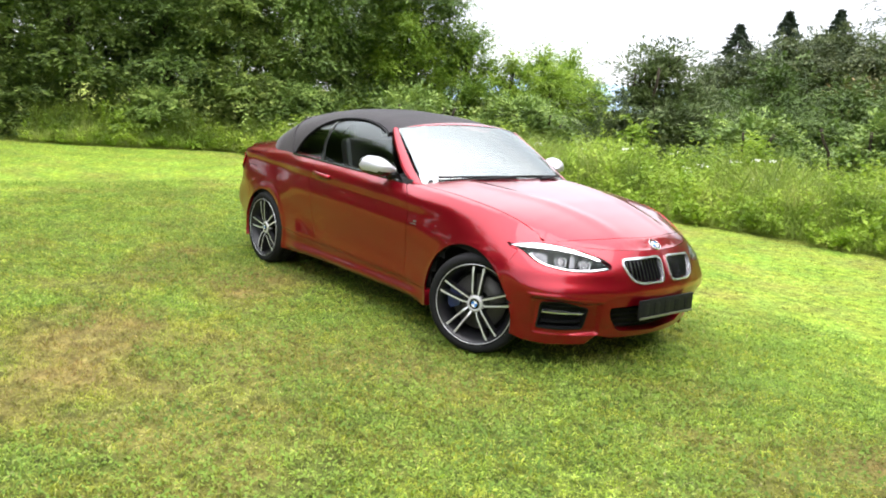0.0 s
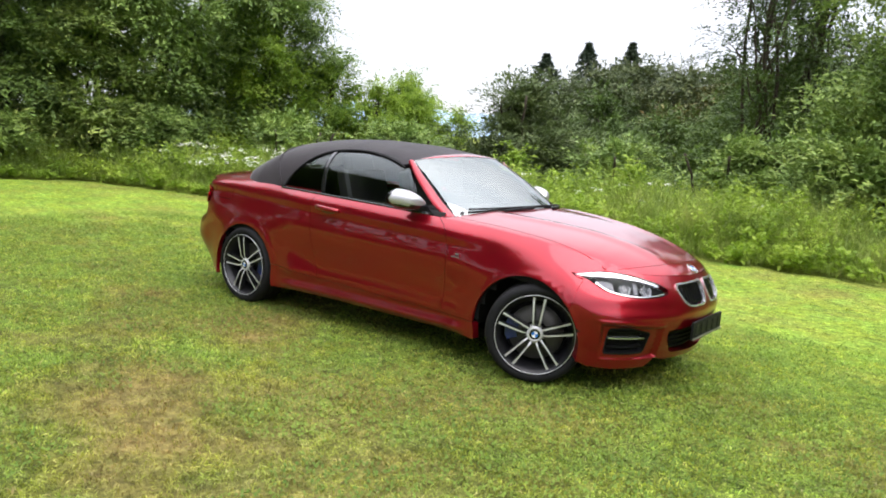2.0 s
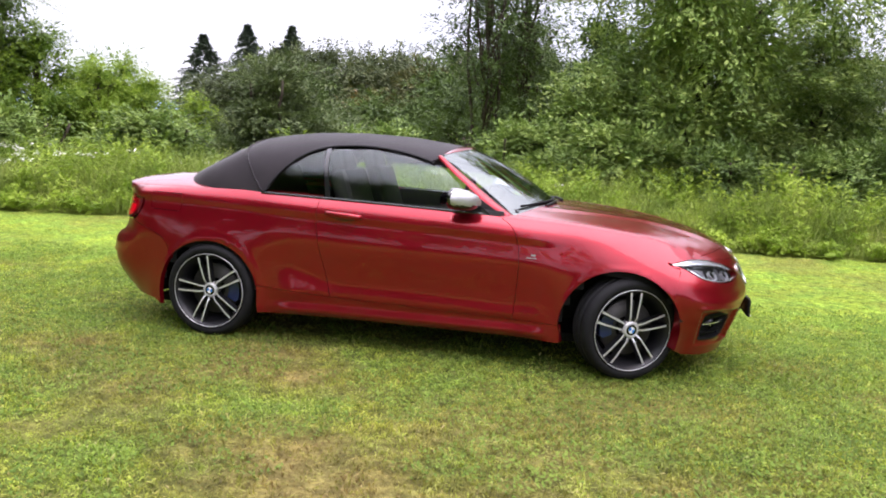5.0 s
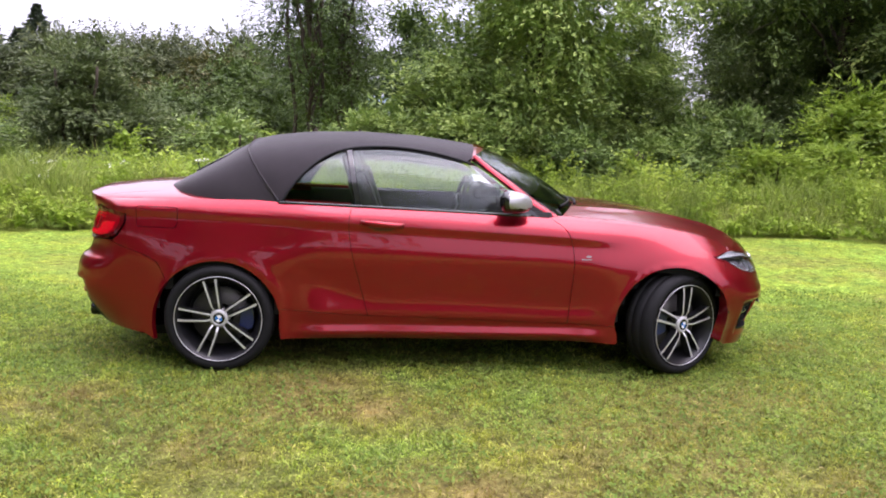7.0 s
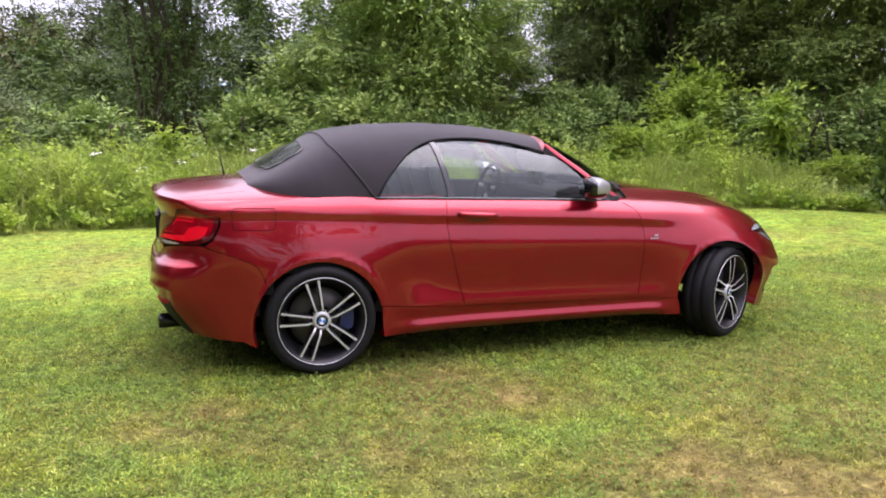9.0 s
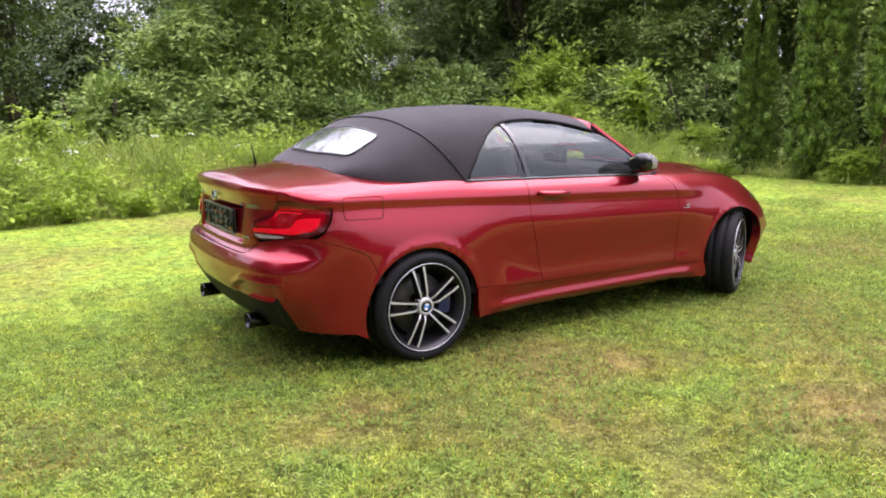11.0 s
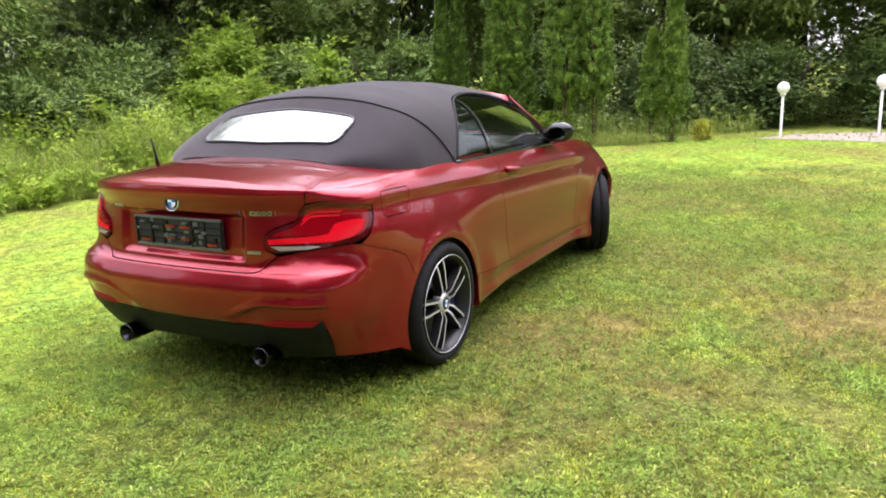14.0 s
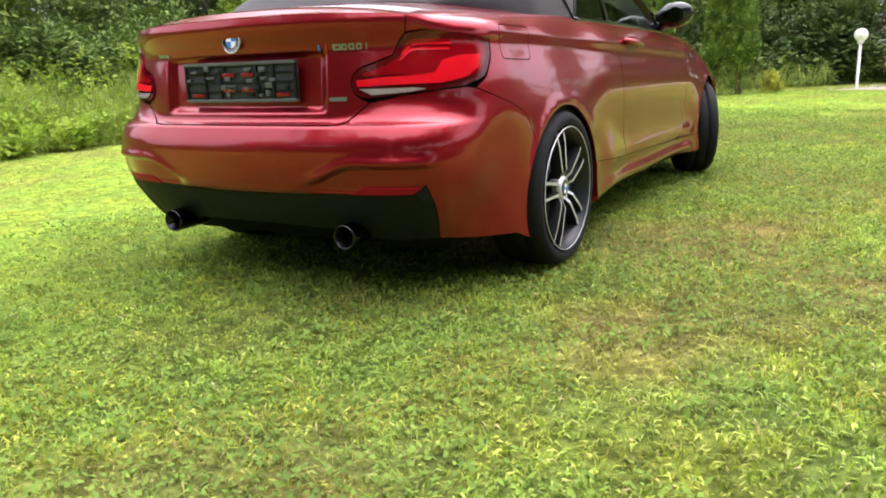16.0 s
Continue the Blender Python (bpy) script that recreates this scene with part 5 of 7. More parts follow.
# ---- cabin ----
def seat(y, x=1.02):
    s = part("seat", block((0.50, 0.50, 0.16), (x + 0.12, y, 0.58), 0.05, 3), LEATHER, CAR, "black leather seat with headrest")
    lean = Matrix.Rotation(radians(-18), 3, "Y")
    part("backrest", block((0.13, 0.47, 0.60), (x - 0.17, y, 0.86), 0.055, 3, turn=lean), LEATHER, s)
    part("headrest", block((0.10, 0.27, 0.17), (x - 0.29, y, 1.185), 0.04, 3, turn=lean), LEATHER, s)
    for e in (-0.06, 0.06):
        v, f = tube_data([(x - 0.255, y + e, 1.06), (x - 0.285, y + e, 1.16)], 0.007, 6)
        mesh_object("headrest_post", v, f, CHROME, s)


seat(-0.36)
seat(0.36)
bench = part("rear_bench", block((0.42, 1.12, 0.16), (0.30, 0, 0.62), 0.05, 3), LEATHER, CAR, "black leather rear bench")
part("bench_back", block((0.14, 1.10, 0.52), (0.06, 0, 0.86), 0.05, 3, turn=Matrix.Rotation(radians(-20), 3, "Y")), LEATHER, bench)
for y in (-0.32, 0.32):
    part("bench_headrest", block((0.09, 0.26, 0.13), (-0.01, y, 1.07), 0.04, 3), LEATHER, bench)
part("dashboard", block((0.42, 1.36, 0.22), (1.80, 0, 0.86), 0.06, 3), GREY_TRIM, CAR, "dark grey dashboard")
part("instrument_hood", block((0.20, 0.36, 0.07), (1.66, 0.36, 0.99), 0.03, 3), GREY_TRIM, CAR)
part("display", block((0.015, 0.24, 0.10), (1.70, 0.02, 1.02), 0.005), GLOSSY, CAR, "dark centre display")
ring = [(1.47 + 0.055 * math.sin(a), 0.36 + 0.185 * math.cos(a), 0.92 + 0.175 * math.sin(a)) for a in np.linspace(0, 2 * np.pi, 41)]
v, f = tube_data(ring, 0.016, 8)
sw = mesh_object("steering_wheel", v, f, LEATHER, CAR, "black leather steering wheel with silver spokes")
for a in (0.1, math.pi - 0.1, -math.pi / 2):
    v, f = tube_data([(1.49, 0.36, 0.92), (1.47 + 0.055 * math.sin(a), 0.36 + 0.175 * math.cos(a), 0.92 + 0.165 * math.sin(a))], 0.013, 6)
    mesh_object("steering_spoke", v, f, SILVER, sw)
part("steering_boss", block((0.05, 0.13, 0.11), (1.485, 0.36, 0.92), 0.02, 3), LEATHER, sw)
part("rear_view_mirror", block((0.03, 0.24, 0.07), (1.57, 0, 1.245), 0.014, 3), GLOSSY, CAR, "small black rear-view mirror")
for s in (-1, 1):
    part("door_card", block((1.55, 0.05, 0.55), (1.15, s * 0.735, 0.685), 0.02), GREY_TRIM, CAR, "dark inner door lining")
part("cabin_floor", block((2.3, 1.45, 0.04), (0.95, 0, 0.34), 0.0), GREY_TRIM, CAR)
part("parcel_shelf", block((0.42, 1.2, 0.03), (-0.12, 0, 0.97), 0.01), GREY_TRIM, CAR)
part("centre_console", block((0.9, 0.2, 0.25), (1.35, 0, 0.60), 0.03), GREY_TRIM, CAR)



# ---- ground ----
def value_noise(x, y, scale, seed):
    """Smooth noise from 0 to 1 on the plan."""
    r = np.random.default_rng(seed).random((64, 64))
    u, v = np.asarray(x) / scale + 31.7, np.asarray(y) / scale + 17.3
    i, j = np.floor(u).astype(int), np.floor(v).astype(int)
    a, b = u - i, v - j
    a, b = a * a * (3 - 2 * a), b * b * (3 - 2 * b)
    g = lambda p, q: r[p % 64, q % 64]
    return g(i, j) * (1 - a) * (1 - b) + g(i + 1, j) * a * (1 - b) + g(i, j + 1) * (1 - a) * b + g(i + 1, j + 1) * a * b


def ground_z(x, y):
    x, y = np.asarray(x, float), np.asarray(y, float)
    z = 0.115 * step(3.5, 13.0, x) + 0.012 * (value_noise(x, y, 1.7, 3) - 0.5)
    # the slope falls away behind the hedge, and rises again far off
    z = z - 2.6 * step(9, 34, y) * (1 - step(4, 11, x)) + 3.0 * step(50, 130, y)
    near = 1 - step(2.2, 4.0, np.hypot((x - 1.3) / 1.3, y))
    return z * (1 - near) - 0.004 * near


# border of the mown lawn
LAWN = [(-40, -40), (-40, -9), (-15, -3.2), (-12.0, -0.6), (-11.0, 1.0), (-10.4, 3.2), (-8.0, 3.9), (-6.0, 4.4), (-4.0, 4.8), (-2.0, 5.35), (0.5, 5.8), (3.0, 5.95), (6.0, 6.0), (7.7, 5.9), (8.6, 5.3), (9.6, 4.6),
        (10.4, 3.4), (11.0, 2.4), (11.5, 1.0), (11.6, -0.4), (11.75, -1.0), (11.5, -2.4), (10.9, -4.2), (10.2, -9), (12, -40)]
PATH = [(11.75, -1.0), (12.15, -1.28), (12.7, -1.7), (13.1, -2.6), (13.3, -4.5), (13.0, -12), (11.5, -12), (10.6, -6), (10.95, -4.2), (11.5, -2.4)]


def dryness(x, y):
    """Where the turf is thin and dry: a few known patches and a soft mottle."""
    d = 1.5 * np.clip(value_noise(x, y, 0.46, 5) * 0.50 + value_noise(x, y, 1.9, 6) * 0.50 + value_noise(x, y, 0.15, 7) * 0.36 - 0.62, 0, 1)
    for a, b, r, k in ((0.79, -1.47, 0.32, 0.75), (-0.62, -1.28, 0.30, 0.7), (1.20, -2.50, 0.42, 0.6), (2.55, -1.35, 0.5, 0.55), (0.35, -1.2, 0.4, 0.45), (-0.9, -1.5, 0.3, 0.5),
                       (1.7, -2.75, 0.5, 0.5), (3.1, -1.15, 0.45, 0.6), (2.2, -3.2, 0.5, 0.4), (0.1, -1.9, 0.35, 0.5), (5.0, -0.5, 0.6, 0.4)):
        d = d + 0.8 * k * np.exp(-(np.hypot(x - a, (y - b) * 1.3) / r) ** 2) * (0.45 + 0.9 * value_noise(x, y, 0.13, 8))
    # faint mowing lanes
    d = d + 0.10 * (np.sin((x * 0.45 + y * 0.9) * 7.0) > 0.2) * value_noise(x, y, 1.2, 9)
    return np.clip(d, 0, 1)


def fast_mesh(name, V, F, mats, attr=None, smooth=False):
    me = bpy.data.meshes.new(name)
    V, F = np.asarray(V, np.float32), np.asarray(F, np.int32)
    me.vertices.add(len(V))
    me.vertices.foreach_set("co", V.ravel())
    me.loops.add(F.size)
    me.loops.foreach_set("vertex_index", F.ravel())
    me.polygons.add(len(F))
    me.polygons.foreach_set("loop_start", np.arange(0, F.size, F.shape[1], dtype=np.int32))
    me.update(calc_edges=True)
    me.polygons.foreach_set("use_smooth", np.full(len(F), smooth))
    for m in mats:
        me.materials.append(m)
    for key, val in (attr or {}).items():
        me.attributes.new(key, "FLOAT", "POINT").data.foreach_set("value", np.asarray(val, np.float32))
    return me


def turf_material(name, blade):
    m, n, l, b = material(name)
    at = n.new("ShaderNodeAttribute")
    at.attribute_name = "dry"
    if blade:
        geo = n.new("ShaderNodeNewGeometry")
        fresh = ramp(n, l, geo.outputs["Random Per Island"], [(0.0, (0.146, 0.220, 0.022)), (0.35, (0.356, 0.437, 0.046)), (0.7, (0.465, 0.540, 0.073)), (0.93, (0.580, 0.605, 0.111)), (1.0, (0.580, 0.467, 0.185))])
        old = ramp(n, l, geo.outputs["Random Per Island"], [(0.0, (0.206, 0.137, 0.049)), (0.4, (0.320, 0.232, 0.076)), (0.75, (0.274, 0.274, 0.046)), (1.0, (0.419, 0.320, 0.144))])
    else:
        t1 = noise_node(n, l, 38, 5)
        # a darker green holds the shade between fine blades; farther off the ground carries the turf itself
        turf = ramp(n, l, t1.outputs["Fac"], [(0.28, (0.085, 0.120, 0.016)), (0.5, (0.225, 0.311, 0.034)), (0.72, (0.348, 0.452, 0.056))])
        shaded_turf = ramp(n, l, t1.outputs["Fac"], [(0.28, (0.041, 0.055, 0.008)), (0.5, (0.108, 0.136, 0.020)), (0.72, (0.179, 0.217, 0.035))])
        cov = n.new("ShaderNodeAttribute")
        cov.attribute_name = "cover"
        fresh_mix = n.new("ShaderNodeMix")
        fresh_mix.data_type = "RGBA"
        l.new(cov.outputs["Fac"], fresh_mix.inputs["Factor"])
        l.new(shaded_turf.outputs[0], fresh_mix.inputs[6])
        l.new(turf.outputs[0], fresh_mix.inputs[7])
        fresh = fresh_mix
        old = ramp(n, l, t1.outputs["Fac"], [(0.25, (0.122, 0.084, 0.035)), (0.6, (0.259, 0.190, 0.068)), (0.8, (0.343, 0.267, 0.114))])
    # greener and yellower swathes
    sw = noise_node(n, l, 3.2, 4)
    swr = n.new("ShaderNodeMapRange")
    swr.inputs["From Min"].default_value, swr.inputs["From Max"].default_value = 0.38, 0.64
    l.new(sw.outputs["Fac"], swr.inputs["Value"])
    green = n.new("ShaderNodeMix")
    green.data_type, green.blend_type = "RGBA", "MULTIPLY"
    green.inputs[7].default_value = (0.80, 0.97, 1.2, 1)
    l.new(swr.outputs[0], green.inputs["Factor"])
    l.new(fresh.outputs[0] if blade else fresh.outputs[2], green.inputs[6])
    mix = n.new("ShaderNodeMix")
    mix.data_type = "RGBA"
    l.new(at.outputs["Fac"], mix.inputs["Factor"])
    l.new(green.outputs[2], mix.inputs[6])
    l.new(old.outputs[0], mix.inputs[7])
    # clumps a hand wide and swathes a stride wide
    c1, c2 = noise_node(n, l, 11, 3), noise_node(n, l, 1.3, 3)
    cm = n.new("ShaderNodeMath")
    cm.operation = "MULTIPLY"
    k1, k2 = n.new("ShaderNodeMapRange"), n.new("ShaderNodeMapRange")
    for k_, c_, lo_, hi_ in ((k1, c1, 0.52, 1.46), (k2, c2, 0.80, 1.18)):
        k_.inputs["From Min"].default_value, k_.inputs["From Max"].default_value = 0.28, 0.72
        k_.inputs["To Min"].default_value, k_.inputs["To Max"].default_value = lo_, hi_
        l.new(c_.outputs["Fac"], k_.inputs["Value"])
    l.new(k1.outputs[0], cm.inputs[0])
    l.new(k2.outputs[0], cm.inputs[1])
    tone = n.new("ShaderNodeVectorMath")
    tone.operation = "SCALE"
    l.new(mix.outputs[2], tone.inputs[0])
    l.new(cm.outputs[0], tone.inputs["Scale"])
    l.new(tone.outputs[0], b.inputs["Base Color"])
    b.inputs["Roughness"].default_value = 0.55 if blade else 0.9
    b.inputs["Specular IOR Level"].default_value = 0.4 if blade else 0.08
    if blade:
        out = n["Material Output"]
        tr = n.new("ShaderNodeBsdfTranslucent")
        ms = n.new("ShaderNodeMixShader")
        ms.inputs[0].default_value = 0.45
        l.new(tone.outputs[0], tr.inputs[0])
        l.new(b.outputs[0], ms.inputs[1])
        l.new(tr.outputs[0], ms.inputs[2])
        l.new(ms.outputs[0], out.inputs[0])
    else:
        t2 = noise_node(n, l, 90, 4)
        bump(n, l, b, t2.outputs["Fac"], 0.8, 0.02)
    return m


def leaf_material(name, dark, mid, light, through=0.17, gloss=0.48, jitter=0.20, patch=1.6):
    m, n, l, b = material(name)
    geo = n.new("ShaderNodeNewGeometry")
    t = noise_node(n, l, patch, 4)
    mixv = n.new("ShaderNodeMath")
    mixv.operation = "ADD"
    sc = n.new("ShaderNodeMath")
    sc.operation = "MULTIPLY"
    sc.inputs[1].default_value = jitter
    l.new(geo.outputs["Random Per Island"], sc.inputs[0])
    sh = n.new("ShaderNodeMath")
    sh.operation = "MULTIPLY"
    sh.inputs[1].default_value = 1.08 - jitter
    l.new(t.outputs["Fac"], sh.inputs[0])
    l.new(sc.outputs[0], mixv.inputs[0])
    l.new(sh.outputs[0], mixv.inputs[1])
    info = n.new("ShaderNodeObjectInfo")
    tw = n.new("ShaderNodeMath")
    tw.operation = "MULTIPLY_ADD"
    tw.inputs[1].default_value, tw.inputs[2].default_value = 0.18, -0.09
    l.new(info.outputs["Random"], tw.inputs[0])
    add = n.new("ShaderNodeMath")
    l.new(mixv.outputs[0], add.inputs[0])
    l.new(tw.outputs[0], add.inputs[1])
    r = ramp(n, l, add.outputs[0], [(0.34, dark), (0.57, mid), (0.80, light)])
    l.new(r.outputs[0], b.inputs["Base Color"])
    b.inputs["Roughness"].default_value = gloss
    b.inputs["Specular IOR Level"].default_value = 0.28
    tr, ms = n.new("ShaderNodeBsdfTranslucent"), n.new("ShaderNodeMixShader")
    ms.inputs[0].default_value = through
    l.new(r.outputs[0], tr.inputs[0])
    l.new(b.outputs[0], ms.inputs[1])
    l.new(tr.outputs[0], ms.inputs[2])
    l.new(ms.outputs[0], n["Material Output"].inputs[0])
    return m


def grid_lines(lo, hi, fine, far):
    inner = np.arange(lo, hi + fine / 2, fine)
    g = np.geomspace(fine * 2, far, 26)
    return np.concatenate([lo - g[::-1], inner, hi + g])


def edge_in(p):
    """How deep a place lies inside the fine turf round the car."""
    return np.minimum(np.minimum(p[:, 0] + 5.5, 8.0 - p[:, 0]), np.minimum(p[:, 1] + 6.0, 2.0 - p[:, 1]))


gx, gy = grid_lines(-13, 15, 0.22, 2500), grid_lines(-7, 9, 0.22, 2500)
X, Y = np.meshgrid(gx, gy)
nx_, ny_ = len(gx), len(gy)
ii = np.arange((ny_ - 1) * nx_).reshape(ny_ - 1, nx_)[:, :-1].ravel()
GF = np.stack([ii, ii + 1, ii + 1 + nx_, ii + nx_], 1)
GV = np.stack([X.ravel(), Y.ravel(), ground_z(X, Y).ravel()], 1)
on_lawn = inside(LAWN, GV[:, :2])
gdry = np.where(on_lawn, dryness(GV[:, 0], GV[:, 1]) * 0.8, 0.35)
GROUND = new("ground", fast_mesh("ground", GV, GF, [turf_material("turf_soil", False)], {"dry": gdry, "cover": 1 - step(0.0, 2.2, edge_in(GV))}, True))
tagged(GROUND, "mown lawn ground that runs out to meadow and woods", kind="structure")


# ---- grass of the lawn ----
def scatter(n, x0, x1, y0, y1, rng, poly=LAWN, keep=None):
    p = np.stack([rng.uniform(x0, x1, n), rng.uniform(y0, y1, n)], 1)
    p = p[inside(poly, p)]
    return p[keep(p)] if keep else p


def blades(p, rng, height, width, lean=0.9):
    """Bent blades: a kite folded at its widest place."""
    n = len(p)
    h = height * rng.uniform(0.5, 1.25, n)
    w = width * rng.uniform(0.6, 1.3, n)
    a, b = rng.uniform(0, 2 * np.pi, n), rng.uniform(0, 2 * np.pi, n)
    d = np.stack([np.cos(a), np.sin(a)], 1)
    s = np.stack([np.cos(b), np.sin(b)], 1)
    k = rng.uniform(0.15, lean, n)
    z0 = ground_z(p[:, 0], p[:, 1]) - 0.004
    mid = p + d * (h * 0.3 * k)[:, None]
    tip = p + d * (h * k)[:, None]
    e = s * (w / 2)[:, None]
    zm, zt = z0 + h * 0.55, z0 + h * np.sqrt(np.clip(1 - k ** 2 * 0.75, 0.08, 1))
    up = lambda q, z: np.concatenate([q, z[:, None]], 1)
    V = np.stack([up(p, z0), up(mid - e, zm), up(mid + e, zm), up(tip, zt)], 1).reshape(-1, 3)
    i = np.arange(n)[:, None] * 4
    F = np.concatenate([i + [0, 2, 1], i + [1, 2, 3]])
    return V, F


rng = np.random.default_rng(11)
under = lambda p: ~((p[:, 0] > -0.55) & (p[:, 0] < 3.1) & (abs(p[:, 1]) < 0.6) & (rng.random(len(p)) < 0.75))
sets = []
p = scatter(520000, -5.5, 8.0, -6.0, 2.0, rng, keep=under)
thin = rng.random(len(p)) > 0.62 * dryness(p[:, 0], p[:, 1])
thin &= edge_in(p) > 2.0 * rng.random(len(p))
p = p[thin]
tall = 0.75 + 0.7 * value_noise(p[:, 0], p[:, 1], 0.35, 21)
v, f = blades(p, rng, 0.023 * tall, 0.0086, 1.7)
sets.append((v, f))
p = scatter(130000, -12.5, 12, -9, 6.5, rng, keep=lambda p: edge_in(p) < 2.0 * rng.random(len(p)))
v, f = blades(p, rng, 0.018, 0.014, 1.9)
sets.append((v, f))
# longer tufts in the turf
p = scatter(170000, -5.5, 8.0, -6.0, 2.0, rng, keep=lambda p: under(p) & (value_noise(p[:, 0], p[:, 1], 0.16, 23) + 0.5 * value_noise(p[:, 0], p[:, 1], 0.9, 24) > 0.84) & (edge_in(p) > 2.0 * rng.random(len(p))))
v, f = blades(p, rng, 0.040, 0.0080, 1.6)
sets.append((v, f))
V, F = np.concatenate([s[0] for s in sets]), np.concatenate([f + sum(len(q[0]) for q in sets[:k]) for k, (_, f) in enumerate(sets)])
BLADE = turf_material("grass_blade", True)
GRASS = new("lawn_grass", fast_mesh("lawn_grass", V, F, [BLADE], {"dry": dryness(V[:, 0], V[:, 1])}))
tagged(GRASS, "short mown yellow-green lawn grass with dry patches", "grass", kind="stuff")

# clover and broad weeds in the turf
p = scatter(250000, -5.5, 8.0, -6.0, 2.0, rng, keep=lambda p: value_noise(p[:, 0], p[:, 1], 0.7, 31) + 0.5 * value_noise(p[:, 0], p[:, 1], 0.2, 32) > 0.60)
n = len(p)
a = rng.uniform(0, 2 * np.pi, n)
r = rng.uniform(0.0038, 0.0092, n)
z = ground_z(p[:, 0], p[:, 1]) + rng.uniform(0.006, 0.034, n)
tilt = rng.uniform(-0.8, 0.8, (n, 2))
ang = a[:, None] + np.arange(4) * np.pi / 2
long = np.where(np.arange(4) % 2 == 0, 1.35, 0.75)
ox, oy = r[:, None] * long * np.cos(ang), r[:, None] * long * np.sin(ang)
V = np.stack([p[:, :1] + ox, p[:, 1:] + oy, z[:, None] + ox * tilt[:, :1] + oy * tilt[:, 1:]], -1).reshape(-1, 3)
CLOVER = new("clover", fast_mesh("clover", V, np.arange(n * 4).reshape(n, 4), [leaf_material("clover_leaf", (0.108, 0.188, 0.028), (0.196, 0.300, 0.043), (0.336, 0.436, 0.074), 0.3, 0.75)]))
tagged(CLOVER, "small green clover leaves spread through the lawn", "clover", kind="stuff")


# ---- foliage ----
BARK = plain("grey_brown_bark", (0.059, 0.046, 0.034), 0.9, 0, 1.0, 22, 0.4)
THUJA_BARK = plain("reddish_thuja_bark", (0.112, 0.066, 0.042), 0.9, 0, 1.0, 22, 0.35)
LEAF_A = leaf_material("broad_leaf", (0.068, 0.116, 0.028), (0.183, 0.282, 0.060), (0.414, 0.518, 0.132))
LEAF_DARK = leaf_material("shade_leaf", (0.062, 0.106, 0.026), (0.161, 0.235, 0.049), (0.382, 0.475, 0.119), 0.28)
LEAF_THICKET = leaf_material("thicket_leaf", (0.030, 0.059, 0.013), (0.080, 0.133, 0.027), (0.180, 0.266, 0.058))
LEAF_LIME = leaf_material("lime_leaf", (0.101, 0.185, 0.019), (0.244, 0.368, 0.036), (0.438, 0.557, 0.085), 0.4)
LEAF_GREY = leaf_material("willow_leaf", (0.073, 0.108, 0.036), (0.158, 0.209, 0.071), (0.287, 0.332, 0.147))
LEAF_WOOD = leaf_material("far_wood_leaf", (0.039, 0.061, 0.024), (0.100, 0.129, 0.049), (0.202, 0.216, 0.088))
LEAF_THUJA = leaf_material("thuja_scale", (0.050, 0.092, 0.020), (0.155, 0.246, 0.046), (0.345, 0.460, 0.096), 0.10, 0.6, 0.24, 7.0)
LEAF_FIR = leaf_material("fir_needle", (0.015, 0.028, 0.015), (0.031, 0.051, 0.026), (0.058, 0.086, 0.040), 0.1, 0.6)
LEAF_RUST = leaf_material("rusty_leaf", (0.046, 0.059, 0.016), (0.112, 0.115, 0.030), (0.251, 0.158, 0.056))
LEAF_YELLOW = leaf_material("golden_leaf", (0.273, 0.280, 0.025), (0.463, 0.470, 0.045), (0.610, 0.594, 0.091))
MEADOW = leaf_material("meadow_blade", (0.115, 0.176, 0.032), (0.229, 0.310, 0.056), (0.427, 0.463, 0.130), 0.35, 0.55)
FLOWER = plain("white_blossom", (0.72, 0.72, 0.62), 0.8, 0, 0, 30, 0.08)


def leaves(P, out, rng, size, droop=0.35, slim=0.55, spread=0.8, tilt=0.45, lean=None):
    """Folded leaves at P that point outwards and hang a little."""
    n = len(P)
    d = out + rng.normal(0, spread, (n, 3))
    d[:, 2] -= droop
    d /= np.linalg.norm(d, axis=1)[:, None] + 1e-9
    up = np.stack([rng.normal(0, tilt, n), rng.normal(0, tilt, n), np.ones(n)], 1)
    if lean is not None:
        up = up + lean
    s = np.cross(d, up)
    s /= np.linalg.norm(s, axis=1)[:, None] + 1e-9
    nn = np.cross(s, d)
    L = (size * rng.uniform(0.55, 1.35, n))[:, None]
    W = L * slim * rng.uniform(0.8, 1.2, n)[:, None]
    m = P + d * L * 0.45
    V = np.stack([P, m + s * W / 2 + nn * L * 0.10, P + d * L, m - s * W / 2 + nn * L * 0.10], 1).reshape(-1, 3)
    i = np.arange(n)[:, None] * 4
    return V, np.concatenate([i + [0, 1, 2], i + [0, 2, 3]])


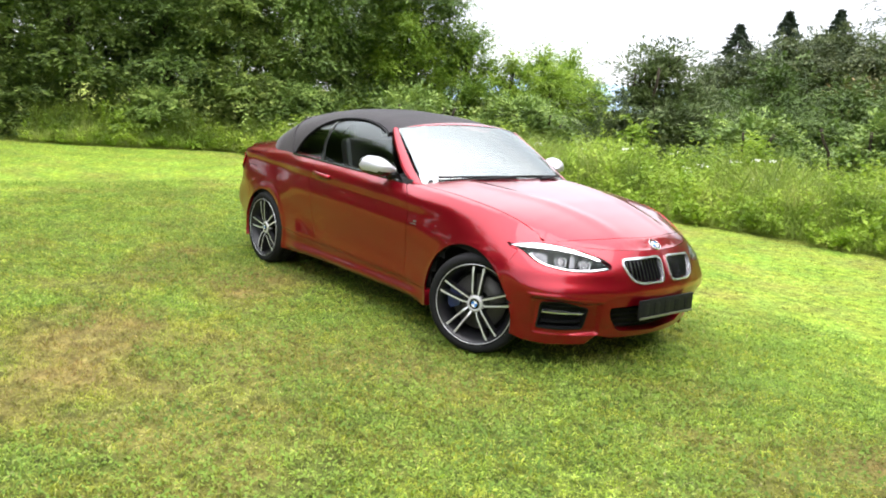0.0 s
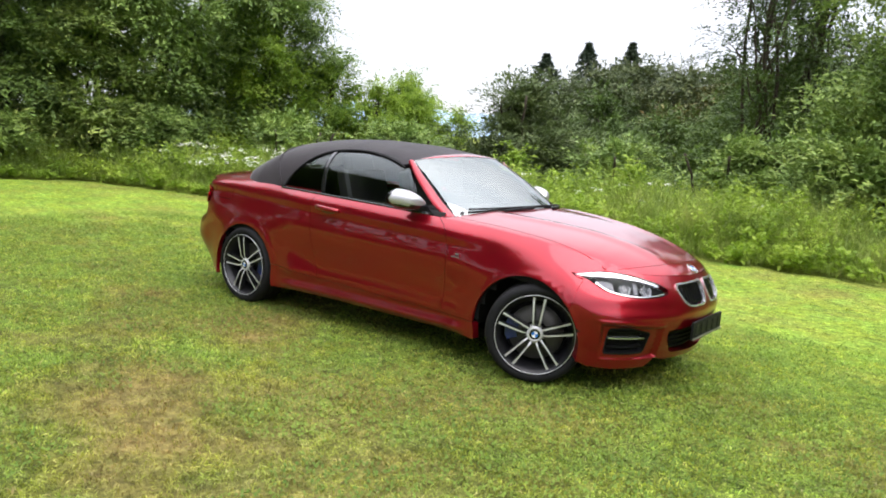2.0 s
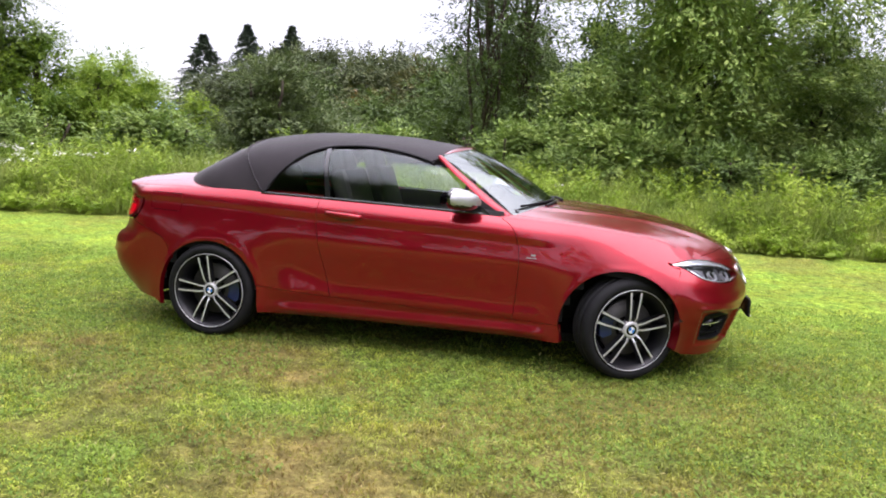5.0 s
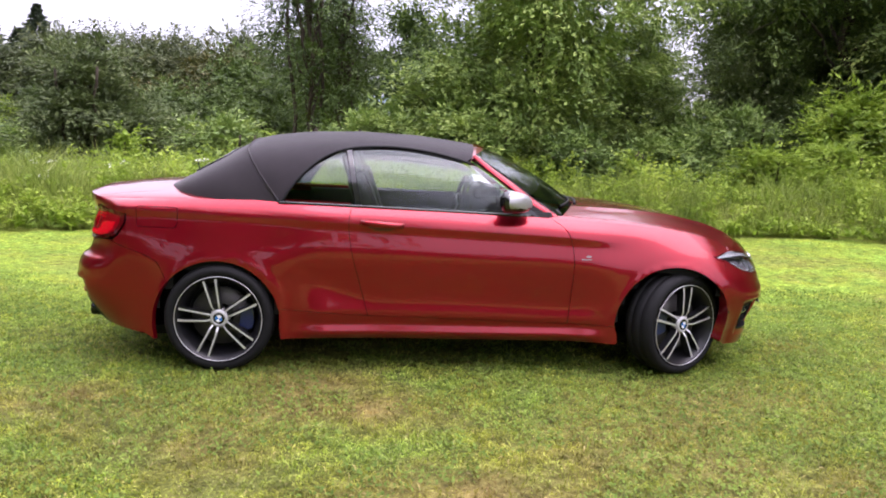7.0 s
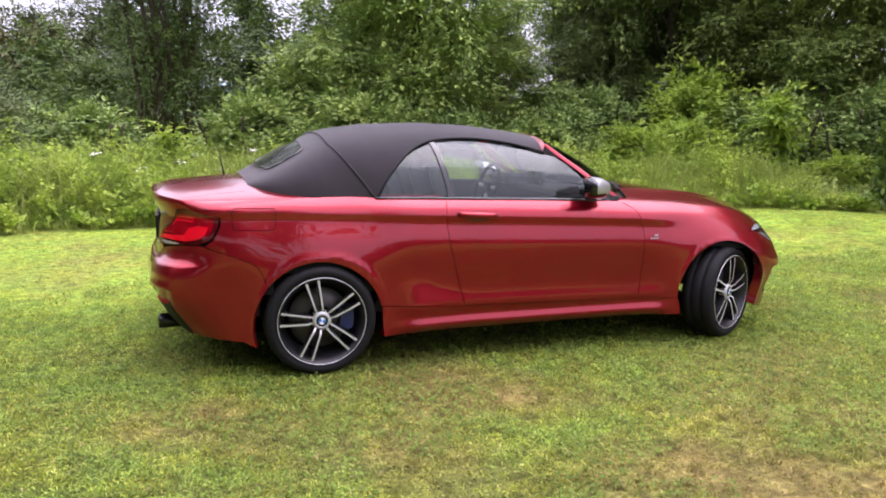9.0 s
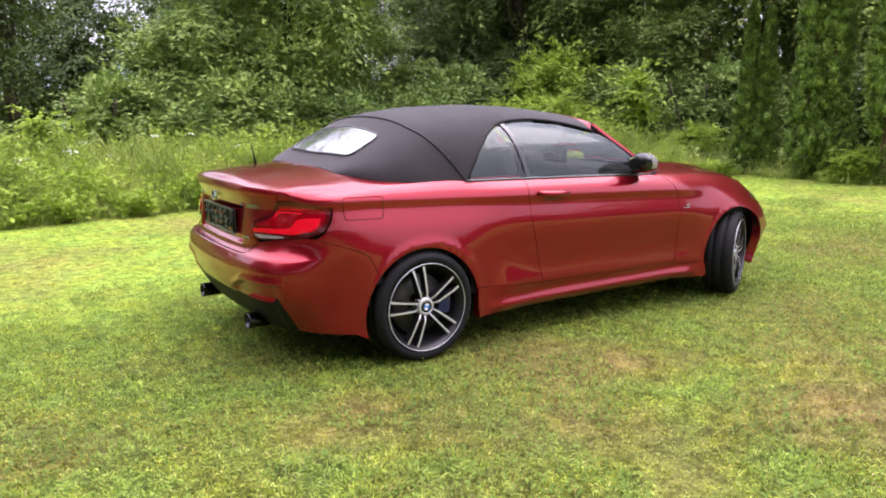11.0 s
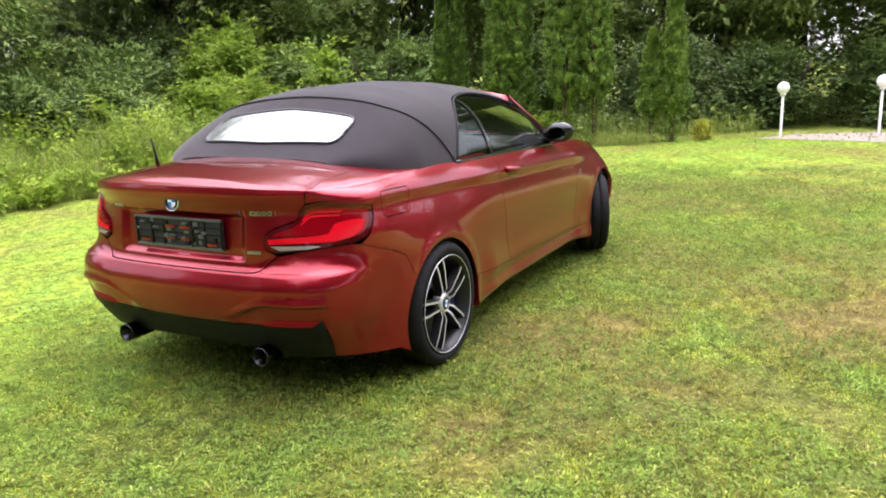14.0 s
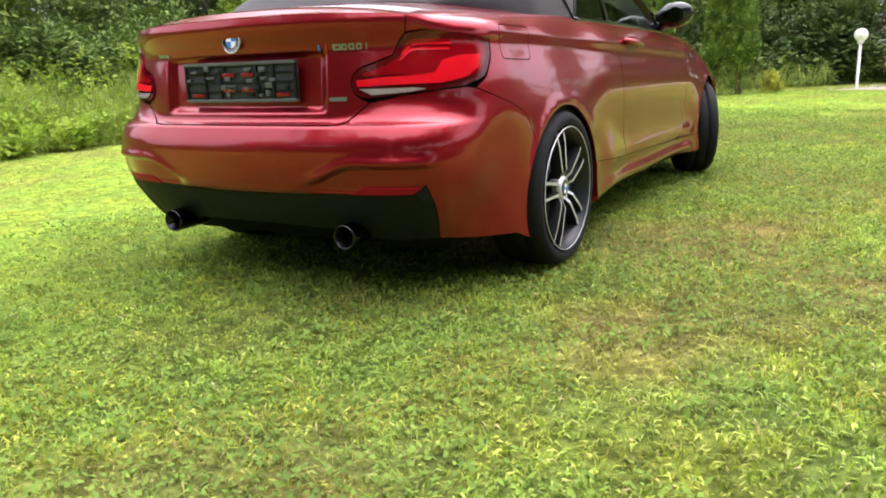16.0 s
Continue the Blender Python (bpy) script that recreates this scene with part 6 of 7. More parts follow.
def lobes_cloud(rng, lobes, n, size, cluster=0.10, per=8, droop=0.35, slim=0.55, boughs=13, core=0.0):
    """Leaves in sprays on the upper side of boughs that stand out from overlapping lobes (x, y, z, rx, ry, rz)."""
    lobes = np.asarray(lobes, float)
    B = np.repeat(lobes, boughs, 0)
    u = rng.normal(0, 1, (len(B), 3))
    u /= np.linalg.norm(u, axis=1)[:, None]
    C = B[:, :3] + u * B[:, 3:] * rng.uniform(0.60, 1.18, (len(B), 1))
    R = B[:, 3:] * rng.uniform(0.20, 0.46, (len(B), 1)) * [1.1, 1.1, 0.8]
    k = rng.choice(len(B), n // per, p=R[:, 0] ** 2 / np.sum(R[:, 0] ** 2))
    w = rng.normal(0, 1, (len(k), 3))
    w[:, 2] = abs(w[:, 2]) * 1.0 - 0.25
    w /= np.linalg.norm(w, axis=1)[:, None]
    P = C[k] + w * R[k] * (0.6 + 0.5 * rng.random((len(k), 1)) ** 0.6)
    # each spray is a twig that leaves the bough outwards and hangs, with leaves along it
    g = w * 0.8 + u[k] * 0.7 + rng.normal(0, 0.35, w.shape)
    g /= np.linalg.norm(g, axis=1)[:, None]
    t = np.tile(np.linspace(0, 1, per), len(P))[:, None]
    reach = np.repeat(rng.uniform(3.5, 8.5, (len(P), 1)) * cluster, per, 0)
    g = np.repeat(g, per, 0)
    P = np.repeat(P, per, 0) + g * t * reach + rng.normal(0, cluster * 0.45, (len(P) * per, 3))
    P[:, 2] -= (0.45 * reach * t ** 2)[:, 0]
    # leaves stand to either side of the twig, in one plane that leans outwards
    side = np.stack([-g[:, 1], g[:, 0], 0 * g[:, 0]], 1)
    side *= np.where(np.arange(len(g)) % 2, 0.85, -0.85)[:, None]
    tip = np.repeat(u[k] * 0.55 + rng.normal(0, 0.22, w.shape), per, 0)
    V, F = leaves(P, g * 0.75 + side, rng, size, droop, slim, 0.18, 0.14, tip)
    if core:
        # shaded leaves inside the lobes
        m = int(n * core)
        j = rng.choice(len(lobes), m, p=lobes[:, 3] ** 2 / np.sum(lobes[:, 3] ** 2))
        d = rng.normal(0, 1, (m, 3))
        d /= np.linalg.norm(d, axis=1)[:, None]
        Q = lobes[j, :3] + d * lobes[j, 3:] * rng.uniform(0.15, 0.72, (m, 1))
        v, f = leaves(Q, d, rng, size * 1.3, droop, slim * 1.2, 0.8)
        V, F = np.concatenate([V, v]), np.concatenate([F, f + len(V)])
    return V, F


def limb(rng, a, b, r0, r1, wob=0.12, n=7):
    t = np.linspace(0, 1, n)[:, None]
    p = np.asarray(a) * (1 - t) + np.asarray(b) * t
    L = np.linalg.norm(np.subtract(b, a))
    p[1:-1] += rng.normal(0, wob * L / n, (n - 2, 3))
    return tube_data(p, r0 + (r1 - r0) * t[:, 0], 7)


def tree(name, label, seed, height, spread, n, size, leaf, trunks=1, low=0.12, bark=None, category="tree", droop=0.35, slim=0.40, radius=0.16, core=0.42):
    """A broad-leaved tree: tapered trunk, limbs to the lobes of the crown, and sprays of leaves."""
    rng = np.random.default_rng(seed)
    root = tagged(new(name), label, category)
    lobes, wood = [], []
    count = int(9 + spread * 2)
    for i in range(count):
        f = (i + 0.5) / count
        z = height * (low + (0.93 - low) * f)
        prof = math.sin(math.pi * min(0.97, 0.16 + 0.80 * f)) ** 0.7
        a = i * 2.4 + rng.uniform(-0.5, 0.5)
        rr = spread * prof * rng.uniform(0.35, 0.66)
        q = spread * (0.30 + 0.20 * rng.random()) * (0.65 + 0.45 * prof)
        lobes.append((rr * math.cos(a), rr * math.sin(a), z, q, q, q * rng.uniform(0.62, 0.9)))
    lobes.append((0, 0, height * 0.90, spread * 0.32, spread * 0.32, height * 0.12))
    for k in range(trunks):
        off = np.array([rng.normal(0, 0.25), rng.normal(0, 0.25), 0]) if trunks > 1 else np.zeros(3)
        wood.append(limb(rng, off + [0, 0, -0.4], off * 2.5 + [0, 0, height * 0.86], radius / trunks ** 0.4, 0.03, 0.10, 10))
    for q in lobes:
        z0 = max(0.25, q[2] * 0.62)
        wood.append(limb(rng, (0, 0, z0), (q[0] * 0.9, q[1] * 0.9, q[2]), radius * 0.42, 0.012, 0.2))
        for _ in range(3):
            e = rng.normal(0, 0.55, 3)
            wood.append(limb(rng, (q[0] * 0.8, q[1] * 0.8, q[2] - 0.1), (q[0] + e[0] * q[3], q[1] + e[1] * q[4], q[2] + e[2] * q[5]), 0.022, 0.006, 0.2, 5))
    v, f = joined(wood)
    mesh_object("trunk", v, f, bark or BARK, root, "grey-brown trunk and limbs")
    V, F = lobes_cloud(rng, lobes, n, size, 0.75 * size, 12, droop, slim, core=core)
    cr = new("crown", fast_mesh("crown", V, F, [leaf]))
    cr.parent = root
    tagged(cr, "leafy crown with gaps")
    return root


def at(x, y, turn=0.0, size=1.0, tall=1.0, sink=0.05):
    return pose(x, y, float(ground_z(x, y)) - sink, 0, 0, turn) @ Matrix.Diagonal((size, size, size * tall, 1))


def row_of(first, places, group):
    tagged(first, group=group)
    for k, (x, y, s, tl) in list(enumerate(places))[1:]:
        copy_thing(first, at(x, y, 77 * k + 23, s, tl))
    x, y, s, tl = places[0]
    first.matrix_basis = at(x, y, 0, s, tl)


# tall mixed trees at the end of the lawn
big = tree("broadleaf_tree", "tall green broad-leaved tree with dense low crown", 1, 9.5, 3.0, 54000, 0.120, LEAF_A)
row_of(big, [(-15.8, 0.0, 1.05, 1.0), (-14.2, 3.4, 1.0, 1.05), (-12.6, 6.4, 1.0, 1.0), (-12.1, 9.5, 0.68, 0.98), (-17.5, -4.5, 1.1, 1.0), (-18.5, 5.0, 1.2, 1.1), (4.2, 11.4, 1.0, 1.0), (6.9, 13.6, 0.60, 0.80), (-15.5, 10.0, 0.6, 0.9)], "broad-leaved trees round the lawn")
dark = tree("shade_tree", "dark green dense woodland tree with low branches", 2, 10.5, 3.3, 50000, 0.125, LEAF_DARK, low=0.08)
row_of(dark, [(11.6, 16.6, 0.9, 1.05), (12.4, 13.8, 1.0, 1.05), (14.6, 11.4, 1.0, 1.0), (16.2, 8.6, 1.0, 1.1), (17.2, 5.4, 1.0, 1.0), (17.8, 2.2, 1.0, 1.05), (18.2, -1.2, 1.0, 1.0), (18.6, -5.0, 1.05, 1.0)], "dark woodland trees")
deep = tree("deep_wood_tree", "dark green tree deep in the wood", 12, 10.5, 3.3, 14000, 0.23, LEAF_DARK, low=0.06)
row_of(deep, [(24, 13, 1.5, 1.2), (25.5, 5, 1.5, 1.15), (25.5, -4, 1.5, 1.1), (18.5, 19, 1.5, 1.2), (11, 24, 0.66, 0.74), (14.6, 18.0, 1.2, 1.1), (20.5, 8.0, 1.2, 1.2), (21.5, 0.5, 1.2, 1.2), (-13.6, 0.8, 0.55, 0.7), (-12.4, 4.6, 0.55, 0.7), (16.6, 12.6, 0.62, 0.6), (3.2, 15.0, 0.62, 0.6)], "trees deep in the wood")
slim_tree = tree("slender_tree", "slender open tree with bare lower stems", 3, 9.5, 1.5, 13000, 0.12, LEAF_THICKET, trunks=3, low=0.28, radius=0.11, core=0.04)
row_of(slim_tree, [(-1.2, 17.2, 1.0, 1.0), (-0.3, 19.0, 1.05, 1.0), (-1.2, 20.6, 1.0, 1.0)], "slender open trees")
young = tree("young_tree", "light green young tree on the slope", 4, 5.2, 1.7, 14000, 0.13, LEAF_LIME)
row_of(young, [(-10.7, 10.4, 0.70, 0.98), (-9.5, 11.0, 0.58, 0.95), (-11.4, 8.7, 0.85, 0.98), (-9.9, 12.6, 0.66, 0.95), (-8.6, 11.6, 0.54, 0.95), (-7.8, 12.4, 0.5, 0.9), (-12.5, 16.2, 0.8, 0.8), (-20.0, 25.0, 1.2, 0.95)], "light green young trees")
will = tree("round_bush", "round grey-green willow bush with loose shoots", 5, 4.2, 1.8, 20000, 0.12, LEAF_GREY, trunks=4, low=0.14, category="bush", droop=0.0, slim=0.35, radius=0.06)
row_of(will, [(-5.4, 11.9, 1.0, 0.74), (10.7, 14.7, 1.05, 1.12)], "willow bushes")
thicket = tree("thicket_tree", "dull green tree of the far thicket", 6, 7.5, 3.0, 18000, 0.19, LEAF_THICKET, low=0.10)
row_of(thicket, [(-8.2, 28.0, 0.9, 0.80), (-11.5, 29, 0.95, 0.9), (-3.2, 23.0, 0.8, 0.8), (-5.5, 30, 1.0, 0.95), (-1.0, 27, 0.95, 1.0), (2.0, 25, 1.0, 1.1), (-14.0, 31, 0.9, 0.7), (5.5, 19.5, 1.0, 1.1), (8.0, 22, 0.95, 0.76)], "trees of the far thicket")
wood_ = tree("far_tree", "mid-green tree of the far wood", 7, 12.0, 4.2, 14000, 0.33, LEAF_WOOD, low=0.08)
row_of(wood_, [(-28, 50, 0.85, 0.80), (-25.2, 51, 0.9, 0.86), (-22, 50, 0.95, 0.88), (-19, 51, 0.95, 0.92), (-15.6, 50, 0.95, 0.90), (-12.2, 51, 0.9, 0.90), (-9, 52, 1.0, 0.92), (-24, 58, 1.0, 0.92), (-16, 60, 1.0, 0.95), (-33, 62, 0.9, 0.72), (-4, 50, 1.0, 1.0)], "trees of the far wood")
rust = tree("rusty_tree", "rust-tinged tree beyond the thicket", 8, 6.5, 2.6, 9000, 0.28, LEAF_RUST)
row_of(rust, [(-7.4, 34.0, 1.0, 1.18), (-11.0, 37.0, 1.1, 0.85)], "rust-tinged trees")
# woods far behind the camera, that the paint and the glass reflect
BACK = [(38 * math.cos(radians(q)), 38 * math.sin(radians(q)) + 2, 1.3, 0.34 + 0.05 * math.sin(q)) for q in range(-152, -18, 11)]
row_of(tree("back_tree", "broad green tree at the far side of the lawn", 9, 10.0, 3.6, 4600, 0.66, LEAF_A, low=0.05, core=0.5), BACK, "trees at the far side of the lawn")
# and a few tall ones nearer, with high crowns
HIGH = [(-16.5, -9.5, 1.0, 1.0), (-13.0, -14.0, 1.0, 1.0), (-19.5, -15.5, 1.1, 1.0), (-22.0, -8.0, 1.1, 1.0), (-8.0, -15.0, 1.0, 1.0), (-3.0, -18.0, 1.0, 1.0)]
row_of(tree("high_tree", "tall tree with a high crown over the lawn", 15, 14.0, 4.2, 5200, 0.62, LEAF_A, low=0.36, core=0.5, radius=0.24), HIGH, "tall trees with high crowns")


# ---- conifers far off ----
def fir(name, label, height, spread, n):
    rng = np.random.default_rng(14)
    root = tagged(new(name), label, "fir tree")
    wood = [limb(rng, (0, 0, -0.5), (0, 0, height), 0.22, 0.02, 0.02, 8)]
    P, O = [], []
    for i in range(34):
        f = i / 33
        z = height * (0.10 + 0.89 * f)
        for k in range(9):
            a = rng.uniform(0, 2 * math.pi)
            L = spread * (1 - f) ** 1.0 * rng.uniform(0.6, 1.1) + 0.03
            d = np.array([math.cos(a), math.sin(a), -0.22])
            t = rng.random(n // 300)[:, None] ** 0.7
            P.append(np.array([0, 0, z]) + d * L * t + rng.normal(0, 0.10, (len(t), 3)))
            O.append(np.repeat(d[None], len(t), 0))
    v, f = joined(wood)
    mesh_object("trunk", v, f, BARK, root)
    V, F = leaves(np.concatenate(P), np.concatenate(O), rng, 0.6, 0.25, 0.35, 0.35)
    c = new("crown", fast_mesh("crown", V, F, [LEAF_FIR]))
    c.parent = root
    tagged(c, "dark needled boughs")
    return root


row_of(fir("fir_tree", "tall dark fir above the far wood", 20.0, 11.0, 13000), [(-64.6, 113.4, 1.05, 0.79), (-58.3, 116.6, 1.0, 0.93), (-51.5, 119.0, 1.0, 0.94), (-54.2, 118.5, 0.9, 0.84)], "far firs")

# far wooded ridge, with the haze of distance put into its base colour
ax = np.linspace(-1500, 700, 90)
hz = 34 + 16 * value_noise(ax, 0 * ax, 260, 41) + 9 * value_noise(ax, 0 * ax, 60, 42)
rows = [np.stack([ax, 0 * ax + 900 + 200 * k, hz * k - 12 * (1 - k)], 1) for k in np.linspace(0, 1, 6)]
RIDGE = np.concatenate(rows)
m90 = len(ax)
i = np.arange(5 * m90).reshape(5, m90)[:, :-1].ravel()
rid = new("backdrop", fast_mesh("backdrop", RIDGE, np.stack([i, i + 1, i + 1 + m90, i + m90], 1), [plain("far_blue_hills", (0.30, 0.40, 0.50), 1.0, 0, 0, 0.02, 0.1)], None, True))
tagged(rid, "distant wooded ridge, blue from haze put into its colour", kind="structure")


# ---- thujas beside the lawn ----
def thuja(name, label, seed, height, radius, columns, bare, n, taper=0.45):
    """Upright columns of scale leaves over bare reddish stems."""
    rng = np.random.default_rng(seed)
    root = tagged(new(name), label, "thuja")
    P, O, wood = [], [], []
    ball = bmesh.new()
    bmesh.ops.create_icosphere(ball, subdivisions=2, radius=1.0)
    ball_v = np.array([p.co[:] for p in ball.verts])
    ball_f = [tuple(p.index for p in q.verts) for q in ball.faces]
    ball.free()
    tuft_v, tuft_f, base = [], [], 0
    for k, (cx, cy, f) in enumerate(columns):
        h, r = height * f, radius * (0.75 + 0.25 * f)
        wood.append(limb(rng, (cx, cy, -0.2), (cx * 0.9, cy * 0.9, h * 0.8), 0.055, 0.02, 0.05, 8))
        # rounded tufts all over the column, each a clump of small sprays
        m = int(n * f)
        tufts = m // 46
        t = rng.random(tufts) ** 0.9
        z = bare + (h - bare) * t
        prof = np.minimum(1, (t + 0.06) * 7) * np.clip(1 - t, 0.02, 1) ** taper
        a = rng.uniform(0, 2 * np.pi, tufts)
        lump = 0.42 + 0.66 * value_noise(a * 1.4 + k * 7, z * 1.7, 0.62, seed + 50) + 0.36 * value_noise(a * 3.0 + k * 7, z * 3.2, 0.62, seed + 51)
        rr = r * prof * lump * rng.uniform(0.80, 1.02, tufts)
        mid = np.stack([cx + rr * np.cos(a), cy + rr * np.sin(a), z], 1)
        out = np.stack([np.cos(a), np.sin(a), 0 * a + 0.8], 1)
        d = rng.normal(0, 1, (tufts, 38, 3)) + 0.9 * out[:, None, :]
        d /= np.linalg.norm(d, axis=2, keepdims=True)
        fat = rng.uniform(0.045, 0.092, (tufts, 1, 1)) * np.clip(0.5 + prof, 0, 1)[:, None, None]
        reach = fat * rng.uniform(0.72, 1.0, (tufts, 38, 1))
        # the close-set inner sprays of each tuft, leaning outwards and up
        up = ball_v[None] * fat * rng.uniform(0.40, 0.92, (tufts, len(ball_v), 1)) * [1, 1, 1.45]
        up[:, :, :2] += up[:, :, 2:] * out[:, None, :2] * 0.45
        tuft_v.append((mid[:, None, :] + up).reshape(-1, 3))
        tuft_f += [tuple(i + base + j * len(ball_v) for i in q) for j in range(tufts) for q in ball_f]
        base += tufts * len(ball_v)
        P.append((mid[:, None, :] + d * reach * [1, 1, 1.35]).reshape(-1, 3))
        O.append((d + 0.35 * out[:, None, :]).reshape(-1, 3))
        q = int(m * 0.08)
        t = rng.random(q)
        b = rng.uniform(0, 2 * np.pi, q)
        rr = 0.5 * r * np.minimum(1, (t + 0.04) * 6) * np.clip(1 - t, 0.02, 1) ** taper
        P.append(np.stack([cx + rr * np.cos(b), cy + rr * np.sin(b), bare + (h - bare) * t], 1))
        O.append(np.stack([np.cos(b), np.sin(b), 0 * b + 0.9], 1))
        # thin leaves low on the stems
        q = int(m * 0.05)
        b = rng.uniform(0, 2 * np.pi, q)
        P.append(np.stack([cx + 0.3 * r * np.cos(b) + rng.normal(0, 0.05, q), cy + 0.3 * r * np.sin(b) + rng.normal(0, 0.05, q), rng.uniform(0.02, bare + 0.2, q)], 1))
        O.append(np.stack([np.cos(b), np.sin(b), 0 * b + 0.4], 1))
    v, f = joined(wood)
    mesh_object("trunk", v, f, THUJA_BARK, root, "bare reddish stems")
    mesh_object("inner_foliage", np.concatenate(tuft_v), tuft_f, LEAF_THUJA, root, "close-set inner tufts of scale foliage", smooth=False)
    V, F = leaves(np.concatenate(P), np.concatenate(O), rng, 0.046, -0.2, 0.50, 0.42)
    c = new("crown", fast_mesh("crown", V, F, [LEAF_THUJA]))
    c.parent = root
    tagged(c, "dense upright scale foliage")
    return root


thuja("thuja", "slim twin-topped green thuja column", 21, 3.12, 0.215, [(0, 0.12, 1.0), (0.1, -0.16, 0.94)], 0.10, 26000, 0.80).matrix_basis = at(10.25, 4.42)
thuja("thuja", "broad dark green thuja column", 22, 4.6, 0.31, [(0, 0.14, 1.0), (0.15, -0.18, 0.95)], 0.15, 34000).matrix_basis = at(10.30, 3.22)
thuja("thuja", "wide thuja with bare twin stems", 23, 4.8, 0.335, [(0, 0.26, 1.0), (0.1, -0.24, 0.97)], 0.85, 34000).matrix_basis = at(10.45, 1.87)
thuja("thuja", "narrow ragged thuja with exposed stems", 24, 2.80, 0.25, [(0, -0.08, 1.0), (-0.05, 0.28, 0.71)], 0.55, 26000, 0.80).matrix_basis = at(11.05, 0.42)

# ---- bushes ----
def bush(name, label, seed, height, spread, n, size, leaf, category="bush", droop=0.2, slim=0.45):
    return tree(name, label, seed, height, spread, n, size, leaf, trunks=3, low=0.16, category=category, droop=droop, slim=slim, radius=0.035)


vine = bush("hedge_bush", "rambling green bush at the lawn's edge", 31, 2.2, 1.25, 9000, 0.12, LEAF_A)
row_of(vine, [(8.9, 11.9, 1.0, 0.95), (7.3, 10.6, 0.9, 0.85), (6.1, 9.4, 0.8, 0.8), (11.6, 8.6, 0.9, 0.95), (4.6, 9.0, 0.8, 0.85), (2.6, 9.6, 0.9, 0.9), (12.3, 6.6, 0.9, 1.0), (0.6, 10.4, 0.9, 0.9), (-2.2, 10.8, 0.9, 0.8), (-8.6, 7.2, 0.9, 0.8), (-6.6, 8.8, 0.9, 0.8), (-10.8, 5.4, 0.9, 0.75), (-12.0, 2.2, 0.8, 0.7), (13.7, 9.8, 1.1, 1.25), (2.2, 12.4, 1.15, 1.1), (-14.3, -1.1, 0.9, 0.75), (-15.0, -3.4, 1.2, 1.3)], "rambling bushes round the lawn")
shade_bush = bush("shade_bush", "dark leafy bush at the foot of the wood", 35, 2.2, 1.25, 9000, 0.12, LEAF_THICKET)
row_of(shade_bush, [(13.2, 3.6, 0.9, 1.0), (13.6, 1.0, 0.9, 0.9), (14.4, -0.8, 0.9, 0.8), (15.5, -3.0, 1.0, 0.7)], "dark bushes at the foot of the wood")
lime = bush("lime_bush", "bright yellow-green leafy bush", 32, 2.5, 1.0, 6500, 0.14, LEAF_LIME)
row_of(lime, [(10.6, 10.4, 1.0, 1.0), (9.6, 9.0, 0.8, 0.72), (8.2, 8.7, 0.75, 0.7), (11.0, 6.2, 0.55, 0.6), (10.35, 2.50, 0.42, 0.56)], "bright yellow-green bushes")
shoot = tree("tall_shoot", "single tall light green leafy shoot", 33, 2.1, 0.28, 900, 0.16, LEAF_LIME, low=0.1, category="sapling", radius=0.02)
row_of(shoot, [(10.5, 7.45, 1.0, 0.95), (5.3, 8.2, 0.7, 0.8), (-0.9, 8.6, 0.7, 0.85), (-3.6, 8.8, 0.7, 0.9)], "tall leafy shoots")
bush("golden_bush", "small round golden-yellow bush", 34, 2.2, 1.05, 3600, 0.15, LEAF_YELLOW).matrix_basis = at(11.42, -0.12, 0, 0.17)


# ---- tall meadow round the lawn ----
def along_edge(rng, n, x0, x1, deep):
    """Points in a band outside the lawn's border."""
    E = np.array([p for p in LAWN if -13 < p[0] < 11.8 and p[1] > -1.1])
    seg = np.cumsum(np.r_[0, np.hypot(*np.diff(E, axis=0).T)])
    t = rng.uniform(seg[0], seg[-1], n)
    b = np.stack([np.interp(t, seg, E[:, 0]), np.interp(t, seg, E[:, 1])], 1)
    d = np.stack([np.interp(t + 0.3, seg, E[:, 0]), np.interp(t + 0.3, seg, E[:, 1])], 1) - np.stack([np.interp(t - 0.3, seg, E[:, 0]), np.interp(t - 0.3, seg, E[:, 1])], 1)
    d /= np.linalg.norm(d, axis=1)[:, None] + 1e-9
    w = rng.random(n) ** 1.1 * deep
    p = b + np.stack([-d[:, 1], d[:, 0]], 1) * w[:, None]
    ok = (p[:, 0] > x0) & (p[:, 0] < x1) & ~inside(LAWN, p)
    return p[ok], w[ok]


rng = np.random.default_rng(71)
p, w = along_edge(rng, 60000, -14, 9.5, 4.2)
hgt = (0.30 + 0.50 * step(0.0, 0.9, w)) * (0.55 + 0.85 * value_noise(p[:, 0], p[:, 1], 0.8, 73))
v, f = blades(p, rng, hgt, 0.014, 0.8)
mead = new("tall_grass", fast_mesh("tall_grass", v, f, [MEADOW]))
tagged(mead, "tall unmown meadow grass at the lawn's edge", "grass", kind="stuff")


def herbs(p, rng, tall, size, per):
    """Leafy herbs: leaves up a leaning stem, larger below."""
    n = len(p)
    f = rng.random((n, per)) ** 0.75
    lean = rng.normal(0, 0.16, (n, 2))
    a = rng.uniform(0, 2 * np.pi, (n, per))
    r = 0.03 + 0.11 * (1 - f) * tall[:, None]
    z = ground_z(p[:, 0], p[:, 1])[:, None] + 0.04 + tall[:, None] * f
    P = np.stack([p[:, :1] + lean[:, :1] * f + r * np.cos(a), p[:, 1:] + lean[:, 1:] * f + r * np.sin(a), z], -1).reshape(-1, 3)
    O = np.stack([np.cos(a), np.sin(a), 0 * a + 0.35], -1).reshape(-1, 3)
    return leaves(P, O, rng, size * (1.25 - 0.6 * f.reshape(-1, 1)[:, 0]), 0.15, 0.5, 0.4)


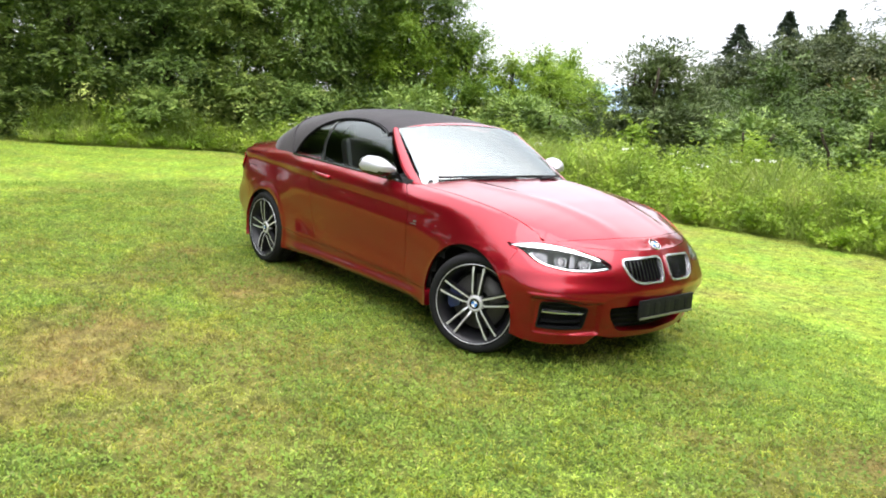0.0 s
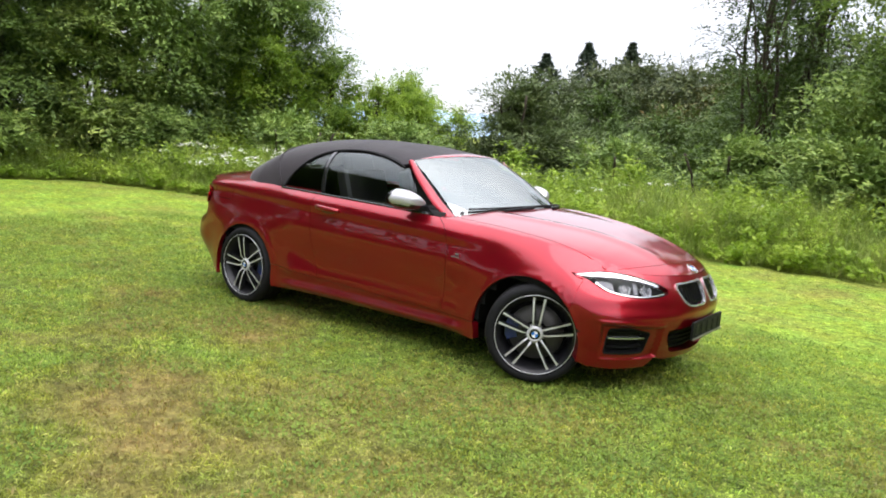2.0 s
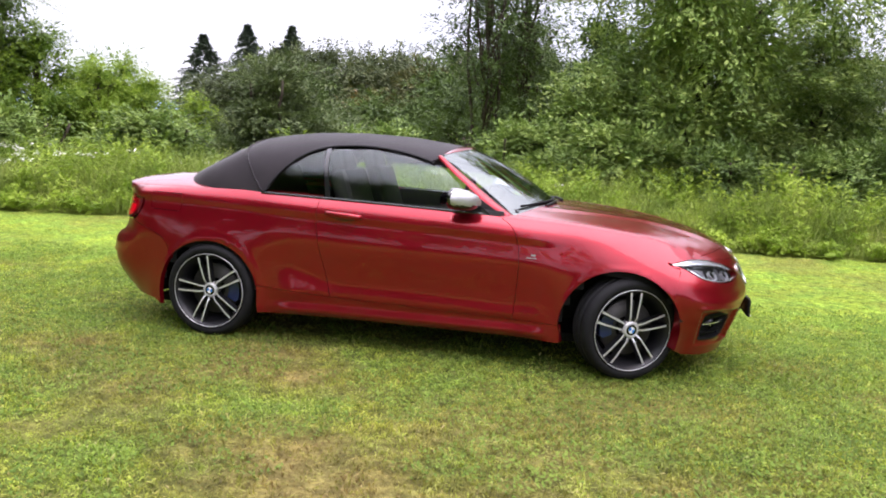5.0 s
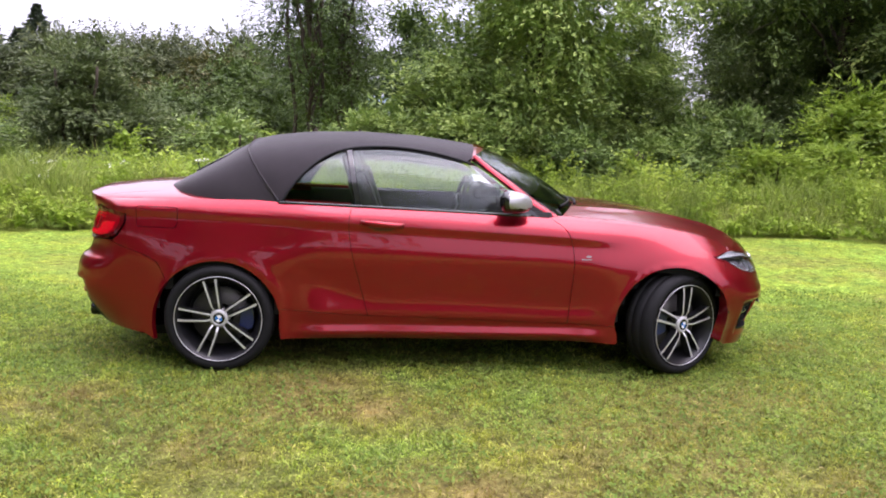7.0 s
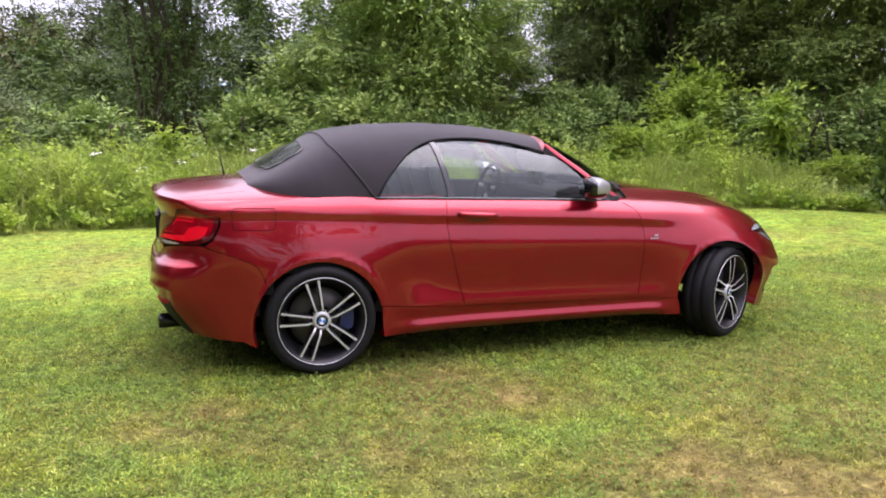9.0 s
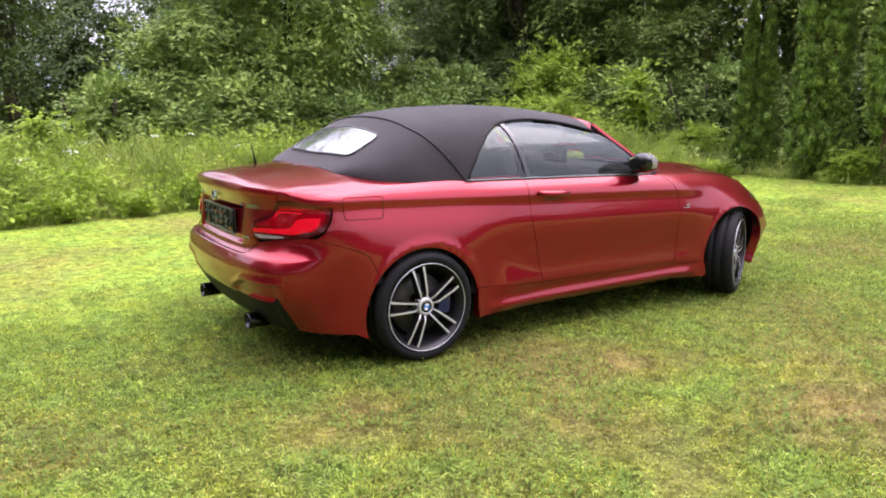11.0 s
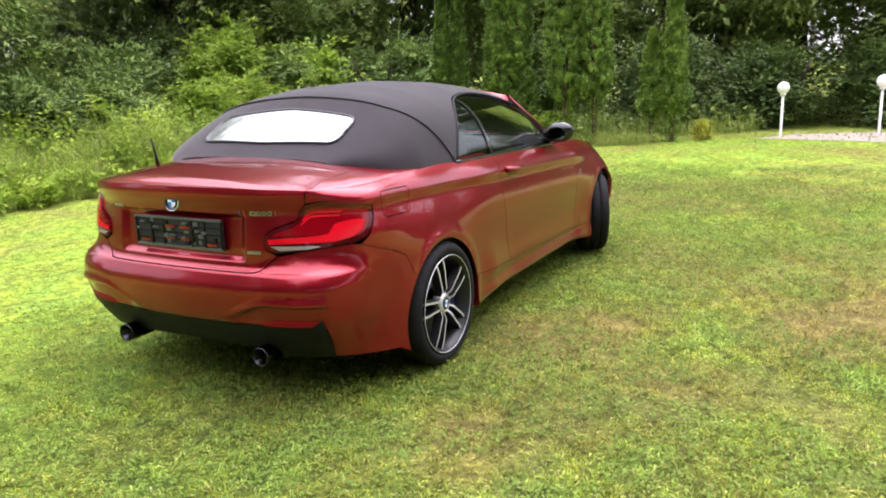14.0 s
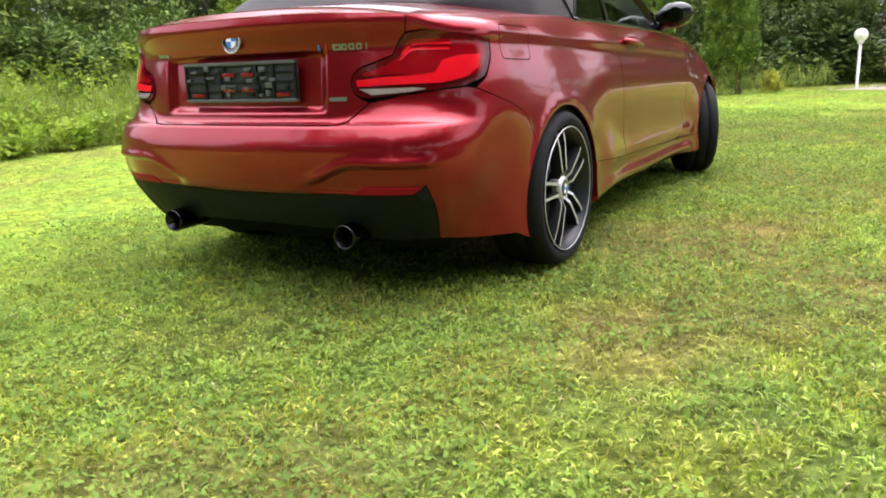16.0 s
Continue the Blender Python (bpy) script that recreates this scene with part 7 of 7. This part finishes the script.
p, w = along_edge(rng, 3800, -14, 9.8, 4.5)
v, f = herbs(p, rng, (0.22 + 0.62 * step(0.0, 1.1, w)) * (0.5 + 0.9 * value_noise(p[:, 0], p[:, 1], 0.9, 75)) * rng.uniform(0.7, 1.15, len(p)), 0.105, 44)
weed = new("meadow_weeds", fast_mesh("meadow_weeds", v, f, [LEAF_LIME]))
tagged(weed, "leafy light green weeds among the tall grass", "weeds", kind="stuff")
p, w = along_edge(rng, 9000, 9.4, 12.4, 1.6)
v, f = blades(p, rng, 0.46 * (0.6 + 0.8 * value_noise(p[:, 0], p[:, 1], 0.4, 78)), 0.011, 0.8)
q = np.concatenate([np.stack([rng.normal(x, 0.22, n), rng.normal(y, 0.20, n)], 1) for x, y, n in ((10.35, 2.62, 900), (10.45, 1.45, 900), (10.6, 0.95, 700), (10.1, 3.75, 400))])
v2, f2 = blades(q, rng, 0.10 + 0.26 * value_noise(q[:, 0], q[:, 1], 0.25, 79), 0.012, 1.2)
v, f = np.concatenate([v, v2]), np.concatenate([f, f2 + len(v)])
tuft = new("border_grass", fast_mesh("border_grass", v, f, [MEADOW]))
tagged(tuft, "loose grass tufts below the thujas", "grass", kind="stuff")
# white umbels
p = np.concatenate([np.stack([rng.normal(-7.4, 1.3, 80), rng.normal(4.9, 0.45, 80)], 1), np.stack([rng.uniform(-6, 2, 22), rng.uniform(6.2, 8.0, 22)], 1)])
p = p[~inside(LAWN, p)]
zz = ground_z(p[:, 0], p[:, 1]) + rng.uniform(0.55, 1.0, len(p))
P = np.repeat(np.concatenate([p, zz[:, None]], 1), 14, 0) + rng.normal(0, [0.042, 0.042, 0.014], (len(p) * 14, 3))
v, f = leaves(P, np.stack([rng.normal(0, 1, len(P)), rng.normal(0, 1, len(P)), 0 * P[:, 0] + 0.3], 1), rng, 0.030, 0.0, 0.9)
umb = new("wildflowers", fast_mesh("wildflowers", v, f, [FLOWER]))
tagged(umb, "white wildflowers in the tall grass", "flowers", kind="stuff")
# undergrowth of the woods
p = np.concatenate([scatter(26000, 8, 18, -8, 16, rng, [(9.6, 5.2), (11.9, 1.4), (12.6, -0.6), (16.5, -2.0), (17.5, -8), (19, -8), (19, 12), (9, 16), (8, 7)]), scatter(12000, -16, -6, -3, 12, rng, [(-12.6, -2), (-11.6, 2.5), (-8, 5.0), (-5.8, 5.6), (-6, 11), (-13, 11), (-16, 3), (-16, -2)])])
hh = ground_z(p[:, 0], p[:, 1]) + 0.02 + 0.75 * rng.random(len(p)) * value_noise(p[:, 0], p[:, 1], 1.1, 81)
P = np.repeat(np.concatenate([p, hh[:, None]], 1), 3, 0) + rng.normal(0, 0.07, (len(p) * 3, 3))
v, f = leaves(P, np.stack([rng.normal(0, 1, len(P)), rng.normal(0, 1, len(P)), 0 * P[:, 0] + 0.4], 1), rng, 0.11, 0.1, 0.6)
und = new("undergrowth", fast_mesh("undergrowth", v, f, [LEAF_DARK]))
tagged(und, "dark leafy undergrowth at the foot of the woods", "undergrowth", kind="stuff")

# ---- gravel path and globe lamps ----
GRAVEL = plain("pale_gravel", (0.350, 0.308, 0.245), 0.95, 0, 1.0, 55, 0.22)
pp = dense(PATH, 0.4)
c0 = pp.mean(0)
ringn = len(pp)
V, F = [], []
for k, s in enumerate((1.0, 0.8, 0.5, 0.2)):
    q = c0 + (pp - c0) * s
    V.append(np.concatenate([q, ground_z(q[:, 0], q[:, 1])[:, None] + (0.006 if k == 0 else 0.035)], 1))
for k in range(3):
    for j in range(ringn):
        F.append((k * ringn + j, k * ringn + (j + 1) % ringn, (k + 1) * ringn + (j + 1) % ringn, (k + 1) * ringn + j))
path = mesh_object("gravel_path", np.concatenate(V), F, GRAVEL)
tagged(path, "pale beige gravel path beside the lawn", kind="structure")
st = scatter(5000, 10, 15, -8, 0, rng, PATH)
P = np.concatenate([st, ground_z(st[:, 0], st[:, 1])[:, None] + 0.036], 1)
v, f = leaves(P, np.stack([rng.normal(0, 1, len(P)), rng.normal(0, 1, len(P)), 0 * P[:, 0] + 0.1], 1), rng, 0.035, 0, 0.9)
peb = new("pebbles", fast_mesh("pebbles", v, f, [GRAVEL]))
tagged(peb, "loose pale pebbles on the path", "pebbles", kind="stuff")

POST = plain("white_post_lacquer", (0.72, 0.72, 0.69), 0.4, 0, 0.1, 40, 0.06)
OPAL = plain("opal_globe", (0.86, 0.86, 0.84), 0.22, 0, 0, 20, 0.03, 0.4)


def globe_lamp():
    root = tagged(new("garden_lamp"), "white post lamp with an opal globe", "garden lamp")
    v, f = tube_data([(0, 0, -0.1), (0, 0, 0.0), (0, 0, 0.80)], 0.023, 14)
    mesh_object("post", v, f, POST, root, "white metal post")
    prof = lambda pr, nme, mt, lb: mesh_object(nme, np.stack([(q := lathe(pr, 28)[0])[:, 0], q[:, 2], q[:, 1]], 1), lathe(pr, 28)[1], mt, root, lb)
    prof([(0.06, 0.0), (0.055, 0.02), (0.028, 0.035)], "foot", POST, "white foot flange")
    prof([(0.026, 0.78), (0.052, 0.80), (0.055, 0.825), (0.04, 0.835)], "collar", POST, "white lamp collar")
    an = np.radians(np.linspace(-72, 90, 18))
    prof([(0.108 * math.cos(a), 0.925 + 0.108 * math.sin(a)) for a in an], "globe", OPAL, "white opal globe")
    return root


row_of(globe_lamp(), [(12.1, -1.38, 1.0, 1.0), (12.75, -2.95, 1.02, 1.05)], "globe lamps by the path")
